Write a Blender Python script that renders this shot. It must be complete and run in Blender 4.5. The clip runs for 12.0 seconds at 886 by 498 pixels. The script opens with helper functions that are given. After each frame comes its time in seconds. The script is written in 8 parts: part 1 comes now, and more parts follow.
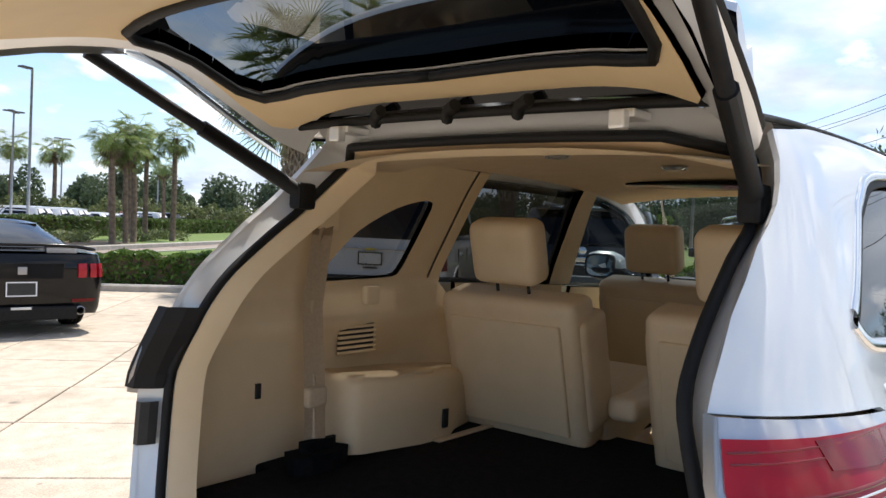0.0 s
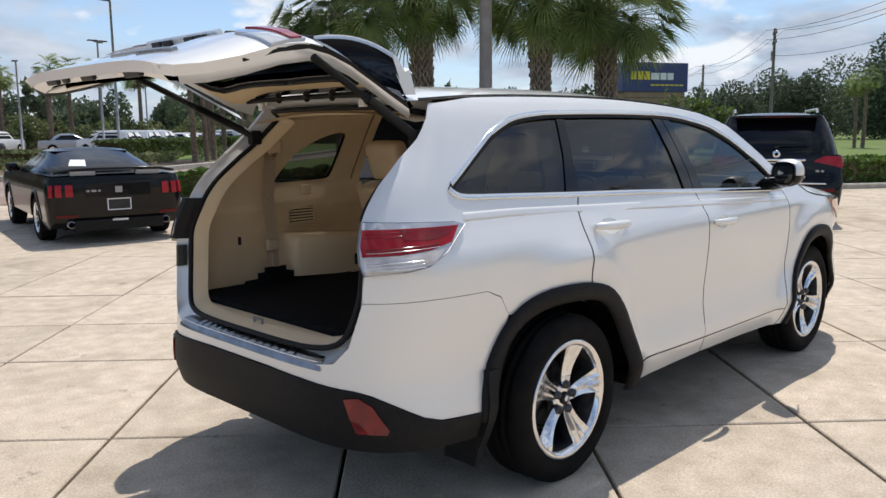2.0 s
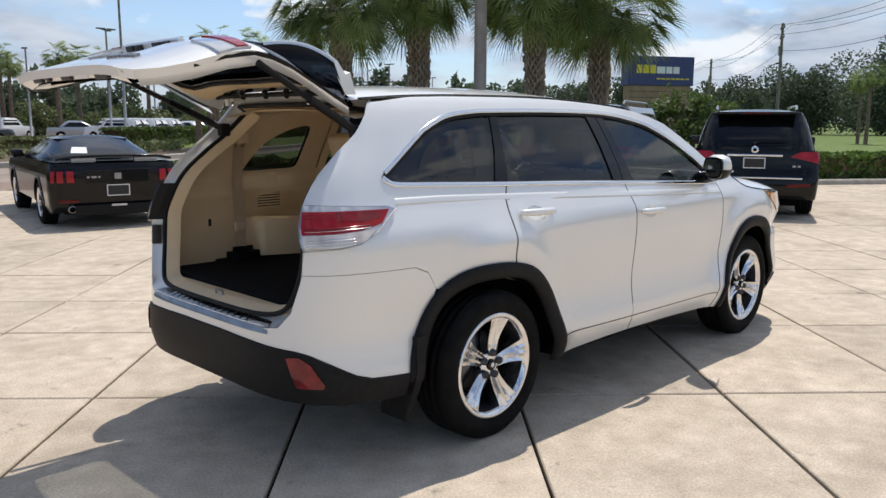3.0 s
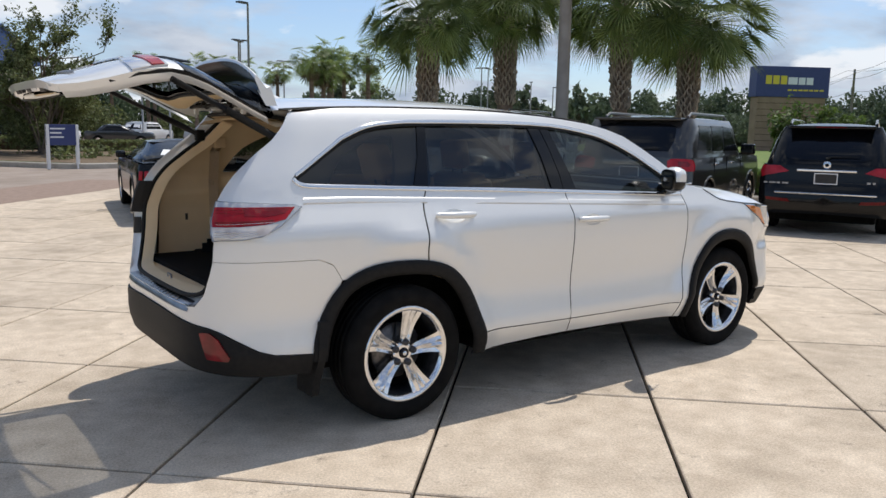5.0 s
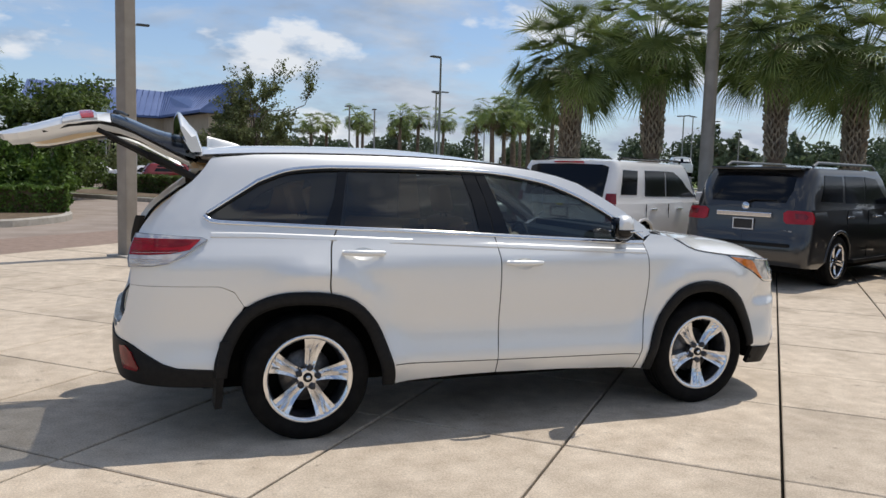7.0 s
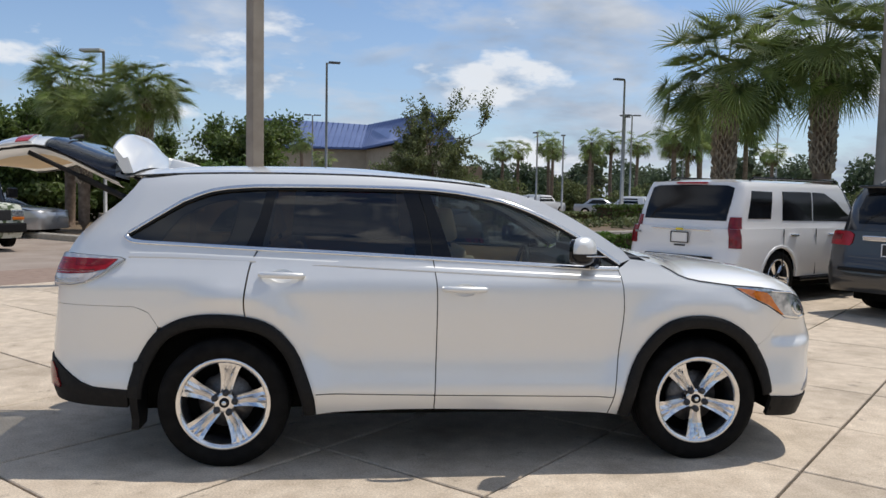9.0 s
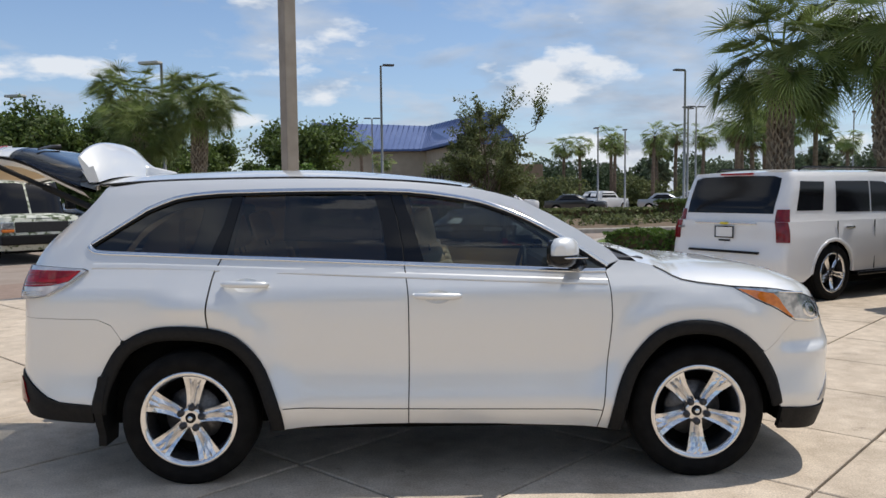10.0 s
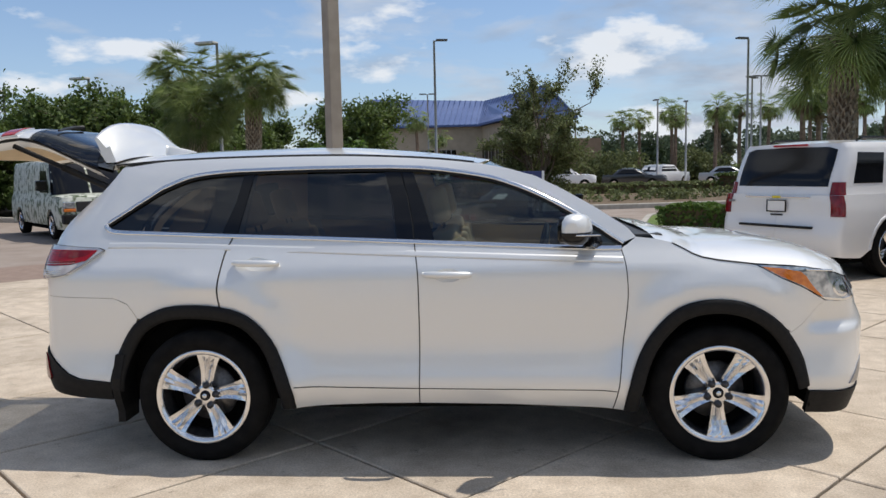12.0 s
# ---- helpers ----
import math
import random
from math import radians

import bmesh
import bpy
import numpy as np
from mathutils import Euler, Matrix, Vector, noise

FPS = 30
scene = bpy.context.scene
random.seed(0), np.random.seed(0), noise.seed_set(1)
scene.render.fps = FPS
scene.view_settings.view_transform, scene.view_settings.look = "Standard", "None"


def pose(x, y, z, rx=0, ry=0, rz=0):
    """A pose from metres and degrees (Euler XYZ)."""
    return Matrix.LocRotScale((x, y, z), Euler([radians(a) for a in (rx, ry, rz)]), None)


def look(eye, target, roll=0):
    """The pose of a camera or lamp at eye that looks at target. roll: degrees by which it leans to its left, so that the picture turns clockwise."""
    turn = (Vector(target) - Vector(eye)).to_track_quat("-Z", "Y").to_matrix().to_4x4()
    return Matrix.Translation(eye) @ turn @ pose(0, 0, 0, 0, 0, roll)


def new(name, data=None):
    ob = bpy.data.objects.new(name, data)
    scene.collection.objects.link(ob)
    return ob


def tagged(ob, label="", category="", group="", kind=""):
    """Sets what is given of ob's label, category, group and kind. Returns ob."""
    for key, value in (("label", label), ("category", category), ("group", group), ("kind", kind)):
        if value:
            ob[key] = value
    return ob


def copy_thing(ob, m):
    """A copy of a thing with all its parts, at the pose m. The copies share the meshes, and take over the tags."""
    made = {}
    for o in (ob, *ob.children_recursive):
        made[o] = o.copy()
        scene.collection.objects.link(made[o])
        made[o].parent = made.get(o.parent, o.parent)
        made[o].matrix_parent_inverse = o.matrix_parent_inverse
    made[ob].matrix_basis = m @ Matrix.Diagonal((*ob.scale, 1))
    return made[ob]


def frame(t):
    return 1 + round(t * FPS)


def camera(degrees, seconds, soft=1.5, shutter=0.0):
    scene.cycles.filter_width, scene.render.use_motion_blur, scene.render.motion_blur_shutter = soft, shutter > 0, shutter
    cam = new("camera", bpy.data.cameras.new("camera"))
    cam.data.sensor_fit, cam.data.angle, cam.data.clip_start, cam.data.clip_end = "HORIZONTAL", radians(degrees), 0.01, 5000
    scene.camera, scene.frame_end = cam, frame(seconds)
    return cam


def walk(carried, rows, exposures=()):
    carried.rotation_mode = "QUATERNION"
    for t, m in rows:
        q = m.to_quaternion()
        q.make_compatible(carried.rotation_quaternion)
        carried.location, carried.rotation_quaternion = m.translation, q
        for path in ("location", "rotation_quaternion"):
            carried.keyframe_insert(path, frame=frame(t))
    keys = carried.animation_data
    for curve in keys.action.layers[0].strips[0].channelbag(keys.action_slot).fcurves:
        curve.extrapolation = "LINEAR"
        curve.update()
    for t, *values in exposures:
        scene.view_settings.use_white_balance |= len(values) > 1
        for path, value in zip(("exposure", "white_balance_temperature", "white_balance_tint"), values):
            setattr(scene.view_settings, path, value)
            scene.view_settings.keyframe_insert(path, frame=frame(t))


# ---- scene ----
cam = camera(58.5, 12.0)
METRES, EYE, TILT, LEAN, TURN = 8.06, 1.436, 0.0, 0.0, -51.5
ROWS = [
    (0.0, 0.0, 0.0, 0.0, 0.07, -1.57, -2.63),
    (0.5, 0.0315, -0.0619, 0.0018, 2.57, -5.03, -1.03),
    (1.0, 0.0604, -0.1262, 0.006, 4.08, -6.65, -0.38),
    (1.5, 0.0925, -0.1779, 0.0131, 5.34, -7.63, 0.01),
    (2.0, 0.1166, -0.2173, 0.0124, 5.69, -8.63, 0.39),
    (2.5, 0.1364, -0.2443, 0.0145, 5.75, -9.26, 0.38),
    (3.0, 0.162, -0.2678, 0.0152, 6.33, -9.26, -0.26),
    (5.0, 0.3006, -0.2895, 0.0173, 15.48, -8.72, -1.06),
    (5.5, 0.35, -0.2833, 0.0174, 18.69, -8.04, -1.02),
    (6.0, 0.406, -0.2777, 0.0192, 22.46, -7.23, -1.1),
    (6.5, 0.4599, -0.2626, 0.02, 26.65, -6.34, -1.32),
    (7.0, 0.5107, -0.2378, 0.0204, 30.71, -5.65, -1.61),
    (9.0, 0.6406, -0.0756, 0.0182, 45.65, -4.04, -1.04),
    (9.5, 0.6465, -0.0321, 0.0182, 48.24, -3.86, -0.13),
    (10.0, 0.6595, -0.0028, 0.0188, 50.45, -4.07, 0.59),
    (10.5, 0.6683, 0.0115, 0.0193, 52.26, -4.44, 0.7),
    (11.0, 0.6684, 0.0161, 0.0195, 53.47, -4.97, 0.49),
    (11.5, 0.6677, 0.0185, 0.0198, 53.98, -5.3, 0.38),
    (12.0, 0.6714, 0.0296, 0.0188, 54.71, -5.75, 1.23),
]
walk(cam, [(t, pose(-2.0, -1.005, EYE, TILT, LEAN, TURN) @ pose(METRES * x, METRES * y, METRES * z, 90 + pitch, roll, yaw)) for t, x, y, z, yaw, pitch, roll in ROWS],
     exposures=[(0.0, 0.62), (0.5, 0.31), (1.0, 0.13), (2.0, 0.05), (3.0, 0.03), (5.0, -0.03), (7.0, -0.16), (9.0, -0.14), (12.0, -0.12)])

# ---- world, sun ----
SUN_EL, SUN_AZ = radians(66), radians(24)
world = bpy.data.worlds.new("sky")
scene.world = world
world.use_nodes = True
wn, wl = world.node_tree.nodes, world.node_tree.links
wn.clear()
w_out = wn.new("ShaderNodeOutputWorld")
w_bg = wn.new("ShaderNodeBackground")
w_bg.inputs["Strength"].default_value = 0.145
w_sky = wn.new("ShaderNodeTexSky")
w_sky.sky_type = "NISHITA"
w_sky.sun_disc = False
w_sky.sun_elevation = SUN_EL
w_sky.sun_rotation = radians(90) - SUN_AZ
w_sky.dust_density = 0.4
w_sky.ozone_density = 4.0
w_sky.air_density = 0.88
w_tc = wn.new("ShaderNodeTexCoord")
# clouds: noise on a flat layer, reached by dividing the direction by its height
w_sep = wn.new("ShaderNodeSeparateXYZ")
w_z = wn.new("ShaderNodeMath"); w_z.operation = "ADD"; w_z.inputs[1].default_value = 0.22
w_zm = wn.new("ShaderNodeMath"); w_zm.operation = "MAXIMUM"; w_zm.inputs[1].default_value = 0.05
w_div = wn.new("ShaderNodeVectorMath"); w_div.operation = "DIVIDE"
w_cmb = wn.new("ShaderNodeCombineXYZ")
w_n = wn.new("ShaderNodeTexNoise")
w_n.inputs["Scale"].default_value = 1.75
w_n.inputs["Detail"].default_value = 9.0
w_n.inputs["Roughness"].default_value = 0.55
w_n.inputs["Distortion"].default_value = 0.25
w_off = wn.new("ShaderNodeVectorMath"); w_off.operation = "ADD"; w_off.inputs[1].default_value = (3.4, 8.1, 0.0)
w_r = wn.new("ShaderNodeValToRGB")
w_r.color_ramp.elements[0].position, w_r.color_ramp.elements[1].position = 0.455, 0.63
w_n2 = wn.new("ShaderNodeTexNoise")
w_n2.inputs["Scale"].default_value = 3.2
w_n2.inputs["Detail"].default_value = 5.0
w_c = wn.new("ShaderNodeValToRGB")
w_c.color_ramp.elements[0].color, w_c.color_ramp.elements[1].color = (2.5, 3.0, 3.8, 1), (4.8, 5.1, 5.6, 1)
w_c.color_ramp.elements[0].position, w_c.color_ramp.elements[1].position = 0.35, 0.62
w_mix = wn.new("ShaderNodeMix"); w_mix.data_type = "RGBA"
wl.new(w_tc.outputs["Generated"], w_sep.inputs[0])
wl.new(w_sep.outputs["Z"], w_z.inputs[0])
wl.new(w_z.outputs[0], w_zm.inputs[0])
for k in range(3):
    wl.new(w_zm.outputs[0], w_cmb.inputs[k])
wl.new(w_tc.outputs["Generated"], w_div.inputs[0])
wl.new(w_cmb.outputs[0], w_div.inputs[1])
wl.new(w_div.outputs[0], w_off.inputs[0])
wl.new(w_off.outputs[0], w_n.inputs["Vector"])
wl.new(w_off.outputs[0], w_n2.inputs["Vector"])
w_bias = wn.new("ShaderNodeMath"); w_bias.operation = "MULTIPLY_ADD"; w_bias.inputs[1].default_value = 0.10
wl.new(w_sep.outputs["X"], w_bias.inputs[0])
wl.new(w_n.outputs["Fac"], w_bias.inputs[2])
wl.new(w_bias.outputs[0], w_r.inputs[0])
wl.new(w_n2.outputs["Fac"], w_c.inputs[0])
wl.new(w_r.outputs["Color"], w_mix.inputs["Factor"])
wl.new(w_sky.outputs["Color"], w_mix.inputs["A"])
wl.new(w_c.outputs["Color"], w_mix.inputs["B"])
# haze: paler towards the horizon
w_h = wn.new("ShaderNodeMapRange")
w_h.inputs["From Min"].default_value, w_h.inputs["From Max"].default_value = 0.0, 0.30
w_h.inputs["To Min"].default_value, w_h.inputs["To Max"].default_value = 0.42, 0.0
wl.new(w_sep.outputs["Z"], w_h.inputs["Value"])
w_hm = wn.new("ShaderNodeMix"); w_hm.data_type = "RGBA"
w_hm.inputs["B"].default_value = (3.0, 3.65, 4.7, 1)
wl.new(w_h.outputs[0], w_hm.inputs["Factor"])
wl.new(w_mix.outputs["Result"], w_hm.inputs["A"])
# small heaped clouds, flattened by the low angle
w_st = wn.new("ShaderNodeVectorMath"); w_st.operation = "MULTIPLY_ADD"
w_st.inputs[1].default_value, w_st.inputs[2].default_value = (1.0, 1.0, 2.4), (5.3, 1.7, 2.2)
w_n3 = wn.new("ShaderNodeTexNoise")
w_n3.inputs["Scale"].default_value, w_n3.inputs["Detail"].default_value, w_n3.inputs["Roughness"].default_value = 6.5, 8.0, 0.52
w_r3 = wn.new("ShaderNodeValToRGB")
w_r3.color_ramp.elements[0].position, w_r3.color_ramp.elements[1].position = 0.555, 0.625
w_r3.color_ramp.elements[1].color = (0.85, 0.85, 0.85, 1)
w_pm = wn.new("ShaderNodeMix"); w_pm.data_type = "RGBA"
w_pm.inputs["B"].default_value = (6.3, 6.5, 6.8, 1)
wl.new(w_tc.outputs["Generated"], w_st.inputs[0])
wl.new(w_st.outputs[0], w_n3.inputs["Vector"])
wl.new(w_n3.outputs["Fac"], w_r3.inputs[0])
wl.new(w_r3.outputs["Color"], w_pm.inputs["Factor"])
wl.new(w_hm.outputs["Result"], w_pm.inputs["A"])
wl.new(w_pm.outputs["Result"], w_bg.inputs["Color"])
wl.new(w_bg.outputs[0], w_out.inputs[0])

sun = new("sun", bpy.data.lights.new("sun", "SUN"))
sun.data.energy, sun.data.angle, sun.data.color = 3.55, radians(0.55), (1.0, 0.94, 0.865)
sun.matrix_world = look((0, 0, 0), (-math.cos(SUN_EL) * math.cos(SUN_AZ), -math.cos(SUN_EL) * math.sin(SUN_AZ), -math.sin(SUN_EL)))

# ---- materials ----
def material(name, color, rough=0.5, metal=0.0, color2=None, scale=6.0, detail=4.0, bump=0.0, bump_scale=60.0, coat=0.0, spec=0.5,
             lo=0.35, hi=0.65, rough2=None, island=0.0, stain=None, stain_scale=0.8, obj_random=0.0, speckle=None, grain=0.0, leafy=0.0):
    """A surface with variation at two scales: noise between two colours, fine bump, and broad stains."""
    m = bpy.data.materials.new(name)
    m.use_nodes = True
    n, l = m.node_tree.nodes, m.node_tree.links
    b = n["Principled BSDF"]
    b.inputs["Base Color"].default_value = (*color, 1)
    b.inputs["Roughness"].default_value = rough
    b.inputs["Metallic"].default_value = metal
    b.inputs["Coat Weight"].default_value = coat
    b.inputs["Coat Roughness"].default_value = 0.03
    b.inputs["Specular IOR Level"].default_value = spec
    geo = n.new("ShaderNodeNewGeometry")
    out = None
    if color2 is not None:
        t = n.new("ShaderNodeTexNoise")
        t.inputs["Scale"].default_value, t.inputs["Detail"].default_value = scale, detail
        l.new(geo.outputs["Position"], t.inputs["Vector"])
        r = n.new("ShaderNodeValToRGB")
        r.color_ramp.elements[0].position, r.color_ramp.elements[1].position = lo, hi
        r.color_ramp.elements[0].color, r.color_ramp.elements[1].color = (*color, 1), (*color2, 1)
        l.new(t.outputs["Fac"], r.inputs[0])
        out = r.outputs["Color"]
    if stain is not None:
        t2 = n.new("ShaderNodeTexNoise")
        t2.inputs["Scale"].default_value, t2.inputs["Detail"].default_value, t2.inputs["Roughness"].default_value = stain_scale, 6.0, 0.65
        l.new(geo.outputs["Position"], t2.inputs["Vector"])
        r2 = n.new("ShaderNodeValToRGB")
        r2.color_ramp.elements[0].position, r2.color_ramp.elements[1].position = 0.5, 0.72
        r2.color_ramp.elements[0].color, r2.color_ramp.elements[1].color = (0, 0, 0, 1), (1, 1, 1, 1)
        l.new(t2.outputs["Fac"], r2.inputs[0])
        mx = n.new("ShaderNodeMix"); mx.data_type = "RGBA"
        l.new(r2.outputs["Color"], mx.inputs["Factor"])
        if out is not None:
            l.new(out, mx.inputs["A"])
        else:
            mx.inputs["A"].default_value = (*color, 1)
        mx.inputs["B"].default_value = (*stain, 1)
        out = mx.outputs["Result"]
    if speckle is not None:
        t4 = n.new("ShaderNodeTexNoise")
        t4.inputs["Scale"].default_value, t4.inputs["Detail"].default_value, t4.inputs["Roughness"].default_value = 5.0, 12.0, 0.72
        l.new(geo.outputs["Position"], t4.inputs["Vector"])
        r4 = n.new("ShaderNodeValToRGB")
        r4.color_ramp.elements[0].position, r4.color_ramp.elements[1].position = 0.60, 0.74
        r4.color_ramp.elements[0].color, r4.color_ramp.elements[1].color = (0, 0, 0, 1), (1, 1, 1, 1)
        l.new(t4.outputs["Fac"], r4.inputs[0])
        mx4 = n.new("ShaderNodeMix"); mx4.data_type = "RGBA"
        l.new(r4.outputs["Color"], mx4.inputs["Factor"])
        l.new(out, mx4.inputs["A"])
        mx4.inputs["B"].default_value = (*speckle, 1)
        out = mx4.outputs["Result"]
        # scattered small oil spots with ragged rims
        vo = n.new("ShaderNodeTexVoronoi")
        vo.inputs["Scale"].default_value = 1.15
        va = n.new("ShaderNodeVectorMath"); va.operation = "MULTIPLY_ADD"
        va.inputs[1].default_value = (0.10, 0.10, 0.10)
        l.new(t4.outputs["Color"], va.inputs[0])
        l.new(geo.outputs["Position"], va.inputs[2])
        l.new(va.outputs[0], vo.inputs["Vector"])
        rv = n.new("ShaderNodeValToRGB")
        rv.color_ramp.elements[0].position, rv.color_ramp.elements[1].position = 0.035, 0.075
        rv.color_ramp.elements[0].color, rv.color_ramp.elements[1].color = (0.75, 0.75, 0.75, 1), (0, 0, 0, 1)
        l.new(vo.outputs["Distance"], rv.inputs[0])
        mv = n.new("ShaderNodeMix"); mv.data_type = "RGBA"
        l.new(rv.outputs["Color"], mv.inputs["Factor"])
        l.new(out, mv.inputs["A"])
        mv.inputs["B"].default_value = (0.16, 0.14, 0.115, 1)
        out = mv.outputs["Result"]
    if grain:
        t5 = n.new("ShaderNodeTexNoise")
        t5.inputs["Scale"].default_value, t5.inputs["Detail"].default_value, t5.inputs["Roughness"].default_value = 85.0, 4.0, 0.7
        l.new(geo.outputs["Position"], t5.inputs["Vector"])
        m5 = n.new("ShaderNodeMapRange")
        m5.inputs["From Min"].default_value, m5.inputs["From Max"].default_value = 0.25, 0.75
        m5.inputs["To Min"].default_value, m5.inputs["To Max"].default_value = 1 - grain, 1 + grain
        l.new(t5.outputs["Fac"], m5.inputs["Value"])
        h5 = n.new("ShaderNodeHueSaturation")
        l.new(m5.outputs[0], h5.inputs["Value"])
        l.new(out, h5.inputs["Color"])
        out = h5.outputs["Color"]
    if island or obj_random:
        hs = n.new("ShaderNodeHueSaturation")
        mr = n.new("ShaderNodeMapRange")
        amt = island or obj_random
        mr.inputs["To Min"].default_value, mr.inputs["To Max"].default_value = 1 - amt, 1 + amt
        if island:
            l.new(geo.outputs["Random Per Island"], mr.inputs["Value"])
        else:
            oi = n.new("ShaderNodeObjectInfo")
            l.new(oi.outputs["Random"], mr.inputs["Value"])
        l.new(mr.outputs[0], hs.inputs["Value"])
        if out is not None:
            l.new(out, hs.inputs["Color"])
        else:
            hs.inputs["Color"].default_value = (*color, 1)
        out = hs.outputs["Color"]
    if out is not None:
        l.new(out, b.inputs["Base Color"])
    if bump:
        t3 = n.new("ShaderNodeTexNoise")
        t3.inputs["Scale"].default_value, t3.inputs["Detail"].default_value = bump_scale, 5.0
        l.new(geo.outputs["Position"], t3.inputs["Vector"])
        bp = n.new("ShaderNodeBump")
        bp.inputs["Strength"].default_value, bp.inputs["Distance"].default_value = bump, 0.01
        l.new(t3.outputs["Fac"], bp.inputs["Height"])
        l.new(bp.outputs["Normal"], b.inputs["Normal"])
        if rough2 is not None:
            r3 = n.new("ShaderNodeMapRange")
            r3.inputs["To Min"].default_value, r3.inputs["To Max"].default_value = rough, rough2
            l.new(t3.outputs["Fac"], r3.inputs["Value"])
            l.new(r3.outputs[0], b.inputs["Roughness"])
    if leafy:
        tl, mxs = n.new("ShaderNodeBsdfTranslucent"), n.new("ShaderNodeMixShader")
        mxs.inputs[0].default_value = leafy
        l.new(out, tl.inputs["Color"])
        l.new(b.outputs[0], mxs.inputs[1])
        l.new(tl.outputs[0], mxs.inputs[2])
        l.new(mxs.outputs[0], n["Material Output"].inputs["Surface"])
    return m


def tinted_glass(name, tint, rough=0.0):
    """Thin tinted glass: light passes through coloured, the gloss follows Fresnel."""
    m = bpy.data.materials.new(name)
    m.use_nodes = True
    n, l = m.node_tree.nodes, m.node_tree.links
    n.remove(n["Principled BSDF"])
    tr, gl, mx, lw_ = n.new("ShaderNodeBsdfTransparent"), n.new("ShaderNodeBsdfGlossy"), n.new("ShaderNodeMixShader"), n.new("ShaderNodeLayerWeight")
    pw, fr = n.new("ShaderNodeMath"), n.new("ShaderNodeMath")
    tr.inputs["Color"].default_value = (*tint, 1)
    gl.inputs["Roughness"].default_value = rough
    gl.inputs["Color"].default_value = (1, 1, 1, 1)
    lw_.inputs["Blend"].default_value = 0.5
    pw.operation, pw.inputs[1].default_value = "POWER", 5.0
    fr.operation, fr.inputs[1].default_value, fr.inputs[2].default_value = "MULTIPLY_ADD", 0.93, 0.06
    l.new(lw_.outputs["Facing"], pw.inputs[0])
    l.new(pw.outputs[0], fr.inputs[0])
    l.new(fr.outputs[0], mx.inputs[0])
    l.new(tr.outputs[0], mx.inputs[1])
    l.new(gl.outputs[0], mx.inputs[2])
    l.new(mx.outputs[0], n["Material Output"].inputs["Surface"])
    return m


M_PEARL = material("pearl_white_paint", (0.775, 0.780, 0.768), 0.40, 0.40, (0.800, 0.806, 0.794), 900, 2, coat=1.0, spec=0.5)
M_WHITE = material("white_paint", (0.80, 0.79, 0.775), 0.3, 0.0, (0.83, 0.82, 0.80), 500, 2, coat=0.8)
M_BLACKPAINT = material("black_paint", (0.003, 0.003, 0.0035), 0.16, 0.0, (0.005, 0.005, 0.0055), 400, 2, coat=0.25, spec=0.2)
M_GREYPAINT = material("dark_grey_paint", (0.028, 0.027, 0.027), 0.28, 0.35, (0.038, 0.037, 0.036), 500, 2, coat=1.0)
M_CLAD = material("dark_grey_plastic", (0.011, 0.011, 0.0115), 0.55, 0.0, (0.016, 0.0155, 0.015), 40, 4, bump=0.12, bump_scale=500, spec=0.15)
M_SEAL = material("black_rubber", (0.007, 0.007, 0.007), 0.6, bump=0.05, bump_scale=200, spec=0.3)
M_BLACKGLOSS = material("gloss_black_trim", (0.005, 0.005, 0.006), 0.10, spec=0.35)
M_CHROME = material("chrome", (0.78, 0.79, 0.80), 0.10, 1.0)
M_DARKCHROME = material("dull_metal", (0.35, 0.35, 0.36), 0.35, 1.0)
M_STEPPLATE = material("brushed_step_plate", (0.42, 0.42, 0.43), 0.30, 1.0, (0.26, 0.26, 0.27), 9, 4)
M_ALLOY = material("bright_chrome_alloy", (0.84, 0.84, 0.84), 0.17, 1.0, (0.72, 0.72, 0.73), 14, 3)
M_ALLOYDARK = material("grey_rim_barrel", (0.05, 0.05, 0.053), 0.4, 0.6, (0.09, 0.09, 0.095), 30, 3)
M_TYRE = material("tyre_rubber", (0.006, 0.006, 0.006), 0.75, 0, (0.011, 0.0105, 0.010), 14, 5, bump=0.2, bump_scale=160, spec=0.10)
M_UNDER = material("underbody_black", (0.005, 0.005, 0.005), 0.95, 0, (0.009, 0.009, 0.008), 10, 4, spec=0.03)
M_REDLENS = material("red_lens", (0.40, 0.016, 0.028), 0.12, 0, (0.27, 0.008, 0.014), 7, 3, coat=0.25, spec=0.2)
M_TAILRED = material("deep_red_lens", (0.23, 0.007, 0.011), 0.12, 0, (0.12, 0.003, 0.005), 14, 3, coat=0.5, spec=0.3)
M_DARKRED = material("dark_red_reflector", (0.15, 0.001, 0.003), 0.2, 0, (0.07, 0.001, 0.002), 60, 1, coat=0.2, spec=0.2)
M_CLEARLENS = material("pale_lamp_surround", (0.62, 0.63, 0.65), 0.08, 0.35, (0.48, 0.50, 0.53), 8, 2, coat=1.0)
M_CLEARLENS2 = material("clear_lamp_lens", (0.74, 0.69, 0.65), 0.10, 0.15, (0.55, 0.48, 0.44), 14, 2, coat=1.0)
M_BRAKE = material("brake_steel", (0.12, 0.115, 0.11), 0.4, 0.8, (0.18, 0.17, 0.165), 60, 3)
M_MIRROR = material("dim_mirror", (0.30, 0.31, 0.32), 0.03, 1.0)
M_AMBER = material("amber_lens", (0.70, 0.20, 0.02), 0.10, 0, (0.58, 0.14, 0.012), 45, 2, coat=1.0)
# pale patches in the colour noise stand for highlights in the lens
M_HEADLENS = material("headlamp_lens", (0.24, 0.27, 0.30), 0.05, 0.6, (0.62, 0.66, 0.70), 22, 3, coat=1.0)
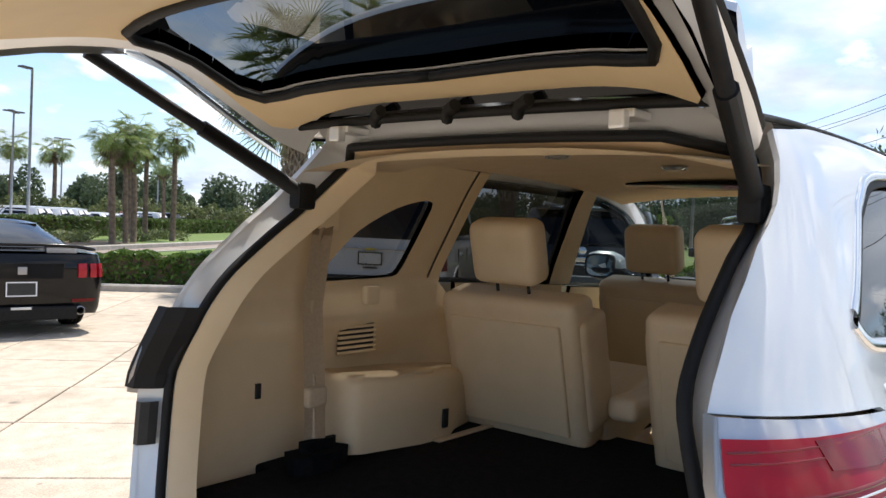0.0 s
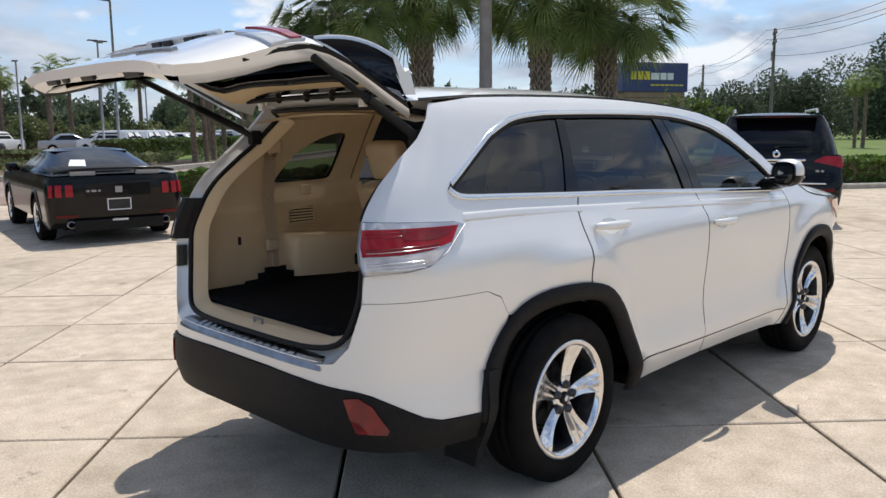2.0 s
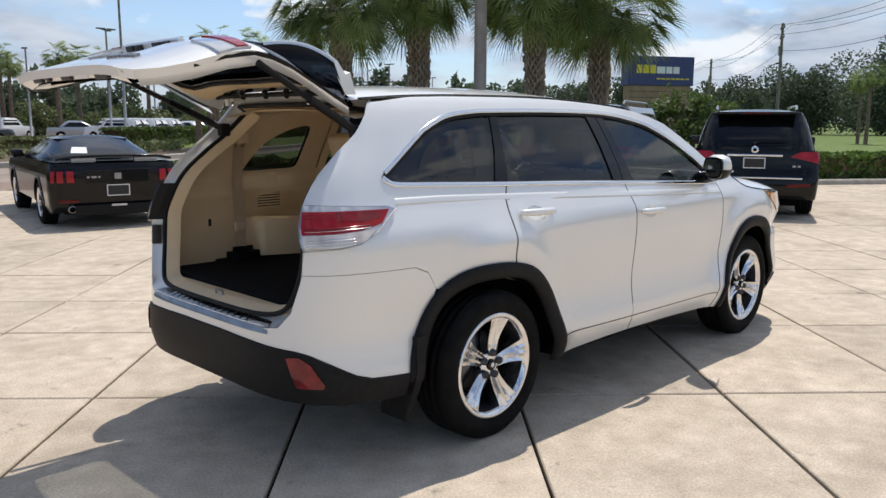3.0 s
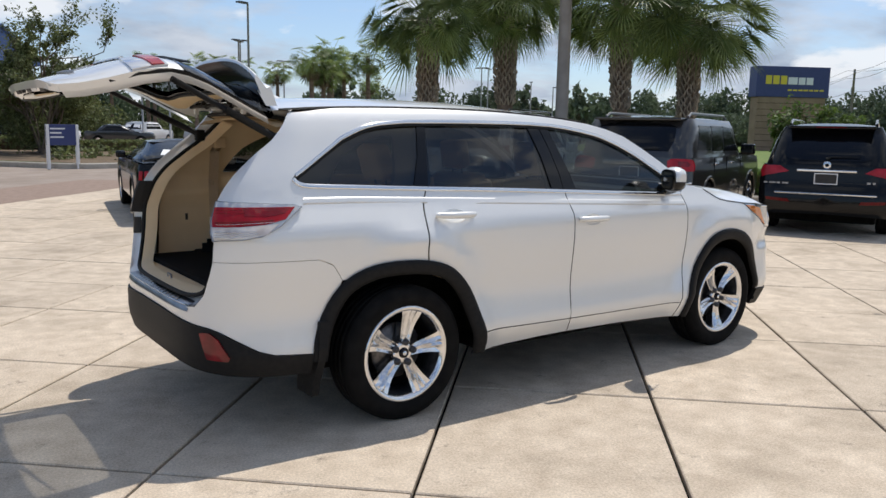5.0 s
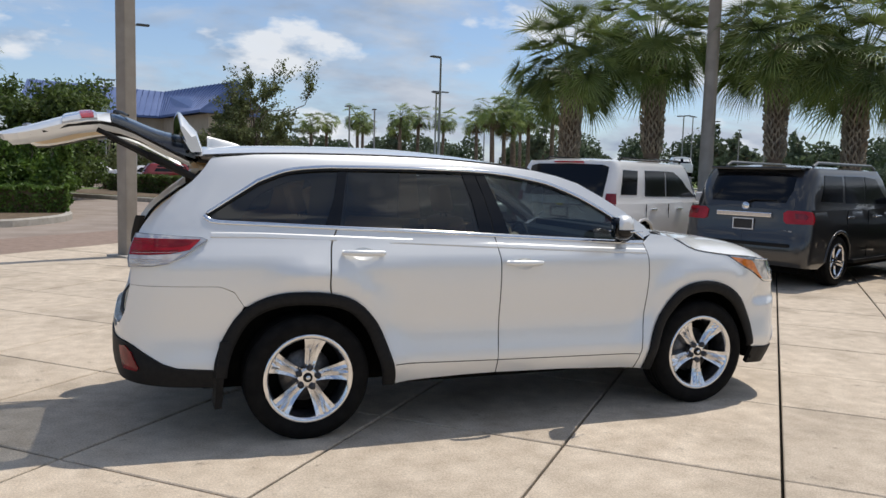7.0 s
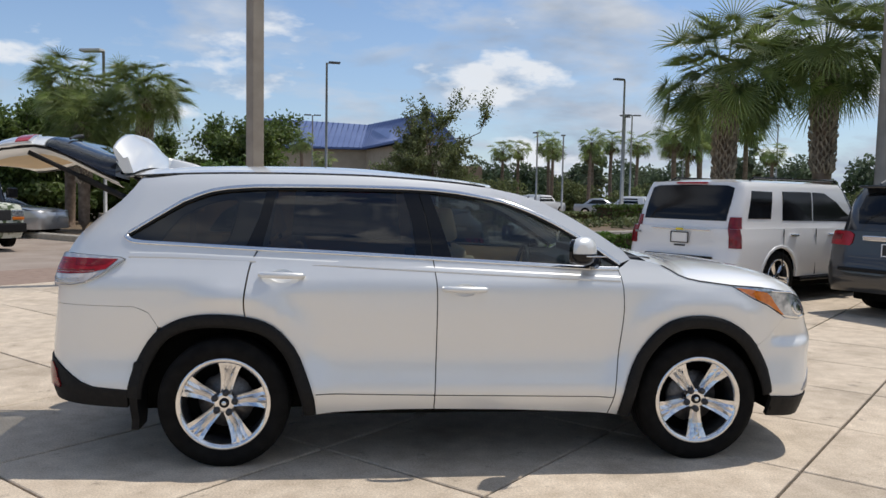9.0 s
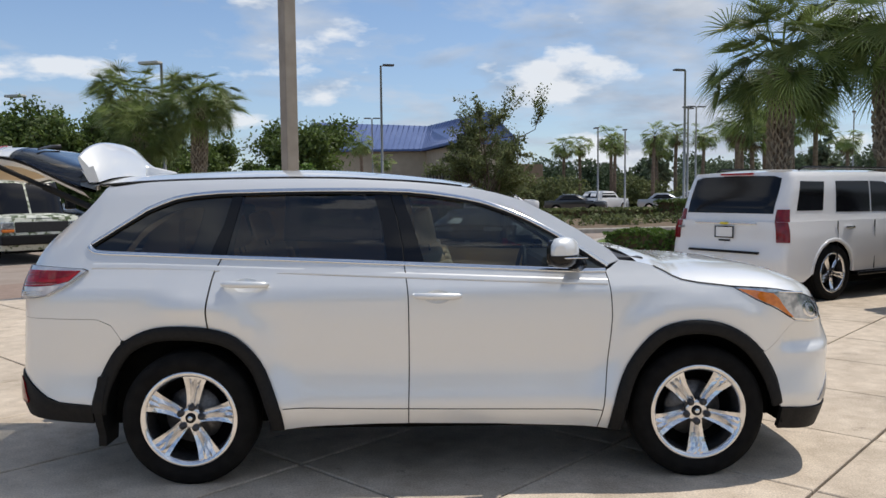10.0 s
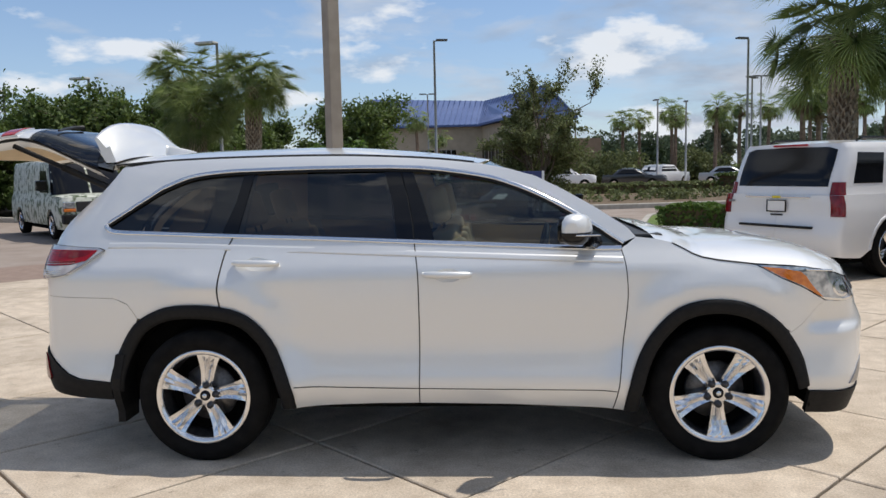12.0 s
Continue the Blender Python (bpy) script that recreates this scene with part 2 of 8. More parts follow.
M_BEIGE = material("beige_plastic", (0.78, 0.615, 0.39), 0.55, 0, (0.82, 0.65, 0.42), 8, 5, bump=0.10, bump_scale=420)
M_BEIGESEAT = material("beige_leather", (0.76, 0.59, 0.37), 0.45, 0, (0.80, 0.63, 0.41), 10, 5, bump=0.14, bump_scale=260)
M_HEADLINER = material("beige_headliner", (0.74, 0.58, 0.38), 0.85, 0, (0.78, 0.62, 0.42), 15, 5, bump=0.1, bump_scale=600)
M_GATETRIM = material("tan_gate_trim", (0.68, 0.52, 0.30), 0.55, 0, (0.72, 0.55, 0.32), 9, 5, bump=0.08, bump_scale=420)
M_BELT = material("beige_belt_webbing", (0.55, 0.43, 0.29), 0.75, 0, (0.60, 0.48, 0.33), 120, 2)
M_MAT = material("black_cargo_carpet", (0.004, 0.004, 0.0045), 0.9, 0, (0.010, 0.010, 0.011), 50, 5, bump=0.4, bump_scale=300, spec=0.12)
M_DARKPART = material("dark_trim", (0.012, 0.012, 0.013), 0.5, 0, (0.02, 0.02, 0.02), 20, 3)
M_PRIVACY = tinted_glass("privacy_glass", (0.14, 0.145, 0.145))
M_REARGLASS = tinted_glass("rear_privacy_glass", (0.24, 0.25, 0.25))
M_FRONTGLASS = tinted_glass("front_glass", (0.30, 0.345, 0.34))
M_CLEARGLASS = tinted_glass("clear_glass", (0.50, 0.545, 0.53))
M_CONCRETE = material("concrete", (0.47, 0.385, 0.29), 0.85, 0, (0.62, 0.525, 0.41), 6.5, 12, bump=0.4, bump_scale=70, lo=0.3, hi=0.7, stain=(0.35, 0.285, 0.21), stain_scale=1.1, obj_random=0.07, speckle=(0.17, 0.14, 0.11), grain=0.32)
M_CONCRETE2 = material("concrete_field", (0.47, 0.385, 0.29), 0.85, 0, (0.62, 0.525, 0.41), 6.5, 12, bump=0.4, bump_scale=70, lo=0.3, hi=0.7, stain=(0.35, 0.285, 0.21), stain_scale=1.1, island=0.07, speckle=(0.17, 0.14, 0.11), grain=0.32)
M_JOINT = material("joint_filler", (0.008, 0.007, 0.006), 0.95, 0, (0.016, 0.014, 0.011), 12, 4, spec=0.05)
M_KERB = material("kerb_concrete", (0.46, 0.43, 0.38), 0.85, 0, (0.36, 0.33, 0.28), 5, 6, bump=0.2, bump_scale=80)
M_ASPHALT = material("faded_asphalt", (0.27, 0.215, 0.175), 0.9, 0, (0.33, 0.275, 0.23), 1.2, 8, bump=0.3, bump_scale=120, stain=(0.22, 0.175, 0.14), stain_scale=0.4)
M_PAVERS = material("red_brown_pavers", (0.235, 0.165, 0.125), 0.85, 0, (0.29, 0.21, 0.165), 6, 6, bump=0.3, bump_scale=60)
M_ROAD = material("road_grey", (0.34, 0.32, 0.29), 0.9, 0, (0.42, 0.40, 0.36), 0.5, 8)
M_GRASS = material("grass", (0.085, 0.14, 0.022), 0.9, 0, (0.14, 0.20, 0.035), 1.5, 8, bump=0.8, bump_scale=40, stain=(0.16, 0.17, 0.05), stain_scale=0.15)
M_MULCH = material("dry_planting_bed", (0.11, 0.075, 0.045), 0.95, 0, (0.17, 0.125, 0.075), 4, 8, bump=0.8, bump_scale=30)
M_HEDGE = material("hedge_leaves", (0.065, 0.125, 0.018), 0.55, 0, (0.15, 0.24, 0.04), 3, 4, island=0.4, leafy=0.3, lo=0.3, hi=0.7)
M_SHRUB = material("shrub_leaves", (0.115, 0.14, 0.05), 0.65, 0, (0.20, 0.225, 0.09), 0.8, 4, island=0.45, leafy=0.3)
M_TREELEAF = material("tree_leaves", (0.065, 0.105, 0.022), 0.6, 0, (0.145, 0.20, 0.05), 0.5, 4, island=0.45, leafy=0.35)
# distance haze is mixed into this paler, greyer leaf colour
M_FARWOOD = material("hazed_far_wood_leaves", (0.085, 0.115, 0.065), 0.8, 0, (0.145, 0.18, 0.105), 0.12, 5, island=0.35, leafy=0.3)
M_PALM = material("palm_fronds", (0.135, 0.190, 0.062), 0.40, 0, (0.30, 0.36, 0.12), 1.1, 4, island=0.45, leafy=0.5)
M_PALMDRY = material("dry_palm_fronds", (0.10, 0.07, 0.035), 0.8, 0, (0.17, 0.12, 0.06), 2, 4, island=0.3)
M_BOOT = material("palm_boots", (0.30, 0.235, 0.165), 0.9, 0, (0.46, 0.385, 0.29), 8, 5, bump=0.5, bump_scale=60, island=0.35)
M_PALMTRUNK = material("palm_trunk", (0.11, 0.075, 0.05), 0.9, 0, (0.20, 0.145, 0.105), 6, 6, bump=0.8, bump_scale=40, island=0.25)
M_BARK = material("bark", (0.10, 0.075, 0.055), 0.9, 0, (0.17, 0.135, 0.10), 5, 6, bump=0.8, bump_scale=30)
M_POLECONC = material("concrete_pole", (0.27, 0.235, 0.195), 0.85, 0, (0.34, 0.30, 0.25), 3, 6, bump=0.2, bump_scale=60)
M_GALV = material("painted_steel_pole", (0.30, 0.305, 0.31), 0.5, 0.2, (0.38, 0.385, 0.39), 4, 4)
M_LAMPHEAD = material("lamp_head", (0.10, 0.10, 0.10), 0.5, 0.3)
M_LAMPPALE = material("pale_lamp_head", (0.55, 0.54, 0.50), 0.5, 0.1)
M_BLUEROOF = material("blue_metal_roof", (0.085, 0.135, 0.30), 0.5, 0.2, (0.11, 0.165, 0.34), 0.6, 4)
M_STUCCO = material("tan_stucco", (0.42, 0.35, 0.26), 0.9, 0, (0.48, 0.40, 0.30), 1.5, 6)
M_BRICK = material("brown_block", (0.26, 0.175, 0.115), 0.85, 0, (0.32, 0.22, 0.15), 1.2, 6, bump=0.3, bump_scale=20)
M_SIGNBLUE = material("sign_blue", (0.035, 0.05, 0.16), 0.45, 0, (0.04, 0.055, 0.175), 3, 3)
M_SIGNYELLOW = material("sign_yellow", (0.75, 0.60, 0.05), 0.5)
M_SIGNWHITE = material("sign_white", (0.80, 0.80, 0.80), 0.5)
M_PAPER = material("white_paper", (0.82, 0.82, 0.80), 0.7)
M_WIRE = material("cable_black", (0.03, 0.03, 0.03), 0.7)
M_WOODPOLE = material("wood_pole", (0.20, 0.17, 0.14), 0.9, 0, (0.27, 0.23, 0.19), 3, 6)


# ---- mesh helpers ----
def mesh_object(name, verts, faces, mat, smooth=False, normals=None):
    me = bpy.data.meshes.new(name)
    me.from_pydata([tuple(v) for v in verts], [], faces)
    me.materials.append(mat)
    if smooth:
        me.polygons.foreach_set("use_smooth", [True] * len(me.polygons))
    if normals is not None:
        me.normals_split_custom_set_from_vertices([tuple(v) for v in normals])
    me.update()
    return new(name, me)


def part(name, bm, mat, parent, label="", smooth=False):
    """Links a bmesh (or a finished object) as one mesh object under a thing or a part."""
    if isinstance(bm, bpy.types.Object):
        ob = bm
        ob.name = name
    else:
        me = bpy.data.meshes.new(name)
        bm.to_mesh(me)
        bm.free()
        me.materials.append(mat)
        if smooth:
            me.polygons.foreach_set("use_smooth", [True] * len(me.polygons))
        ob = new(name, me)
    if parent is not None:
        ob.parent = parent
    if label:
        ob["label"] = label
    return ob


def thing(name, label, category, at=(0, 0, 0), rz=0.0, group="", kind=""):
    e = new(name)
    e.empty_display_size = 0.2
    e.matrix_basis = pose(*at, 0, 0, rz)
    return tagged(e, label, category, group, kind)


def box_bm(x0, x1, y0, y1, z0, z1, bevel=0.0, seg=2, bm=None):
    b = bmesh.new()
    r = bmesh.ops.create_cube(b, size=1)
    for v in b.verts:
        v.co = Vector((x0 + (v.co.x + 0.5) * (x1 - x0), y0 + (v.co.y + 0.5) * (y1 - y0), z0 + (v.co.z + 0.5) * (z1 - z0)))
    if bevel:
        bmesh.ops.bevel(b, geom=list(b.edges), offset=bevel, segments=seg, profile=0.6, affect="EDGES")
    if bm is None:
        return b
    merge(bm, b)
    return bm


def merge(bm, other, m=None):
    """Adds the bmesh other to bm, and frees it."""
    idx = {}
    for v in other.verts:
        idx[v] = bm.verts.new(m @ v.co if m is not None else v.co)
    for f in other.faces:
        try:
            nf = bm.faces.new([idx[v] for v in f.verts])
            nf.smooth = f.smooth
        except ValueError:
            pass
    other.free()
    return bm


def tube_bm(points, radius, sides=8, cap=True, bm=None):
    """A tube along points; radius a number or one for each point."""
    b = bm or bmesh.new()
    pts = [Vector(p) for p in points]
    rad = [radius] * len(pts) if isinstance(radius, (int, float)) else radius
    rings, up = [], Vector((0, 0, 1))
    for i, p in enumerate(pts):
        d = (pts[min(i + 1, len(pts) - 1)] - pts[max(i - 1, 0)]).normalized()
        a = d.cross(up)
        if a.length < 0.05:
            a = d.cross(Vector((1, 0, 0)))
        a.normalize()
        c = a.cross(d).normalized()
        rings.append([b.verts.new(p + rad[i] * (math.cos(q) * a + math.sin(q) * c)) for q in (2 * math.pi * k / sides for k in range(sides))])
    for r0, r1 in zip(rings, rings[1:]):
        for k in range(sides):
            f = b.faces.new([r0[k], r0[(k + 1) % sides], r1[(k + 1) % sides], r1[k]])
            f.smooth = True
    if cap:
        b.faces.new(rings[0])
        b.faces.new(rings[-1][::-1])
    return b


def lathe_bm(profile, segs=48, axis="y"):
    """Turns a profile of (radius, offset) round the y axis (or z)."""
    b = bmesh.new()
    rings = []
    for r, o in profile:
        ring = []
        for k in range(segs):
            a = 2 * math.pi * k / segs
            ring.append(b.verts.new((r * math.cos(a), o, r * math.sin(a)) if axis == "y" else (r * math.cos(a), r * math.sin(a), o)))
        rings.append(ring)
    for r0, r1 in zip(rings, rings[1:]):
        for k in range(segs):
            f = b.faces.new([r0[k], r0[(k + 1) % segs], r1[(k + 1) % segs], r1[k]])
            f.smooth = True
    return b


def prism_bm(outline, z0, z1, bevel=0.0):
    """An upright prism over a plan outline."""
    b = bmesh.new()
    lo = [b.verts.new((x, y, z0)) for x, y in outline]
    hi = [b.verts.new((x, y, z1)) for x, y in outline]
    n = len(outline)
    for i in range(n):
        b.faces.new([lo[i], lo[(i + 1) % n], hi[(i + 1) % n], hi[i]])
    b.faces.new(hi)
    b.faces.new(lo[::-1])
    bmesh.ops.recalc_face_normals(b, faces=list(b.faces))
    if bevel:
        top = [e for e in b.edges if all(abs(v.co.z - z1) < 1e-6 for v in e.verts)]
        bmesh.ops.bevel(b, geom=top, offset=bevel, segments=2, affect="EDGES")
    return b


def structure(name, bm, mat, smooth=False):
    ob = part(name, bm, mat, None, smooth=smooth)
    return tagged(ob, kind="structure")

# ---- ground, paving, kerbs ----
TH = radians(46.6)


def uv(u, v):
    return (u * math.cos(TH) - v * math.sin(TH), u * math.sin(TH) + v * math.cos(TH))


def nt(n, t):
    """A place by its distance past the origin across the kerb line, and along it."""
    return (n * 0.572 + t * 0.820, n * 0.820 - t * 0.572)


def flat_bm(outline, z):
    b = bmesh.new()
    b.faces.new([b.verts.new((x, y, z)) for x, y in outline])
    bmesh.ops.recalc_face_normals(b, faces=list(b.faces))
    if b.faces[:][0].normal.z < 0:
        bmesh.ops.reverse_faces(b, faces=list(b.faces))
    return b


(structure("ground", flat_bm([(-1500, -1500), (1500, -1500), (1500, 1500), (-1500, 1500)], -0.10), M_GRASS))
(structure("road", flat_bm([(-75, -60), (60, -60), (60, 20), (70, 100), (-75, 100)], -0.06), M_ASPHALT))
structure("joint_bed", flat_bm([uv(-26, -27), uv(14.2, -27), uv(16.5, 8.75), uv(-26, 8.75)], -0.032), M_JOINT)
structure("paver_strip", prism_bm([uv(-26, 8.83), uv(15.6, 8.83), uv(15.6, 11.2), uv(-26, 11.2)], -0.1, -0.012), M_PAVERS)


def island(name, outline, top_mat, kerb=0.18, h=0.13):
    """A kerbed island: a real kerb round the rim and a filled bed inside."""
    n = len(outline)
    pts = [Vector(p) for p in outline]
    inner = []
    area = sum(pts[i].x * pts[(i + 1) % n].y - pts[(i + 1) % n].x * pts[i].y for i in range(n))
    s = 1 if area > 0 else -1
    for i in range(n):
        d0, d1 = (pts[i] - pts[i - 1]).normalized(), (pts[(i + 1) % n] - pts[i]).normalized()
        n0, n1 = Vector((-d0.y, d0.x)) * s, Vector((-d1.y, d1.x)) * s
        b = (n0 + n1).normalized()
        inner.append(pts[i] + b * (kerb / max(b.dot(n0), 0.4)))
    bm = bmesh.new()
    bev = 0.03
    mid = [p + (q - p) * (bev / kerb) for p, q in zip(pts, inner)]
    loops = [[bm.verts.new((p.x, p.y, z)) for p in ring] for ring, z in ((pts, -0.1), (pts, h - bev), (mid, h), (inner, h), (inner, -0.02))]
    for a, c in zip(loops, loops[1:]):
        for i in range(n):
            bm.faces.new([a[i], a[(i + 1) % n], c[(i + 1) % n], c[i]])
    bmesh.ops.recalc_face_normals(bm, faces=list(bm.faces))
    structure("kerb_" + name, bm, M_KERB)
    structure("bed_" + name, flat_bm([(p.x, p.y) for p in inner], h - 0.035), top_mat)


def rounded(points, r=1.0, steps=5):
    """Rounds the corners of a plan outline."""
    out, n = [], len(points)
    for i in range(n):
        p, a, b = Vector(points[i]), Vector(points[i - 1]), Vector(points[(i + 1) % n])
        k = min(r, (a - p).length * 0.45, (b - p).length * 0.45)
        s, e = p + (a - p).normalized() * k, p + (b - p).normalized() * k
        for j in range(steps + 1):
            t = j / steps
            out.append(tuple(s * (1 - t) ** 2 + p * 2 * t * (1 - t) + e * t * t))
    return out


island("front", rounded([nt(13.4, -3.5), nt(13.4, 62), (95, -15), (100, 62), (60, 57), (30, 36), (16, 26), (10, 22.3), (6.4, 19.4)], 1.2), M_GRASS)
island("left", rounded([(-4.3, 15.3), (-2.6, 18.3), (-3.2, 22.6), (-9, 31), (-30, 44), (-46, 38), (-26, 27.5), (-10.5, 21.3), (-6.5, 18.0)], 1.5), M_MULCH)
island("far", rounded([(3.4, 24.9), (6, 25.3), (11, 26.5), (24, 35.3), (52, 58.5), (46, 64), (20, 46), (6, 42.5), (-4, 44), (-6.2, 40), (-4.6, 35)], 1.0), M_GRASS)
structure("mulch_bed", flat_bm([(3.9, 25.6), (6, 25.9), (11, 27.1), (17, 31.4), (15, 40), (6, 41), (-3, 42), (-4.5, 38.5), (-3.6, 35)], .112), M_MULCH)

# ---- the white family car: a surface by height and length, cut into panels ----
def pchip(xs, ys):
    xs, ys = np.array(xs, float), np.array(ys, float)
    h, d = np.diff(xs), np.diff(ys) / np.diff(xs)
    m = np.zeros(len(xs))
    for i in range(1, len(xs) - 1):
        if d[i - 1] * d[i] > 0:
            w1, w2 = 2 * h[i] + h[i - 1], h[i] + 2 * h[i - 1]
            m[i] = (w1 + w2) / (w1 / d[i - 1] + w2 / d[i])
    m[0], m[-1] = d[0], d[-1]

    def f(x):
        x = min(max(x, xs[0]), xs[-1])
        i = min(max(int(np.searchsorted(xs, x)) - 1, 0), len(h) - 1)
        t = (x - xs[i]) / h[i]
        return float((1 + 2 * t) * (1 - t) ** 2 * ys[i] + t * (1 - t) ** 2 * h[i] * m[i] + t * t * (3 - 2 * t) * ys[i + 1] + t * t * (t - 1) * h[i] * m[i + 1])
    return f


SIDE = pchip([.2, .28, .38, .44, .52, .64, .80, .93, 1.03, 1.06, 1.10, 1.14, 1.17, 1.30, 1.45, 1.58, 1.65, 1.70, 1.75], [.85, .892, .934, .948, .936, .922, .934, .943, .942, .937, .917, .894, .876, .825, .76, .70, .655, .60, .5])
TAPER = pchip([-1.1, -.57, -.3, .16, 1.2, 2.6, 2.9, 3.1, 3.3], [.108, .076, .06, .034, 0, 0, .005, .02, .045])
REAR = pchip([.2, .35, .5, .62, .75, .9, 1.05, 1.2, 1.31, 1.42, 1.5, 1.62, 1.7], [.70, .77, .80, .80, .79, .775, .765, .735, .68, .58, .51, .44, .42])
FRONT = pchip([.2, .4, .6, .70, .76, .82, .90, .97, 1.05, 1.15], [.42, .46, .48, .487, .462, .432, .408, .362, .315, .25])
XR, XF, NE = -.3, 3.2, 4.8
_th = np.linspace(0, np.pi / 2, 400)
EU, EV = np.sin(_th) ** (2 / NE), np.cos(_th) ** (2 / NE)
EL = np.concatenate([[0], np.cumsum(np.hypot(np.diff(EU), np.diff(EV)))])
EL /= EL[-1]
FU, FV = np.sin(_th) ** (2 / 3.0), np.cos(_th) ** (2 / 3.0)
FL = np.concatenate([[0], np.cumsum(np.hypot(np.diff(FU), np.diff(FV)))])
FL /= FL[-1]


def skin(s, z, off=0.0):
    """The car's right flank: s runs along the length and round the corners, z is the height."""
    if XR <= s <= XF:
        flare = 0.0
        for cx in (-.03, 2.77):
            d = math.hypot(s - cx, z - .37)
            soft_f = math.exp(-((d - .50) / (.115 if d < .50 else .082)) ** 2)
            # over the wheel the flare ends in a crease and stands upright below it
            crest = math.exp(-((d - .592) / .075) ** 2) if d > .592 else 1 - .9 * (.592 - d)
            wt = min(1.0, max(0.0, ((z - .37) / max(d, .01) - .5) / .35))
            flare += .038 * (soft_f * (1 - wt) + .85 * crest * wt) * min(1.0, max(0.0, (1.14 - z) / .12))
        flare += .014 * math.exp(-((z - 1.0) / .055) ** 2) * min(1.0, max(0.0, (.75 - s) / .6))
        k = min(1.0, (s - XR) / .25, (XF - s) / .16)
        return Vector((s, -(SIDE(z) - TAPER(s)) - off - flare * k, z))
    if s < XR:
        k = min((XR - s) / 1.4, 1)
        u, v, x0, a = np.interp(k, EL, EU), np.interp(k, EL, EV), XR, -REAR(z)
    else:
        k = min((s - XF) / 1.3, 1)
        u, v, x0, a = np.interp(k, FL, FU), np.interp(k, FL, FV), XF, FRONT(z)
    x = x0 + a * u
    dent = 0.0
    if s > XF:
        # hollow under the headlamp, with a ledge along its foot
        dent = .034 * min(1.0, max(0.0, (z - .700) / .035)) * min(1.0, max(0.0, (.865 - z) / .11)) * min(1.0, (s - XF) / .14, max(0.0, (3.85 - s) / .25))
    return Vector((x + (math.copysign(off, a) * u ** 3) - dent * u ** 2, -((SIDE(z) - TAPER(x)) + off - dent) * v, z))


def dense(outline, step):
    out = []
    n = len(outline)
    for i in range(n):
        a, b = Vector(outline[i]), Vector(outline[(i + 1) % n])
        k = max(1, int((b - a).length / step))
        out += [a + (b - a) * (j / k) for j in range(k)]
    return out


def panel(name, outline, mat, parent, mirror=False, off=0.0, thick=0.012, step=0.045, surf=skin, label="", hole=None):
    """A body panel: an outline on the skin, filled, with an edge turned inwards."""
    from mathutils.geometry import delaunay_2d_cdt
    ring = dense(outline, step)
    ring2 = dense(hole, step) if hole else []
    pts = list(ring) + list(ring2)
    n, n2 = len(ring), len(ring2)
    edges = [(i, (i + 1) % n) for i in range(n)] + [(n + i, n + (i + 1) % n2) for i in range(n2)]
    xs, zs = [p.x for p in ring], [p.y for p in ring]
    g = step * 1.1
    for i in range(int((max(xs) - min(xs)) / g) + 1):
        for j in range(int((max(zs) - min(zs)) / g) + 1):
            p = Vector((min(xs) + (i + 0.5 * (j % 2)) * g, min(zs) + j * g))
            if min((p - q).length_squared for q in pts[:n + n2]) > (0.5 * step) ** 2:
                pts.append(p)
    res = delaunay_2d_cdt(pts, edges, [], 1, 1e-5)
    v2, faces = res[0], [list(f) for f in res[2]]
    if hole:
        def inside(p):
            hit = False
            for i in range(n2):
                a, b = ring2[i], ring2[i - 1]
                if (a.y > p.y) != (b.y > p.y) and p.x < (b.x - a.x) * (p.y - a.y) / (b.y - a.y) + a.x:
                    hit = not hit
            return hit
        faces = [f for f in faces if not inside((v2[f[0]] + v2[f[1]] + v2[f[2]]) / 3)]
    sgn = 1 if mirror else -1

    def at(p, o=0.0):
        q = surf(p[0], p[1], o)
        return Vector((q.x, -q.y if mirror else q.y, q.z))

    def nrm(p):
        e = 0.01
        a, b = at((p[0] + e, p[1])) - at((p[0] - e, p[1])), at((p[0], p[1] + e)) - at((p[0], p[1] - e))
        c = a.cross(b)
        if mirror:
            c = -c
        return c.normalized() if c.length > 1e-9 else Vector((0, sgn, 0))

    verts = [at(p, off) for p in v2]
    norms = [nrm(p) for p in v2]
    out = []
    for f in faces:
        a, b, c = (verts[i] for i in f[:3])
        if (b - a).cross(c - a).dot(norms[f[0]]) < 0:
            f = f[::-1]
        out.append(f)
    # the turned-in edge
    count = {}
    for f in out:
        for i in range(len(f)):
            e = (f[i], f[(i + 1) % len(f)])
            count[e] = count.get(e, 0) + 1
    for a, b in [e for e in count if (e[1], e[0]) not in count]:
        i = len(verts)
        na = (norms[a] + norms[b]).normalized()
        side_n = (verts[b] - verts[a]).cross(na).normalized()
        verts += [verts[a].copy(), verts[b].copy(), verts[b] - na * thick, verts[a] - na * thick]
        norms += [side_n] * 4
        out.append([i + 1, i, i + 3, i + 2])
    ob = mesh_object(name, verts, out, mat, True, norms)
    ob.parent = parent
    if label:
        ob["label"] = label
    return ob


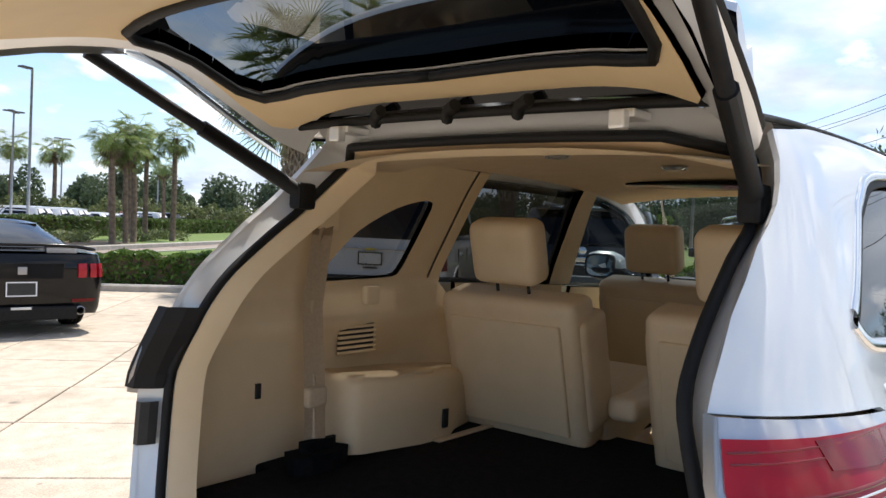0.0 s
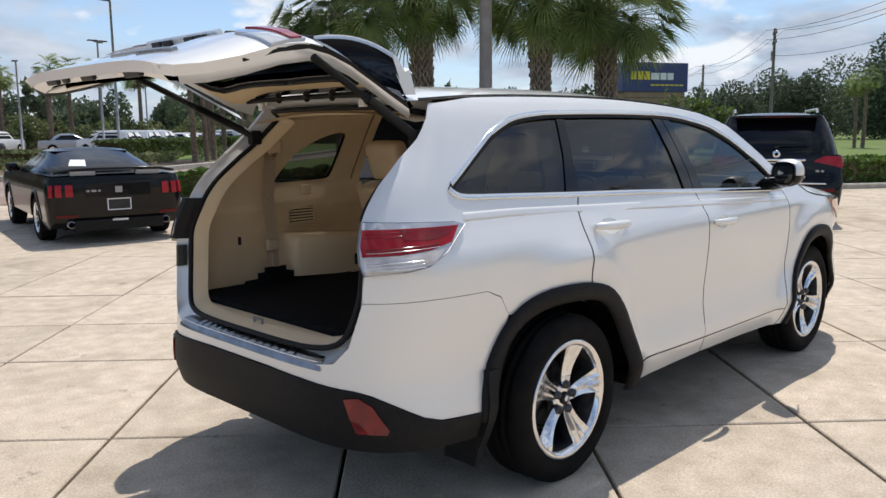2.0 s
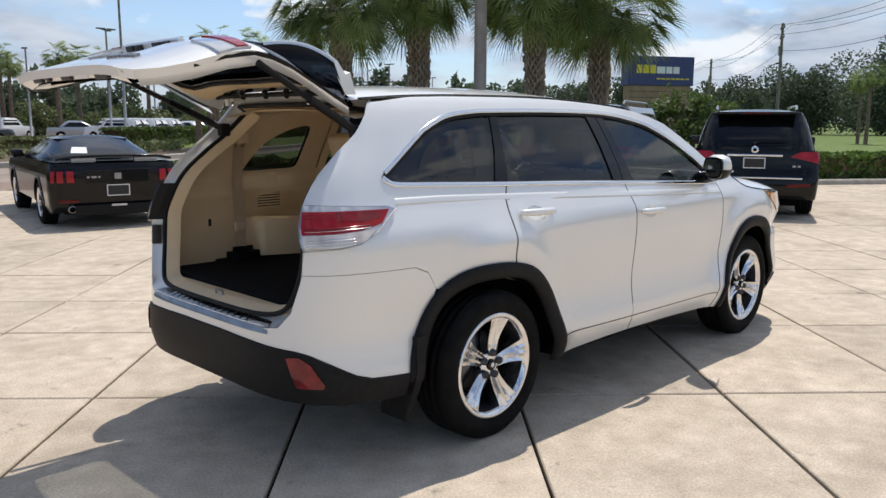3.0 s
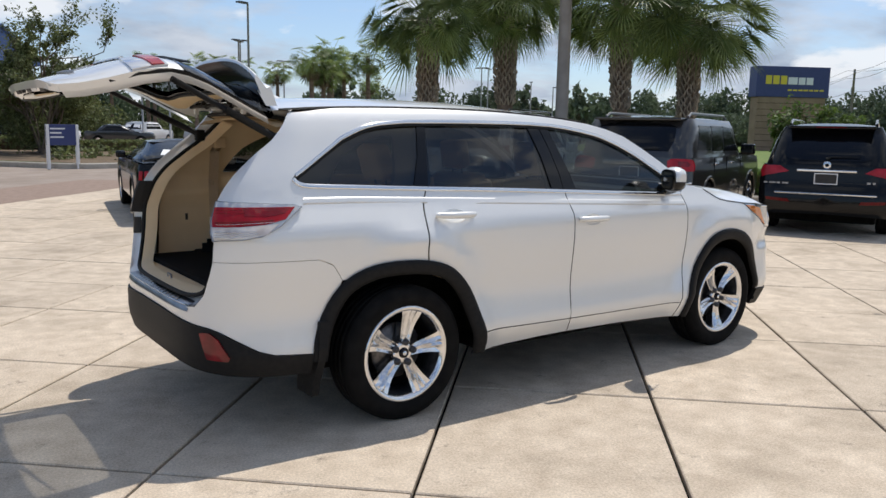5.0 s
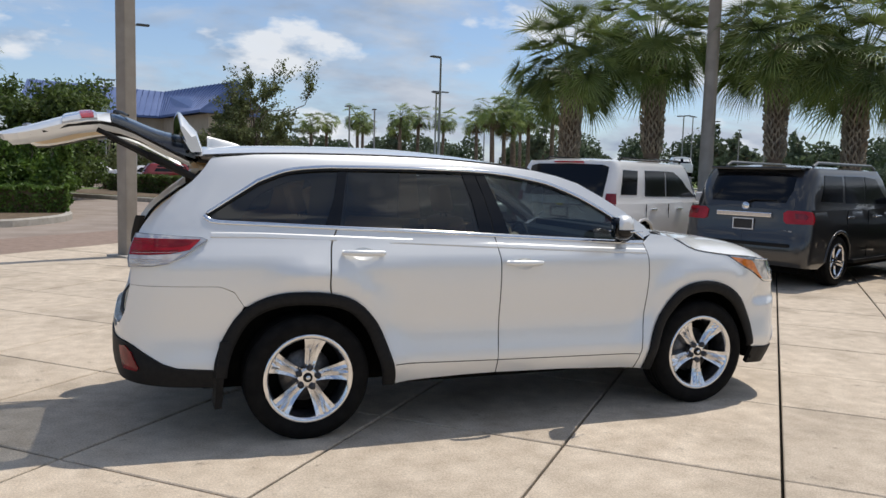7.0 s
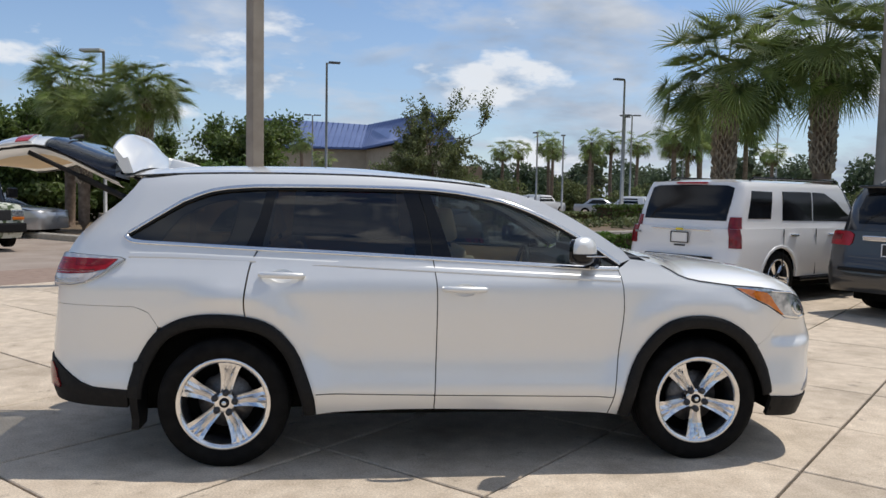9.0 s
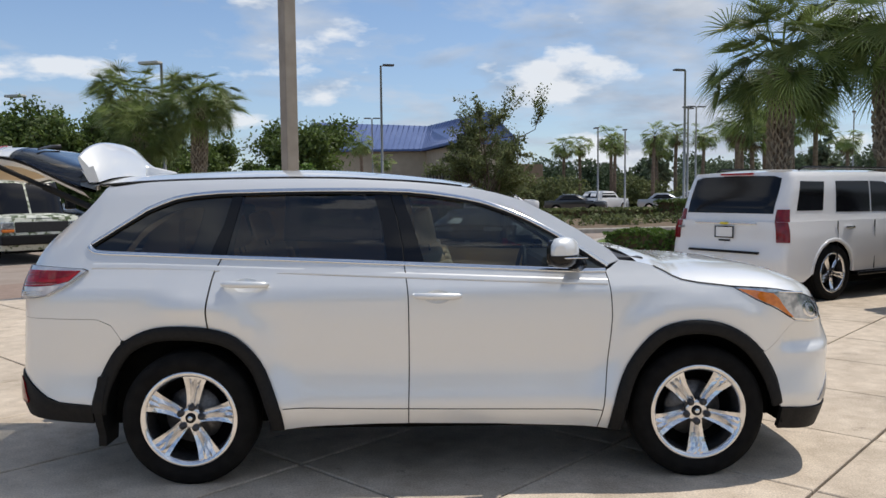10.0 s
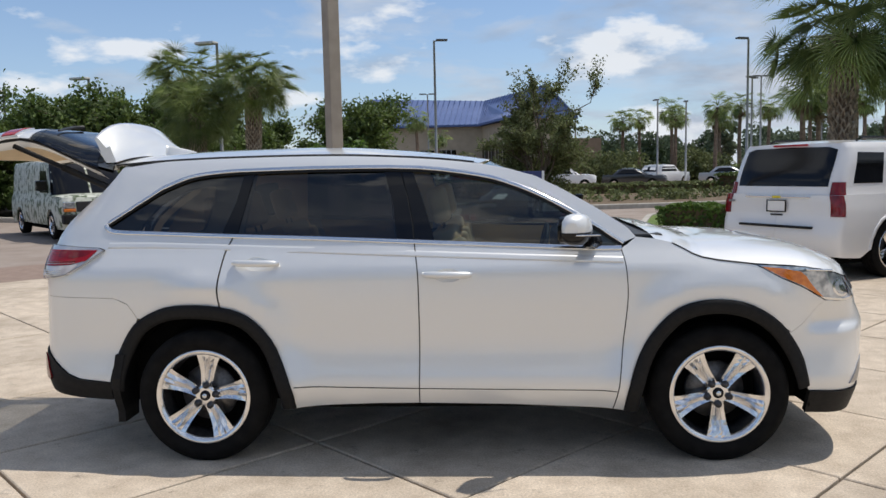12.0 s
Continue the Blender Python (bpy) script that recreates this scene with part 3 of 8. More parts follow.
def strip(name, line, w0, w1, mat, parent, mirror=False, surf=skin, raise_=0.006, label=""):
    """A raised moulding along a line on the skin, between the offsets w0 and w1 across it."""
    pts = [Vector(p) for p in line]
    verts, faces = [], []
    for i, p in enumerate(pts):
        d = (pts[min(i + 1, len(pts) - 1)] - pts[max(i - 1, 0)]).normalized()
        c = Vector((-d.y, d.x))
        for w, o in ((w0, -0.004), (w0, raise_ * 0.7), (w0 * 0.7 + w1 * 0.3, raise_), (w0 * 0.3 + w1 * 0.7, raise_), (w1, raise_ * 0.7), (w1, -0.004)):
            q = surf(p.x + c.x * w, p.y + c.y * w, o)
            verts.append((q.x, -q.y if mirror else q.y, q.z))
    for i in range(len(pts) - 1):
        for j in range(5):
            a = i * 6 + j
            f = [a, a + 1, a + 7, a + 6]
            faces.append(f if not mirror else f[::-1])
    ob = mesh_object(name, verts, faces, mat, True)
    ob.parent = parent
    if label:
        ob["label"] = label
    return ob


def smooth_line(points, per=6):
    """A Catmull-Rom curve through points."""
    p = [Vector(q) for q in points]
    out = []
    for i in range(len(p) - 1):
        a, b, c, d = p[max(i - 1, 0)], p[i], p[i + 1], p[min(i + 2, len(p) - 1)]
        for j in range(per):
            t = j / per
            out.append(0.5 * ((2 * b) + (c - a) * t + (2 * a - 5 * b + 4 * c - d) * t * t + (3 * b - a - 3 * c + d) * t ** 3))
    out.append(p[-1])
    return [tuple(q) for q in out]


DLO_TOP = [(2.272, 1.186), (2.144, 1.27), (1.969, 1.376), (1.82, 1.454), (1.669, 1.515), (1.515, 1.558), (1.17, 1.606), (.65, 1.616), (.202, 1.611), (.07, 1.606), (-.096, 1.588), (-.225, 1.548), (-.469, 1.437), (-.64, 1.33)]
DLO_LOW = [(-.655, 1.31), (-.62, 1.285), (-.55, 1.270), (-.3, 1.260), (.14, 1.241), (.65, 1.222), (1.16, 1.198), (1.7, 1.172), (2.1, 1.154), (2.255, 1.152)]
DLO_TOP, DLO_LOW = smooth_line(DLO_TOP, 3), smooth_line(DLO_LOW, 3)
SEAM_R = smooth_line([(.15, 1.24), (.115, 1.17), (.10, 1.10), (.087, .98), (.086, .92), (.094, .865)], 3)
SEAM_B = smooth_line([(1.157, 1.198), (1.168, 1.12), (1.178, 1.03), (1.180, .85), (1.178, .6), (1.171, .33)], 3)
SEAM_F = smooth_line([(2.255, 1.152), (2.272, 1.08), (2.283, .95), (2.28, .85), (2.261, .678), (2.234, .43), (2.208, .293)], 3)
ARCH_R = smooth_line([(-.562, .40), (-.545, .50), (-.501, .622), (-.411, .765), (-.27, .848), (-.106, .877), (.094, .866), (.245, .815), (.366, .69), (.437, .532), (.478, .40), (.487, .303)], 3)
ARCH_F = smooth_line([(2.262, .29), (2.293, .462), (2.364, .647), (2.48, .797), (2.597, .866), (2.757, .884), (2.917, .85), (3.066, .751), (3.176, .603), (3.235, .45), (3.255, .37)], 3)
A_OUT = [(2.335, 1.21), (2.29, 1.262), (2.12, 1.375), (1.97, 1.462), (1.82, 1.54), (1.67, 1.585), (1.52, 1.615)]
ROOF_EDGE = pchip([-.85, -.6, -.3, .04, .4, .7, 1.04, 1.31, 1.52, 1.67], [1.625, 1.645, 1.665, 1.675, 1.678, 1.675, 1.66, 1.64, 1.613, 1.585])
GATE_EDGE = [(-.76, 1.635), (-.80, 1.58), (-.86, 1.50), (-.93, 1.43), (-.985, 1.33), (-1.02, 1.24)]
LAMP = [(-1.032, 1.205), (-.85, 1.20), (-.64, 1.19), (-.606, 1.178), (-.64, 1.155), (-.73, 1.09), (-.82, 1.045), (-.90, 1.03), (-1.045, 1.018), (-1.06, 1.06), (-1.055, 1.12)]
HOOD_CUT = [(2.335, 1.21), (2.43, 1.200), (2.52, 1.178), (2.57, 1.153), (2.62, 1.124), (2.67, 1.104), (2.75, 1.089), (2.85, 1.077), (2.937, 1.066), (3.13, 1.052), (3.4, 1.028), (3.6, 1.003), (3.74, .978)]
DARK_TOP = [(-.562, .44), (-.75, .455), (-.82, .478), (-.93, .54), (-1.0, .575), (-1.06, .59), (-1.3, .605), (-1.5, .612), (-1.7, .612)]


def near(curve, s0, s1):
    return [p for p in curve if s0 <= p[0] <= s1]


def cup_outline(hs, hz):
    return [(hs + .13 + .072 * math.cos(a), hz - .010 + .036 * math.sin(a)) for a in np.linspace(0, 2 * math.pi, 20, endpoint=False)]


car = thing("suv", "pearl white family SUV, tailgate open, standing on the concrete apron", "car")
# underbody and wheel wells
floor_bm = box_bm(-.62, 3.40, -.62, .62, .26, .38, 0.03)
box_bm(-.86, -.62, -.55, .55, .38, .50, 0.03, bm=floor_bm)
box_bm(.50, 2.22, -.875, .875, .29, .36, 0.02, bm=floor_bm)
# two unseen boxes added in the hollow nose to keep sunlight from passing through
box_bm(2.40, 3.58, -.50, .50, .36, .90, 0.02, bm=floor_bm)
box_bm(3.27, 3.52, -.74, .74, .30, .84, 0.02, bm=floor_bm)
box_bm(-.84, -.58, -.64, .64, .36, .62, 0.02, bm=floor_bm)
part("underbody", floor_bm, M_UNDER, car)
for sy in (-1, 1):
    part("door_post", box_bm(1.08, 1.27, sy * .83 - .03, sy * .83 + .03, .33, 1.15, .01), M_UNDER, car)
for sx, nm in ((0.0, "rear"), (2.79, "front")):
    for sy in (-1, 1):
        b = bmesh.new()
        pr = [((0.54 if nm == "rear" else 0.475) * math.cos(a) + (-.01 if nm == "rear" else -.015), 0.36 + 0.46 * math.sin(a)) for a in np.linspace(-0.15, math.pi + 0.15, 22)]
        prev = None
        for x, z in pr:
            cur = [b.verts.new((sx + x, sy * yy, z)) for yy in (0.885 if nm == "front" else 0.848, 0.672)]
            if prev:
                b.faces.new([prev[0], prev[1], cur[1], cur[0]])
            prev = cur
        b.faces.new([b.verts.new((sx + x, sy * .672, z)) for x, z in pr])
        part("wheel_well", b, M_UNDER, car)

for mir in (False, True):
    lamp_bound = [LAMP[0]] + LAMP[1:9]
    quarter = near(SEAM_R, -9, 9)[:1] + [p for p in DLO_LOW[::-1] if p[0] < .14] + DLO_TOP[::-1] + A_OUT
    quarter += [(s, ROOF_EDGE(s)) for s in np.arange(1.4, -.70, -.1)] + GATE_EDGE + lamp_bound + [(-1.05, .96), (-1.05, .918)]
    quarter += [(-.80, .92), (-.53, .917), (-.45, .885), (-.395, .80)] + [p for p in ARCH_R if -.39 < p[0] < .09] + SEAM_R[::-1]
    panel("quarter_panel", quarter, M_PEARL, car, mir)
    rear_door = SEAM_R[:-1] + [p for p in ARCH_R if p[0] > .09] + [(.7, .317), (.95, .328), (1.168, .33)] + [(s - .006, z) for s, z in SEAM_B[::-1]] + [p for p in DLO_LOW[::-1] if .16 < p[0] < 1.14]
    rd = panel("rear_door", [(s + .005, z) if s < .16 else (s, z) for s, z in rear_door], M_PEARL, car, mir, hole=cup_outline(.165, 1.106))
    front_door = SEAM_B + [(1.65, .32), (2.0, .303), (2.204, .293)] + [(s - .005, z) for s, z in SEAM_F[::-1]] + [p for p in DLO_LOW[::-1] if 1.17 < p[0] < 2.24]
    fd = panel("front_door", front_door, M_PEARL, car, mir, hole=cup_outline(1.205, 1.037))
    fender = [(2.258, 1.155)] + SEAM_F[1:] + [p for p in ARCH_F if p[0] < 3.1] + [(3.132, .70), (3.252, .78), (3.396, .863)] + [(3.22, .921), (3.07, .986), (2.94, 1.058)] + HOOD_CUT[::-1][5:] + [(2.29, 1.175)]
    panel("front_fender", fender, M_PEARL, car, mir)
    fascia = [p for p in ARCH_F if p[0] > 3.10][:-1] + [(3.26, .385), (3.5, .375), (3.8, .37), (4.2, .37), (4.499, .37), (4.499, .90), (4.2, .90), (3.84, .89), (3.785, .86), (3.6, .851), (3.397, .862), (3.254, .779), (3.134, .699)]
    panel("front_bumper", fascia, M_PEARL, car, mir)
    lower = [(3.262, .38), (3.26, .25), (3.6, .235), (4.1, .225), (4.499, .225), (4.499, .365), (4.2, .365), (3.8, .365), (3.5, .37)]
    panel("front_lower_bumper", lower, M_CLAD, car, mir, off=.012, thick=.03)
    panel("grille", [(3.80, .90), (4.2, .905), (4.499, .905), (4.499, .99), (4.2, .99), (3.80, .975)], M_DARKPART, car, mir, off=-.01)
    fog = [(3.66, .40), (3.9, .395), (4.0, .44), (3.9, .52), (3.78, .50)]
    fb = panel("fog_lamp_bezel", fog, M_DARKCHROME, car, mir, off=.006)
    hl = panel("headlamp", [(2.945, 1.061), (3.13, 1.047), (3.4, 1.023), (3.6, .998), (3.735, .973), (3.785, .92), (3.775, .868), (3.60, .858), (3.405, .872), (3.22, .928), (3.07, .992)], M_HEADLENS, car, mir, off=.002, label="clear headlamp with an amber side section")
    panel("amber_section", [(2.97, 1.050), (3.06, 1.041), (3.17, 1.020), (3.24, .968), (3.31, .922), (3.385, .880), (3.33, .893), (3.22, .931), (3.07, .996)], M_AMBER, hl, mir, off=.005, step=.03)
    for nm, rs, rz, mt, o in (("lamp_surround", .110, .048, M_CHROME, .004), ("lamp_reflector", .070, .036, M_HEADLENS, .007), ("lamp_projector", .040, .022, M_CHROME, .010)):
        panel(nm, [(3.60 + rs * math.cos(a), .925 + rz * math.sin(a)) for a in np.linspace(0, 2 * math.pi, 15)[:-1]], mt, hl, mir, off=o, thick=.004, step=.03)
    strip("lamp_upper_strip", [(s, 1.038 - .03 * (s - 3.2)) for s in np.linspace(3.2, 3.55, 8)], -.014, -.004, M_CHROME, hl, mir, raise_=.006)
    strip("bonnet_gap", HOOD_CUT[2:], -.0045, .0025, M_SEAL, car, mir, raise_=.003)
    panel("lamp_lower_strip", [(3.34, .885), (3.41, .866), (3.60, .853), (3.775, .862), (3.775, .874), (3.60, .866), (3.41, .880)], M_CHROME, hl, mir, off=.005, step=.03)
    # rear bumper
    upper = [(-.398, .80), (-.45, .88), (-.53, .9145), (-.80, .9175), (-1.05, .9155), (-1.085, .75), (-1.14, .685), (-1.25, .668), (-1.5, .66), (-1.7, .66)] + [(s, z + .003) for s, z in DARK_TOP[::-1]] + [p for p in ARCH_R if p[0] < -.40]
    panel("rear_bumper", upper, M_PEARL, car, mir)
    dark = DARK_TOP + [(-1.7, .37), (-1.5, .37), (-1.25, .365), (-1.03, .36), (-.8, .345), (-.575, .335)]
    panel("rear_lower_bumper", dark, M_CLAD, car, mir, off=.010, thick=.04)
    panel("bumper_reflector", [(-1.10, .565), (-1.045, .572), (-1.0, .54), (-.955, .455), (-.965, .437), (-1.07, .44)], M_TAILRED, car, mir, off=.018)
    # tail lamp: red above, clear below, in a bright surround
    lw = panel("tail_lamp", LAMP, M_CLEARLENS, car, mir, off=.018, thick=.04, label="red and clear tail lamp")
    panel("red_lens", [(-1.032, 1.180), (-.85, 1.181), (-.645, 1.180), (-.70, 1.125), (-.80, 1.103), (-.92, 1.093), (-1.046, 1.088), (-1.046, 1.12)], M_REDLENS, lw, mir, off=.023)
    panel("dark_lens_inset", [(-.90, 1.177), (-.78, 1.178), (-.665, 1.177), (-.705, 1.150), (-.79, 1.138), (-.89, 1.142)], M_TAILRED, lw, mir, off=.0245, thick=.004, step=.03)
    panel("clear_lens", [(-1.048, 1.085), (-.92, 1.091), (-.80, 1.100), (-.735, 1.105), (-.80, 1.055), (-.90, 1.037), (-1.038, 1.026)], M_CLEARLENS2, lw, mir, off=.022)
    for z in (1.062, 1.050, 1.039):
        strip("lens_rib", [(s, z + .012 * (s + 1.04) / .25) for s in np.linspace(-1.035, -.84, 8)], -.0015, .0015, M_CHROME, lw, mir, raise_=.0255)
    for z, w, mt in ((1.163, .0025, M_TAILRED), (1.150, .0020, M_TAILRED), (1.108, .0045, M_TAILRED), (1.099, .0016, M_CHROME)):
        strip("lens_streak", [(s, z + .012 * (s + 1.04) / .25) for s in np.linspace(-1.03, -.76, 9)], -w, w, mt, lw, mir, raise_=.0250)
    strip("lamp_rim", LAMP[3:] + LAMP[:1], -.0035, .0015, M_DARKCHROME, lw, mir, raise_=.0225)
    # arch mouldings
    for arch in (ARCH_R, ARCH_F):
        a = [p for p in arch if p[0] < 3.25]
        strip("wheel_arch_trim", a, -.072, .004, M_CLAD, car, mir, raise_=.022)
    # side glass and its bright frame
    glass_q = [p for p in DLO_LOW if -.66 < p[0] < .14][1:] + [(.135, 1.243), (.175, 1.42), (.215, 1.606)] + [p for p in DLO_TOP if -.66 < p[0] < .20]
    panel("quarter_window", glass_q, M_PRIVACY, car, mir, off=-.012, thick=.004)
    glass_r = [(.165, 1.240)] + [p for p in DLO_LOW if .18 < p[0] < 1.06] + [(1.075, 1.20), (1.04, 1.42), (.985, 1.61)] + [p for p in DLO_TOP if .24 < p[0] < .96] + [(.235, 1.611), (.20, 1.42)]
    panel("rear_door_glass", glass_r, M_PRIVACY, rd, mir, off=-.012, thick=.004)
    glass_f = [(1.255, 1.196)] + [p for p in DLO_LOW if 1.28 < p[0] < 2.24] + [p for p in DLO_TOP if 1.10 < p[0] < 2.26] + [(1.12, 1.610), (1.19, 1.42)]
    panel("front_door_glass", glass_f, M_FRONTGLASS, fd, mir, off=-.012, thick=.004)
    panel("door_pillar_trim", [(1.062, 1.205), (1.15, 1.201), (1.142, 1.30), (1.11, 1.45), (1.06, 1.612), (.975, 1.614), (1.03, 1.42)], M_BLACKGLOSS, rd, mir, off=-.004)
    panel("door_pillar_trim", [(1.158, 1.20), (1.268, 1.195), (1.20, 1.42), (1.13, 1.609), (1.068, 1.611), (1.118, 1.45), (1.15, 1.30)], M_BLACKGLOSS, fd, mir, off=-.004)
    panel("door_pillar_trim", [(.075, 1.246), (.165, 1.242), (.205, 1.42), (.245, 1.612), (.19, 1.611), (.145, 1.42)], M_BLACKGLOSS, rd, mir, off=-.006)
    strip("window_trim", DLO_LOW, -.006, .016, M_CHROME, car, mir, raise_=.007, label="chrome window trim")
    strip("window_trim", DLO_TOP, -.006, .014, M_CHROME, car, mir, raise_=.006, label="chrome window trim")
    strip("window_seal", [(s, z) for s, z in DLO_TOP], .014, .030, M_SEAL, car, mir, raise_=-.001)
    # shoulder crease below the windows
    strip("pillar_seal", [(1.154, 1.203), (1.146, 1.30), (1.114, 1.45), (1.064, 1.611)], -.006, .006, M_SEAL, car, mir, raise_=-.006)
    strip("shoulder_crease", [(s, np.interp(s, [-.60, -.3, .14, .65, 1.16, 1.7, 2.1, 2.28], [1.196, 1.194, 1.178, 1.158, 1.136, 1.112, 1.096, 1.090])) for s in np.linspace(-.59, 2.26, 44)], -.010, .022, M_PEARL, car, mir, raise_=.0016)
    # lower door groove: no cut, its shade drawn as a thin black line
    strip("door_moulding", [(s, .428 - .017 * (s - .47)) for s in np.linspace(.49, 2.285, 27)], -.002, .002, M_SEAL, car, mir, raise_=.001)
    for seam in (SEAM_R, SEAM_B, SEAM_F):
        strip("door_gap", [(s - .002, z) for s, z in seam], -.0022, .0022, M_SEAL, car, mir, raise_=.0012)
    # handles
    for hs, hz, par in ((.165, 1.106, rd), (1.205, 1.037, fd)):
        pts, rad = [], []
        for k in range(13):
            t = k / 12
            q = skin(hs + .255 * t, hz - .004 * t, .012 + .030 * math.sin(math.pi * t) ** 0.5)
            pts.append((q.x, -q.y if mir else q.y, q.z))
            rad.append(.0195 * (0.62 + 0.38 * math.sin(math.pi * t) ** 0.4))
        hb = tube_bm(pts, rad, 10)
        part("door_handle", hb, M_PEARL, par)
        def dish(s, z, off=0.0, hs=hs, hz=hz):
            r2 = ((s - hs - .13) / .074) ** 2 + ((z - hz + .010) / .038) ** 2
            return skin(s, z, off - .013 * max(0.0, 1 - r2 * .96) ** .6)
        panel("handle_recess", cup_outline(hs, hz), M_PEARL, par, mir, thick=.001, step=.016, surf=dish)

# ---- roof, windscreen, bonnet ----
def surface_grid(name, fn, nu, nv, mat, parent, label=""):
    verts = [fn(i / nu, j / nv) for i in range(nu + 1) for j in range(nv + 1)]
    faces = [[i * (nv + 1) + j, (i + 1) * (nv + 1) + j, (i + 1) * (nv + 1) + j + 1, i * (nv + 1) + j + 1] for i in range(nu) for j in range(nv)]
    ob = mesh_object(name, verts, faces, mat, True)
    ob.parent = parent
    if label:
        ob["label"] = label
    return ob


def roof_pt(a, b):
    s = -.66 + a * 2.17
    e = skin(s if s > XR else XR + (s - XR) * 1.15, ROOF_EDGE(s))
    w = -e.y - .004
    q = 2 * b - 1
    front = 0.05 * max(0, (a - .8) / .2) ** 2 * (1 - q * q)
    return (s + front * 1.3, w * q, ROOF_EDGE(s) + .004 + (.060 - .034 * max(0, (a - .55) / .45) ** 1.5) * (1 - abs(q) ** 2.2))


surface_grid("roof", roof_pt, 40, 24, M_PEARL, car)
for sy in (-1, 1):
    line = []
    for s in np.arange(-.6, 1.5, .08):
        e = skin(float(s), ROOF_EDGE(float(s)))
        line.append((s, sy * (-e.y - .014), e.z + .006))
    part("roof_ditch_trim", tube_bm(line, .0065, 6), M_SEAL, car)


def windscreen_pt(a, b):
    k = a
    s, z = 2.30 + (1.52 - 2.30) * k, 1.235 + (1.622 - 1.235) * k + .03 * math.sin(math.pi * k)
    w = SIDE(z) - .03
    q = 2 * b - 1
    return (s + (.09 - .03 * k) * (1 - q * q), w * q, z + .030 * k * (1 - q * q) - .018)


surface_grid("windscreen", windscreen_pt, 14, 18, M_CLEARGLASS, car, "clear windscreen")


def bonnet_pt(a, b):
    i = 1 + a * (len(HOOD_CUT) - 2)
    k = min(int(i), len(HOOD_CUT) - 2)
    f = i - k
    s = HOOD_CUT[k][0] * (1 - f) + HOOD_CUT[k + 1][0] * f
    z = HOOD_CUT[k][1] * (1 - f) + HOOD_CUT[k + 1][1] * f
    e = skin(s, z + .002)
    q = 2 * b - 1
    crown = pchip([2.3, 2.45, 2.7, 3.0, 3.3, 3.55, 3.8], [.02, .035, .075, .095, .078, .04, .005])(e.x)
    return (e.x + (.10 if a > .0 else 0) * (1 - abs(q) ** 3) * (0.3 + 0.7 * a), e.y * -q, z + crown * (1 - abs(q) ** 4))


surface_grid("bonnet", bonnet_pt, 44, 28, M_PEARL, car)
part("cowl", box_bm(2.28, 2.50, -.75, .75, 1.15, 1.216, .012), M_DARKPART, car)
# shark fin
fb = bmesh.new()
sec = []
for k in range(9):
    t = k / 8
    x, h, w = -.52 + .20 * t, .055 * (1 - t) ** 0.75, .026 * (1 - .55 * abs(2 * t - .8))
    sec.append([fb.verts.new((x - h * .25, y, 1.715 + .012 + zz)) for y, zz in ((-w, -.015), (-w * .45, h * .75), (0, h), (w * .45, h * .75), (w, -.015))])
for r0, r1 in zip(sec, sec[1:]):
    for j in range(4):
        fb.faces.new([r0[j], r0[j + 1], r1[j + 1], r1[j]]).smooth = True
fb.faces.new(sec[0])
part("roof_antenna", fb, M_PEARL, car)

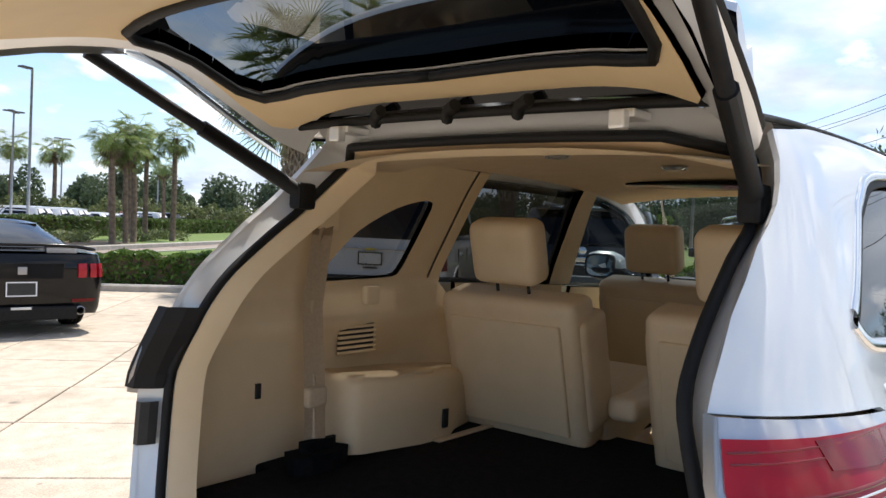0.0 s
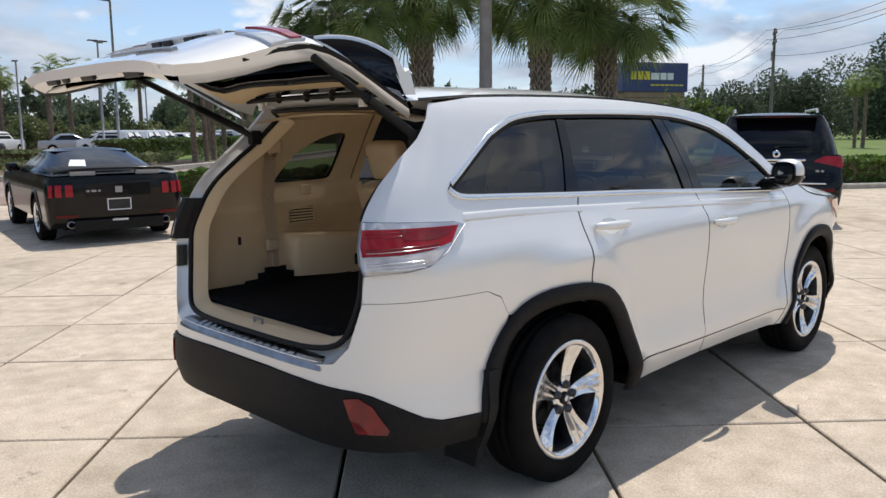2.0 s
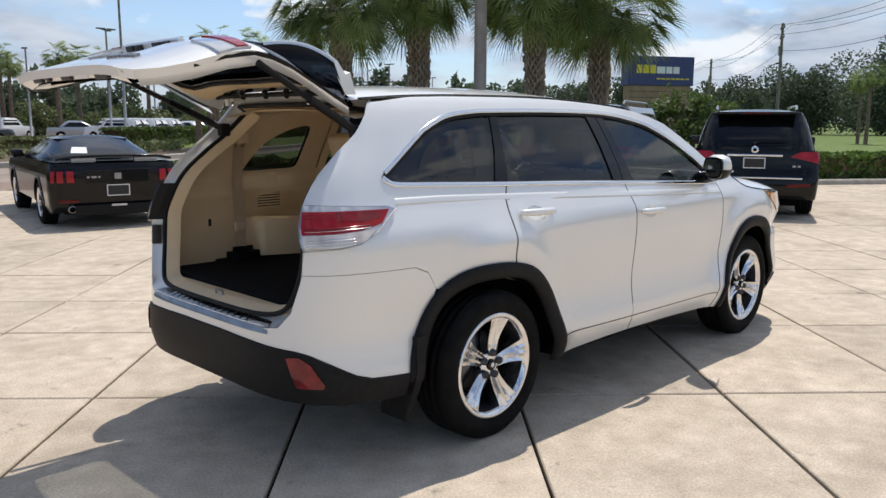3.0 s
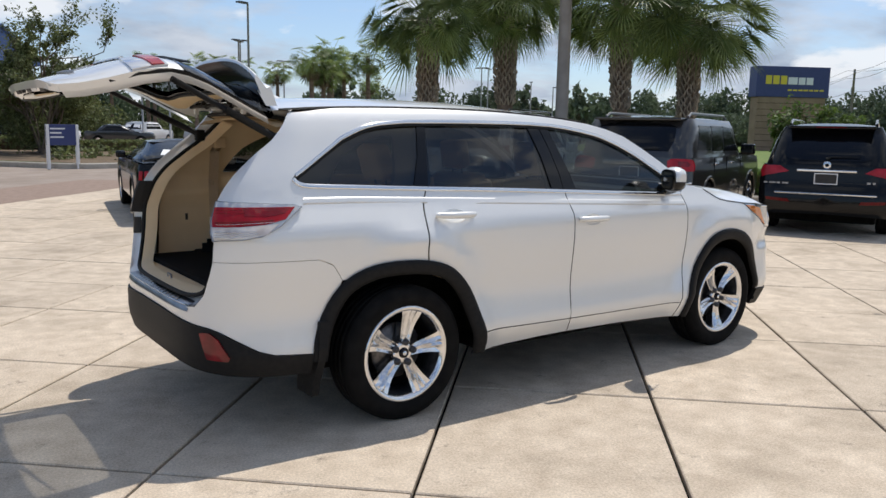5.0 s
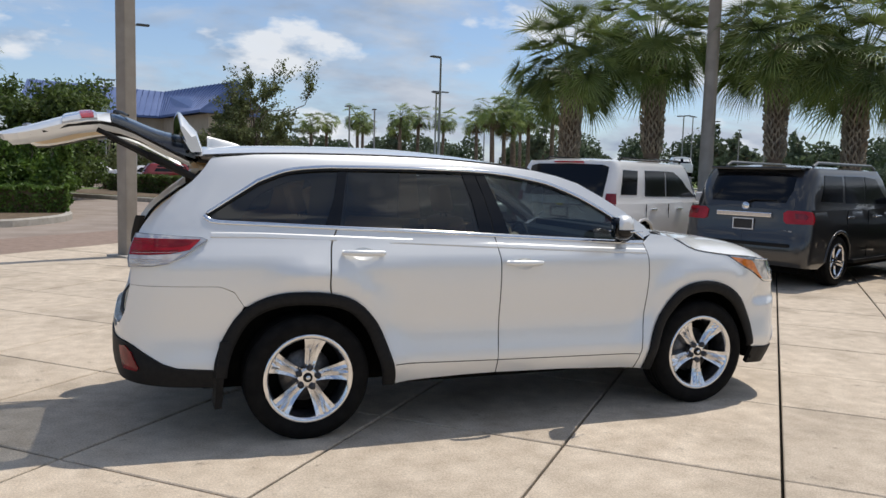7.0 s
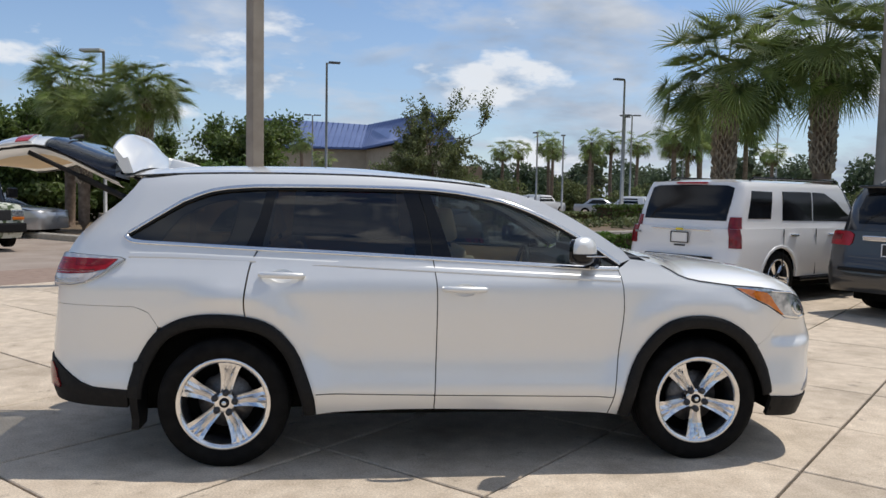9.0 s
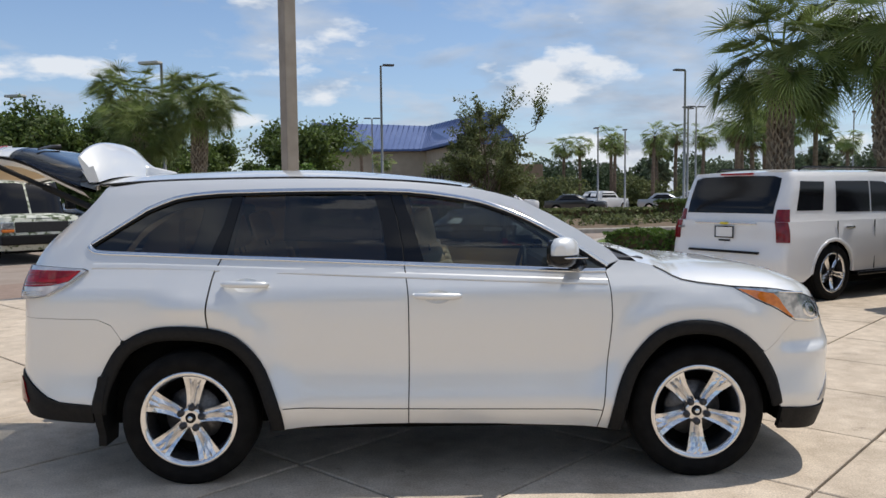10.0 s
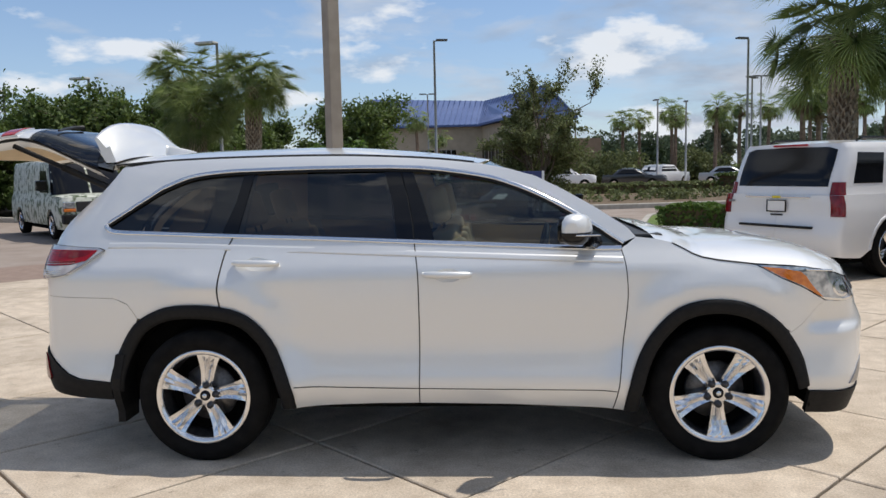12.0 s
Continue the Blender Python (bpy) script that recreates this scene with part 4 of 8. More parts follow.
# ---- wheels ----
def wheel(parent, at, out, turn, tyre_r=0.371, rim_r=0.262, name="wheel", spokes=5, simple=False):
    """A wheel: tyre, rim, five ridged spokes, nuts and cap. out: -1 or 1, the side that faces outwards. turn: degrees."""
    w = 0.122
    k = tyre_r / 0.362
    prof = [(rim_r - .004, -.100), (rim_r + .02 * k, -.117), (rim_r + .045 * k, -w), (rim_r + .070 * k, -.119), (tyre_r - .012, -.103), (tyre_r - .003, -.088), (tyre_r, -.070)]
    for g in (-.045, 0.0, .045):
        prof += [(tyre_r, g - .008), (tyre_r - .009, g - .005), (tyre_r - .009, g + .005), (tyre_r, g + .008)]
    prof += [(tyre_r, .070), (tyre_r - .003, .088), (tyre_r - .012, .103), (rim_r + .045 * k, w), (rim_r, .100)]
    tb = lathe_bm(prof, 56 if not simple else 32)
    m = Matrix.Translation(at) @ Matrix.Diagonal((1, -out, 1, 1)) @ Matrix.Rotation(radians(turn), 4, "Y")
    ty = part(name, tb, M_TYRE, parent)
    ty.matrix_basis = m
    rb = lathe_bm([(rim_r + .004, -.104), (rim_r + .002, -.112), (rim_r - .008, -.113), (rim_r - .022, -.107), (rim_r - .030, -.088)], 56 if not simple else 32)
    part("rim_lip", rb, M_ALLOY, ty, "bright chrome rim")
    bb = lathe_bm([(rim_r - .030, -.088), (rim_r - .037, -.03), (rim_r - .035, .06), (rim_r - .01, .10)], 40)
    part("rim_barrel", bb, M_ALLOYDARK, ty)
    disc = lathe_bm([(.0, -.005), (.155, -.005), (.16, .01), (.155, .025), (.0, .025)], 32)
    part("brake_disc", disc, M_BRAKE, ty)
    back = lathe_bm([(.0, .05), (rim_r - .03, .05)], 24)
    part("backing_plate", back, M_UNDER, ty)
    hub = lathe_bm([(.0, -.074), (.044, -.077), (.056, -.074), (.064, -.066), (.066, -.03)], 28)
    part("hub", hub, M_ALLOY, ty)
    cap = lathe_bm([(.0, -.090), (.018, -.091), (.026, -.088), (.029, -.080), (.029, -.07)], 24)
    part("centre_cap", cap, M_BLACKGLOSS, ty)
    part("cap_emblem", lathe_bm([(.0, -.093), (.012, -.093), (.014, -.089)], 16), M_CHROME, ty)
    sm = None
    for i in range(spokes):
        if sm is None:
            b = bmesh.new()
            rows = []
            cols = [-1, -.94, -.52, -.24, 0, .24, .52, .94, 1]
            hgt = [-.045, .006, -.004, .012, -.006, .012, -.004, .006, -.045]
            for r in np.linspace(.048, rim_r - .010, 9):
                f = (r - .048) / (rim_r - .058)
                hw = .031 + .022 * f + .025 * f ** 3
                yy = -.074 + .012 * math.sin(math.pi * min(1, f * 1.2)) - .030 * f ** 1.4
                dep = math.sin(math.pi * min(1.0, f * .86 + .10))
                rows.append([b.verts.new((hw * c, yy - (h * dep if abs(h) < .03 else h), r)) for c, h in zip(cols, hgt)])
            for r0, r1 in zip(rows, rows[1:]):
                for j in range(len(cols) - 1):
                    b.faces.new([r0[j], r1[j], r1[j + 1], r0[j + 1]])
            sp = part("spoke", b, M_ALLOY, ty)
            sm = sp.data
        else:
            sp = new("spoke", sm)
            sp.parent = ty
        sp.matrix_basis = Matrix.Rotation(2 * math.pi * i / spokes, 4, "Y")
    nm = None
    for i in range(5):
        a = 2 * math.pi * i / 5
        if nm is None:
            nb = lathe_bm([(.0, -.0925), (.008, -.0925), (.010, -.0895), (.010, -.0855), (.0185, -.0855), (.0195, -.07)], 12)
            nut = part("wheel_nut", nb, M_ALLOYDARK, ty)
            nm = nut.data
        else:
            nut = new("wheel_nut", nm)
            nut.parent = ty
        nut.matrix_basis = Matrix.Translation((.060 * math.sin(a), -.004, .060 * math.cos(a)))
    return ty


for x, a in ((-.03, 9), (2.768, 180)):
    wheel(car, (x, -.805, .366), -1, a)
    wheel(car, (x, .805, .366), 1, a + 20)
# mud flaps
for sy in (-1, 1):
    fl = bmesh.new()
    ring = []
    for z in np.linspace(.20, .60, 7):
        q = skin(-.545 + .05 * (z - .2) / .4, max(z, .25))
        ring.append([(q.x - .03, sy * (-q.y + .028), z), (q.x - .03, sy * .66, z), (q.x + .012 + .05 * (z > .4) * (z - .4), sy * .66, z), (q.x + .012 + .05 * (z > .4) * (z - .4), sy * (-q.y + .028), z)])
    vs = [[fl.verts.new(p) for p in r] for r in ring]
    for r0, r1 in zip(vs, vs[1:]):
        for j in range(4):
            fl.faces.new([r0[j], r0[(j + 1) % 4], r1[(j + 1) % 4], r1[j]])
    fl.faces.new(vs[0]); fl.faces.new(vs[-1])
    bmesh.ops.recalc_face_normals(fl, faces=list(fl.faces))
    part("mud_flap", fl, M_CLAD, car)

# ---- door mirrors ----
def mirror_shell(sy):
    b = bmesh.new()
    secs = []
    prof = [(0.0, .62, .55), (.12, .86, .80), (.35, 1.0, 1.0), (.65, .97, .98), (.88, .78, .8), (1.0, .40, .42)]
    for f, kx, kz in prof:
        y = .925 + .19 * f
        ring = []
        for j in range(18):
            a = 2 * math.pi * j / 18
            cx, cz = math.cos(a), math.sin(a)
            ex, ez = math.copysign(abs(cx) ** .82, cx), math.copysign(abs(cz) ** .82, cz)
            ring.append(b.verts.new((2.035 + .078 * kx * ex - .065 * f, sy * y, 1.262 + .082 * kz * ez + .01 * f)))
        secs.append(ring)
    for r0, r1 in zip(secs, secs[1:]):
        for j in range(18):
            b.faces.new([r0[j], r0[(j + 1) % 18], r1[(j + 1) % 18], r1[j]]).smooth = True
    b.faces.new(secs[0]); b.faces.new(secs[-1])
    bmesh.ops.recalc_face_normals(b, faces=list(b.faces))
    return b


for sy in (-1, 1):
    ms = part("door_mirror", mirror_shell(sy), M_PEARL, car, "white and black door mirror")
    lowb = mirror_shell(sy)
    for v in lowb.verts:
        v.co.z = min(v.co.z, 1.258) - .003
        v.co.x = 2.03 + (v.co.x - 2.03) * 1.05
        v.co.y = sy * (1.02 + (abs(v.co.y) - 1.02) * 1.04)
    part("lower_shell", lowb, M_BLACKGLOSS, ms)
    part("mirror_arm", tube_bm([(2.12, sy * .84, 1.185), (2.09, sy * .90, 1.19), (2.07, sy * .97, 1.205)], [.045, .04, .035], 10), M_BLACKGLOSS, ms)
    for nm, kk, xx, mt in (("mirror_bezel", .84, 1.932, M_BLACKGLOSS), ("mirror_glass", .70, 1.926, M_MIRROR)):
        gl = bmesh.new()
        ring = []
        for q in np.linspace(0, 2 * math.pi, 24, endpoint=False):
            cy, cz = math.cos(q), math.sin(q)
            ring.append((sy * (1.02 + .092 * kk * math.copysign(abs(cy) ** .6, cy)), 1.266 + .080 * kk * math.copysign(abs(cz) ** .6, cz)))
        front = [gl.verts.new((xx - .36 * (abs(y) - 1.02), y, z)) for y, z in ring]
        back = [gl.verts.new((xx + .03 - .36 * (abs(y) - 1.02), y, z)) for y, z in ring]
        gl.faces.new(front)
        for j in range(24):
            gl.faces.new([front[j - 1], front[j], back[j], back[j - 1]])
        bmesh.ops.recalc_face_normals(gl, faces=list(gl.faces))
        part(nm, gl, mt, ms)
    part("mirror_trim", tube_bm([(1.95, sy * .94, 1.237), (1.945, sy * 1.10, 1.243), (2.0, sy * 1.118, 1.243), (2.12, sy * 1.07, 1.24)], .004, 6), M_CHROME, ms)

# ---- tailgate, swung open ----
HINGE, GATE_ANGLE = Vector((-.60, 0, 1.655)), 68.0


def skin2(s, z, off=0.0):
    if s < -1.7:
        q = skin(-3.4 - s, z, off)
        return Vector((q.x, -q.y, q.z))
    return skin(s, z, off)


def both(half):
    """A closed outline from its right half, bottom to top."""
    return half + [(-3.4 - s, z) for s, z in half[::-1]]


gate_half = [(-1.7, .70), (-1.4, .70), (-1.20, .705), (-1.13, .73), (-1.095, .80), (-1.075, .92), (-1.065, 1.05), (-1.05, 1.2), (-1.035, 1.262), (-1.2, 1.272), (-1.5, 1.276), (-1.7, 1.276)]
PLATE_HALF = [(-1.7, .875), (-1.50, .875), (-1.455, .90), (-1.455, 1.05), (-1.48, 1.095), (-1.7, 1.10)]
gate = panel("tailgate", both(gate_half)[:-1], M_PEARL, car, surf=skin2, thick=.036, hole=both(PLATE_HALF)[:-1], label="white tailgate swung open")
gate.matrix_basis = Matrix.Translation(HINGE) @ Matrix.Rotation(radians(GATE_ANGLE), 4, "Y") @ Matrix.Translation(-HINGE)
glass_half = [(-1.7, 1.282), (-1.5, 1.282), (-1.2, 1.278), (-1.03, 1.268), (-.99, 1.33), (-.94, 1.43), (-.885, 1.50), (-.84, 1.56), (-1.1, 1.585), (-1.7, 1.59)]
panel("rear_window", both(glass_half)[:-1], M_REARGLASS, gate, surf=skin2, off=-.004, thick=.006, label="dark tinted rear window")
for mir in (False, True):
    gl = panel("gate_lamp", [(-1.072, 1.03), (-1.066, 1.205), (-1.15, 1.21), (-1.33, 1.19), (-1.345, 1.175), (-1.30, 1.08), (-1.27, 1.05)], M_CLEARLENS, gate, mir, off=.010, thick=.03, label="red and clear lamp in the tailgate")
    panel("gate_red_lens", [(-1.075, 1.13), (-1.072, 1.19), (-1.15, 1.195), (-1.325, 1.175), (-1.30, 1.125)], M_REDLENS, gl, mir, off=.015, thick=.01)
    # dark edge that shows between the outer skin and the inner frame
    edge = [skin(s, z) for s, z in [(-1.13, .73), (-1.095, .80), (-1.075, .92), (-1.065, 1.05), (-1.05, 1.2), (-1.02, 1.27), (-.985, 1.34), (-.935, 1.43), (-.88, 1.50), (-.82, 1.56)]]
    for nm, mt, offs in (("gate_side_seal", M_SEAL, ((0, .995, 0), (.010, .993, .002), (.022, .985, .005))), ("gate_side_frame", M_PEARL, ((.022, .985, .005), (.046, .97, .009), (.066, .928, .018)))):
        eb = bmesh.new()
        prev = None
        for q in edge:
            y = -q.y if mir else q.y
            cur = [eb.verts.new((q.x + dx, y * ky, q.z + dz)) for dx, ky, dz in offs]
            if prev:
                for j in range(2):
                    eb.faces.new([prev[j], cur[j], cur[j + 1], prev[j + 1]]).smooth = True
            prev = cur
        part(nm, eb, mt, gate)

# spoiler: a closed wing from the roof edge back
sb, ub = bmesh.new(), bmesh.new()
rows = []
for j in range(25):
    q = 2 * j / 24 - 1
    y = .565 * q
    droop = .045 * abs(q) ** 2.5
    xt = -.895 + .10 * abs(q) ** 3
    x0 = -.645 + .03 * abs(q) ** 3
    top = 1.70 - .018 * q * q - droop * .5
    upper = [(x0, top - .004), (x0 - .10, top + .002), (xt + .08, top - .024), (xt + .012, top - .044), (xt, top - .056), (xt + .014, top - .064)]
    lower = [(xt + .014, top - .064), (xt + .10, top - .062), (x0 - .11, 1.60 - droop * .3), (x0 - .02, 1.60)]
    rows.append(([sb.verts.new((x, y, z)) for x, z in upper], [ub.verts.new((x, y, z)) for x, z in lower]))
for (r0, l0), (r1, l1) in zip(rows, rows[1:]):
    for bm_, p0, p1 in ((sb, r0, r1), (ub, l0, l1)):
        for k in range(len(p0) - 1):
            bm_.faces.new([p0[k], p1[k], p1[k + 1], p0[k + 1]]).smooth = True
for end in (0, -1):
    sb.faces.new([sb.verts.new(v.co) for v in rows[end][0]] + [sb.verts.new(v.co) for v in rows[end][1][1:]])
bmesh.ops.recalc_face_normals(sb, faces=list(sb.faces))
sp = part("spoiler", sb, M_PEARL, gate)
part("spoiler_underside", ub, M_BLACKGLOSS, sp, "gloss black spoiler underside")


def inner(s, z, off=0.0):
    q = skin2(s, z, 0)
    k = .062 + .012 * max(0, (1.0 - z)) - off
    return Vector((q.x + k, q.y * .93, q.z + .02))


def inner_trim(s, z, off=0.0):
    q = inner(s, z, 0)
    return Vector((q.x + .014, q.y * .985, q.z))


win_hole = both([(-1.7, 1.16), (-1.30, 1.155), (-1.17, 1.16), (-1.13, 1.19), (-1.095, 1.31), (-1.07, 1.40), (-1.09, 1.445), (-1.16, 1.463), (-1.3, 1.472), (-1.7, 1.48)])[:-1]
inner_half = [(-1.7, .715), (-1.3, .715), (-1.17, .73), (-1.12, .80), (-1.09, .95), (-1.075, 1.1), (-1.06, 1.22), (-1.02, 1.32), (-.97, 1.43), (-.91, 1.52), (-.87, 1.585), (-1.1, 1.612), (-1.7, 1.622)]
panel("gate_inner_frame", both(inner_half)[:-1], M_PEARL, gate, surf=inner, thick=-.03, hole=win_hole)
trim_half = [(-1.7, .755), (-1.35, .755), (-1.24, .78), (-1.19, .86), (-1.155, 1.0), (-1.13, 1.14), (-1.10, 1.25), (-1.06, 1.34), (-1.015, 1.42), (-.985, 1.49), (-1.0, 1.53), (-1.08, 1.556), (-1.2, 1.566), (-1.4, 1.574), (-1.7, 1.578)]
panel("gate_trim", both(trim_half)[:-1], M_GATETRIM, gate, surf=inner_trim, thick=-.02, hole=win_hole, label="tan plastic tailgate lining")
# window edge, wiper box and grip
rim = [inner_trim(s, z) + Vector((.004, 0, 0)) for s, z in dense(win_hole, .05)]
part("window_surround", tube_bm([tuple(p) for p in rim + rim[:1]], .011, 8, cap=False), M_SEAL, gate)
glass_ring = []
for s, z in dense(win_hole, .05):
    zo = 1.292 + (z - 1.155) / .325 * .285
    glass_ring.append((inner_trim(s, z), skin2(-1.7 + (s + 1.7) * (1.06 + .04 * (zo - 1.3)), zo, -.006)))
shb = bmesh.new()
sv = [(shb.verts.new(a), shb.verts.new(c)) for a, c in glass_ring]
for i in range(len(sv)):
    a, c = sv[i - 1], sv[i]
    shb.faces.new([a[0], c[0], c[1], a[1]])
part("window_shroud", shb, M_SEAL, gate)
eb = bmesh.new()
prev = None
for s in np.linspace(-1.17, -2.23, 24):
    a, c = skin2(float(s), .704), inner(float(s), .72)
    cur = [eb.verts.new(a), eb.verts.new(a * .5 + c * .5 - Vector((0, 0, .006))), eb.verts.new(c)]
    if prev:
        for j in range(2):
            eb.faces.new([prev[j], cur[j], cur[j + 1], prev[j + 1]]).smooth = True
    prev = cur
part("gate_bottom_edge", eb, M_PEARL, gate)
for y, w in ((-.36, .055), (-.02, .05), (.18, .02), (.30, .05)):
    xx = skin(-1.7 + abs(y) * 1.1, .704).x
    part("grip_recess", box_bm(xx + .018, xx + .055, y - w, y + w, .704, .722, .006), M_DARKPART, gate)
xx = skin(-1.7 + .19 * 1.1, .704).x
part("gate_label", box_bm(xx + .016, xx + .050, -.26, -.12, .7015, .7045), M_PAPER, gate)
# number plate recess, plate bar and lettering bars
def recessed(s_, z, off=0.0):
    q = skin2(s_, z, 0)
    k = min(1.0, max(0.0, (z - .875) / .16))
    return Vector((q.x + .002 + .032 * k * k * (3 - 2 * k) - off, q.y, q.z))


panel("plate_recess", both(PLATE_HALF)[:-1], M_PEARL, gate, surf=recessed, thick=.004)
part("plate_garnish", tube_bm([tuple(skin2(s, 1.112, .004)) for s in np.linspace(-1.44, -1.96, 14)], .013, 8), M_PEARL, gate)
for y in (-.17, -.085, .085, .17):
    part("plate_lamp_recess", box_bm(-1.066, -1.040, y - .034, y + .034, 1.086, 1.0975, .004), M_DARKPART, gate)
pf = bmesh.new()
for x0, x1, z0, z1 in ((-.16, .16, .895, .905), (-.16, .16, 1.045, 1.055), (-.16, -.150, .905, 1.045), (.150, .16, .905, 1.045)):
    c_ = recessed(-1.7, (z0 + z1) / 2)
    box_bm(c_.x - .010, c_.x + .006, x0, x1, z0, z1, bm=pf)
part("plate_frame", pf, M_DARKCHROME, gate)
for k, w in enumerate((.030, .022, .034, .028, .026, .030, .024)):
    y = -.43 + .034 * k
    q = skin2(-1.30 - .034 * k, .835, 0)
    part("badge_bar", box_bm(q.x - .010, q.x + .004, q.y - w / 2, q.y + w / 2, .822, .848, .003), M_DARKCHROME, gate)
part("wiper_arm", tube_bm([tuple(skin2(-1.7, 1.30, .03)), tuple(skin2(-1.5, 1.33, .03)), tuple(skin2(-1.22, 1.36, .025))], [.016, .010, .006], 8), M_DARKPART, gate)
# gas struts between body and gate
GM = gate.matrix_basis
for sy in (-1, 1):
    a = Vector((-.612, sy * .575, 1.505))
    c = GM @ Vector((-.92, sy * .655, 1.18))
    mid = a + (c - a) * .52
    st = part("gas_strut", tube_bm([a, mid], .019, 10), M_SEAL, car, "black gas strut")
    part("strut_tube", tube_bm([mid, c], .014, 10), M_CLAD, st)
    part("strut_ball", box_bm(a.x - .03, a.x + .03, a.y - .022, a.y + .022, a.z - .04, a.z + .03, .012), M_SEAL, st)
    # hinge
    hb = box_bm(-.695, -.62, sy * .36 - .026, sy * .36 + .026, 1.648, 1.664, .005)
    box_bm(-.715, -.69, sy * .36 - .016, sy * .36 + .016, 1.625, 1.66, .005, bm=hb)
    part("gate_hinge", hb, M_PEARL, car)
part("header_seal", tube_bm([(-.672 - .02 * abs(y), y, 1.678 - .03 * y * y) for y in np.linspace(-.52, .52, 15)], .011, 8), M_SEAL, car)
for y0 in (.27, .06, -.12):
    part("cable_boot", tube_bm([(-.668, y0, 1.668), (-.69, y0 - .02, 1.682), (-.705, y0 - .05, 1.69)], .014, 8), M_SEAL, car)

# ---- the opening: jamb, weatherstrip, sill ----
half = [(-.735, 1.648)] + GATE_EDGE[1:] + [(-1.035, 1.15), (-1.05, 1.02), (-1.055, .90), (-1.08, .77), (-1.13, .695), (-1.25, .668), (-1.45, .661), (-1.7, .66)]
half = smooth_line(half, 3)
right = [skin(s, z) for s, z in half]
top = [Vector((-.652 - .015 * abs(y), y, 1.672 + .012 * (1 - (y / .5) ** 2))) for y in np.linspace(.44, -.44, 9)]
loop = top + right + [Vector((q.x, -q.y, q.z)) for q in right[::-1][1:]]


def inset(p, dx, d):
    return Vector((p.x + dx, p.y * (1 - d / .62), 1.15 + (p.z - 1.15) * (1 - d / .52)))


def loop_surface(name, rings, mat, label=""):
    b = bmesh.new()
    vs = [[b.verts.new(p) for p in r] for r in rings]
    n = len(vs[0])
    for a, c in zip(vs, vs[1:]):
        for j in range(n):
            b.faces.new([a[j], a[(j + 1) % n], c[(j + 1) % n], c[j]]).smooth = True
    return part(name, b, mat, car, label)


loop_surface("opening_jamb", [loop, [inset(p, .02, .006) for p in loop], [inset(p, .05, .022) for p in loop], [inset(p, .07, .050) for p in loop]], M_PEARL)
seal = [inset(p, .045, .052) for p in loop]
part("weatherstrip", tube_bm(seal + seal[:1], .0115, 8, cap=False), M_SEAL, car, "black rubber weatherstrip round the opening")
loop_surface("opening_trim", [[inset(p, .055, .060) for p in loop], [inset(p, .075, .070) for p in loop], [inset(p, .12, .080) for p in loop]], M_BEIGE)
# black jamb behind the lamp and the latch bracket on each side
for sy in (-1, 1):
    for z0, z1, mt, nm in ((1.03, 1.225, M_SEAL, "lamp_housing_edge"), (.90, 1.0, M_DARKPART, "gate_striker")):
        b = bmesh.new()
        prev = None
        for z in np.linspace(z0, z1, 7):
            big = nm == "lamp_housing_edge" and sy > 0
            q = skin(-1.045, float(z), .022 if big else .0)
            cur = [b.verts.new((q.x + dx, sy * (-q.y - dy), z)) for dx, dy in (((-.004, -.006), (-.004, .03), (.03, .06), (.06, .075)) if big else ((-.008, .012), (-.008, .03), (.01, .04), (.03, .045)))]
            if prev:
                for j in range(3):
                    b.faces.new([prev[j], cur[j], cur[j + 1], prev[j + 1]])
            prev = cur
        if sy > 0:
            part(nm, b, mt, car)
        else:
            b.free()
# step pad on the bumper
b = bmesh.new()
rows = []
for s in np.linspace(-1.19, -2.21, 30):
    q = skin2(float(s), .66)
    qi = Vector((q.x + .004, q.y * .99, .682))
    qo = Vector((q.x + .085, q.y * .90, .702))
    rows.append([b.verts.new(p) for p in (Vector((q.x - .006, q.y, .652)), qi, qo, qo - Vector((0, 0, .02)))])
for r0, r1 in zip(rows, rows[1:]):
    for j in range(3):
        b.faces.new([r0[j], r1[j], r1[j + 1], r0[j + 1]]).smooth = True
pad = part("bumper_step_pad", b, M_STEPPLATE, car, "ribbed brushed-steel bumper step pad")
for i, s in enumerate(np.linspace(-1.34, -2.06, 15)):
    rb = bmesh.new()
    row = []
    for ds in (-.005, .005):
        q = skin2(float(s) + ds, .66)
        for lift in (0.0, .004):
            row.append([rb.verts.new((q.x + .010, q.y * .986, .683 + lift)), rb.verts.new((q.x + .076, q.y * .909, .6995 + lift))])
    lo_a, hi_a, lo_b, hi_b = row
    for quad in ((hi_a[0], hi_b[0], hi_b[1], hi_a[1]), (lo_a[0], hi_a[0], hi_a[1], lo_a[1]), (lo_b[0], lo_b[1], hi_b[1], hi_b[0]), (lo_a[0], lo_b[0], hi_b[0], hi_a[0]), (lo_a[1], hi_a[1], hi_b[1], lo_b[1])):
        rb.faces.new(quad)
    part("pad_rib", rb, M_CHROME, pad)
lip = [skin2(float(s), .66) for s in np.linspace(-1.19, -2.21, 30)]
part("pad_lip", tube_bm([(q.x + .004, q.y * .99, .683) for q in lip], .0035, 6), M_CHROME, pad)
b = bmesh.new()
rows = []
for s in np.linspace(-1.09, -2.31, 30):
    q = skin2(float(s), .668)
    rows.append([b.verts.new(p) for p in (Vector((q.x + .0, q.y, .661)), Vector((q.x + .06, q.y * .95, .678)), Vector((q.x + .13, q.y * .90, .682)), Vector((q.x + .14, q.y * .90, .64)))])
for r0, r1 in zip(rows, rows[1:]):
    for j in range(3):
        b.faces.new([r0[j], r1[j], r1[j + 1], r0[j + 1]]).smooth = True
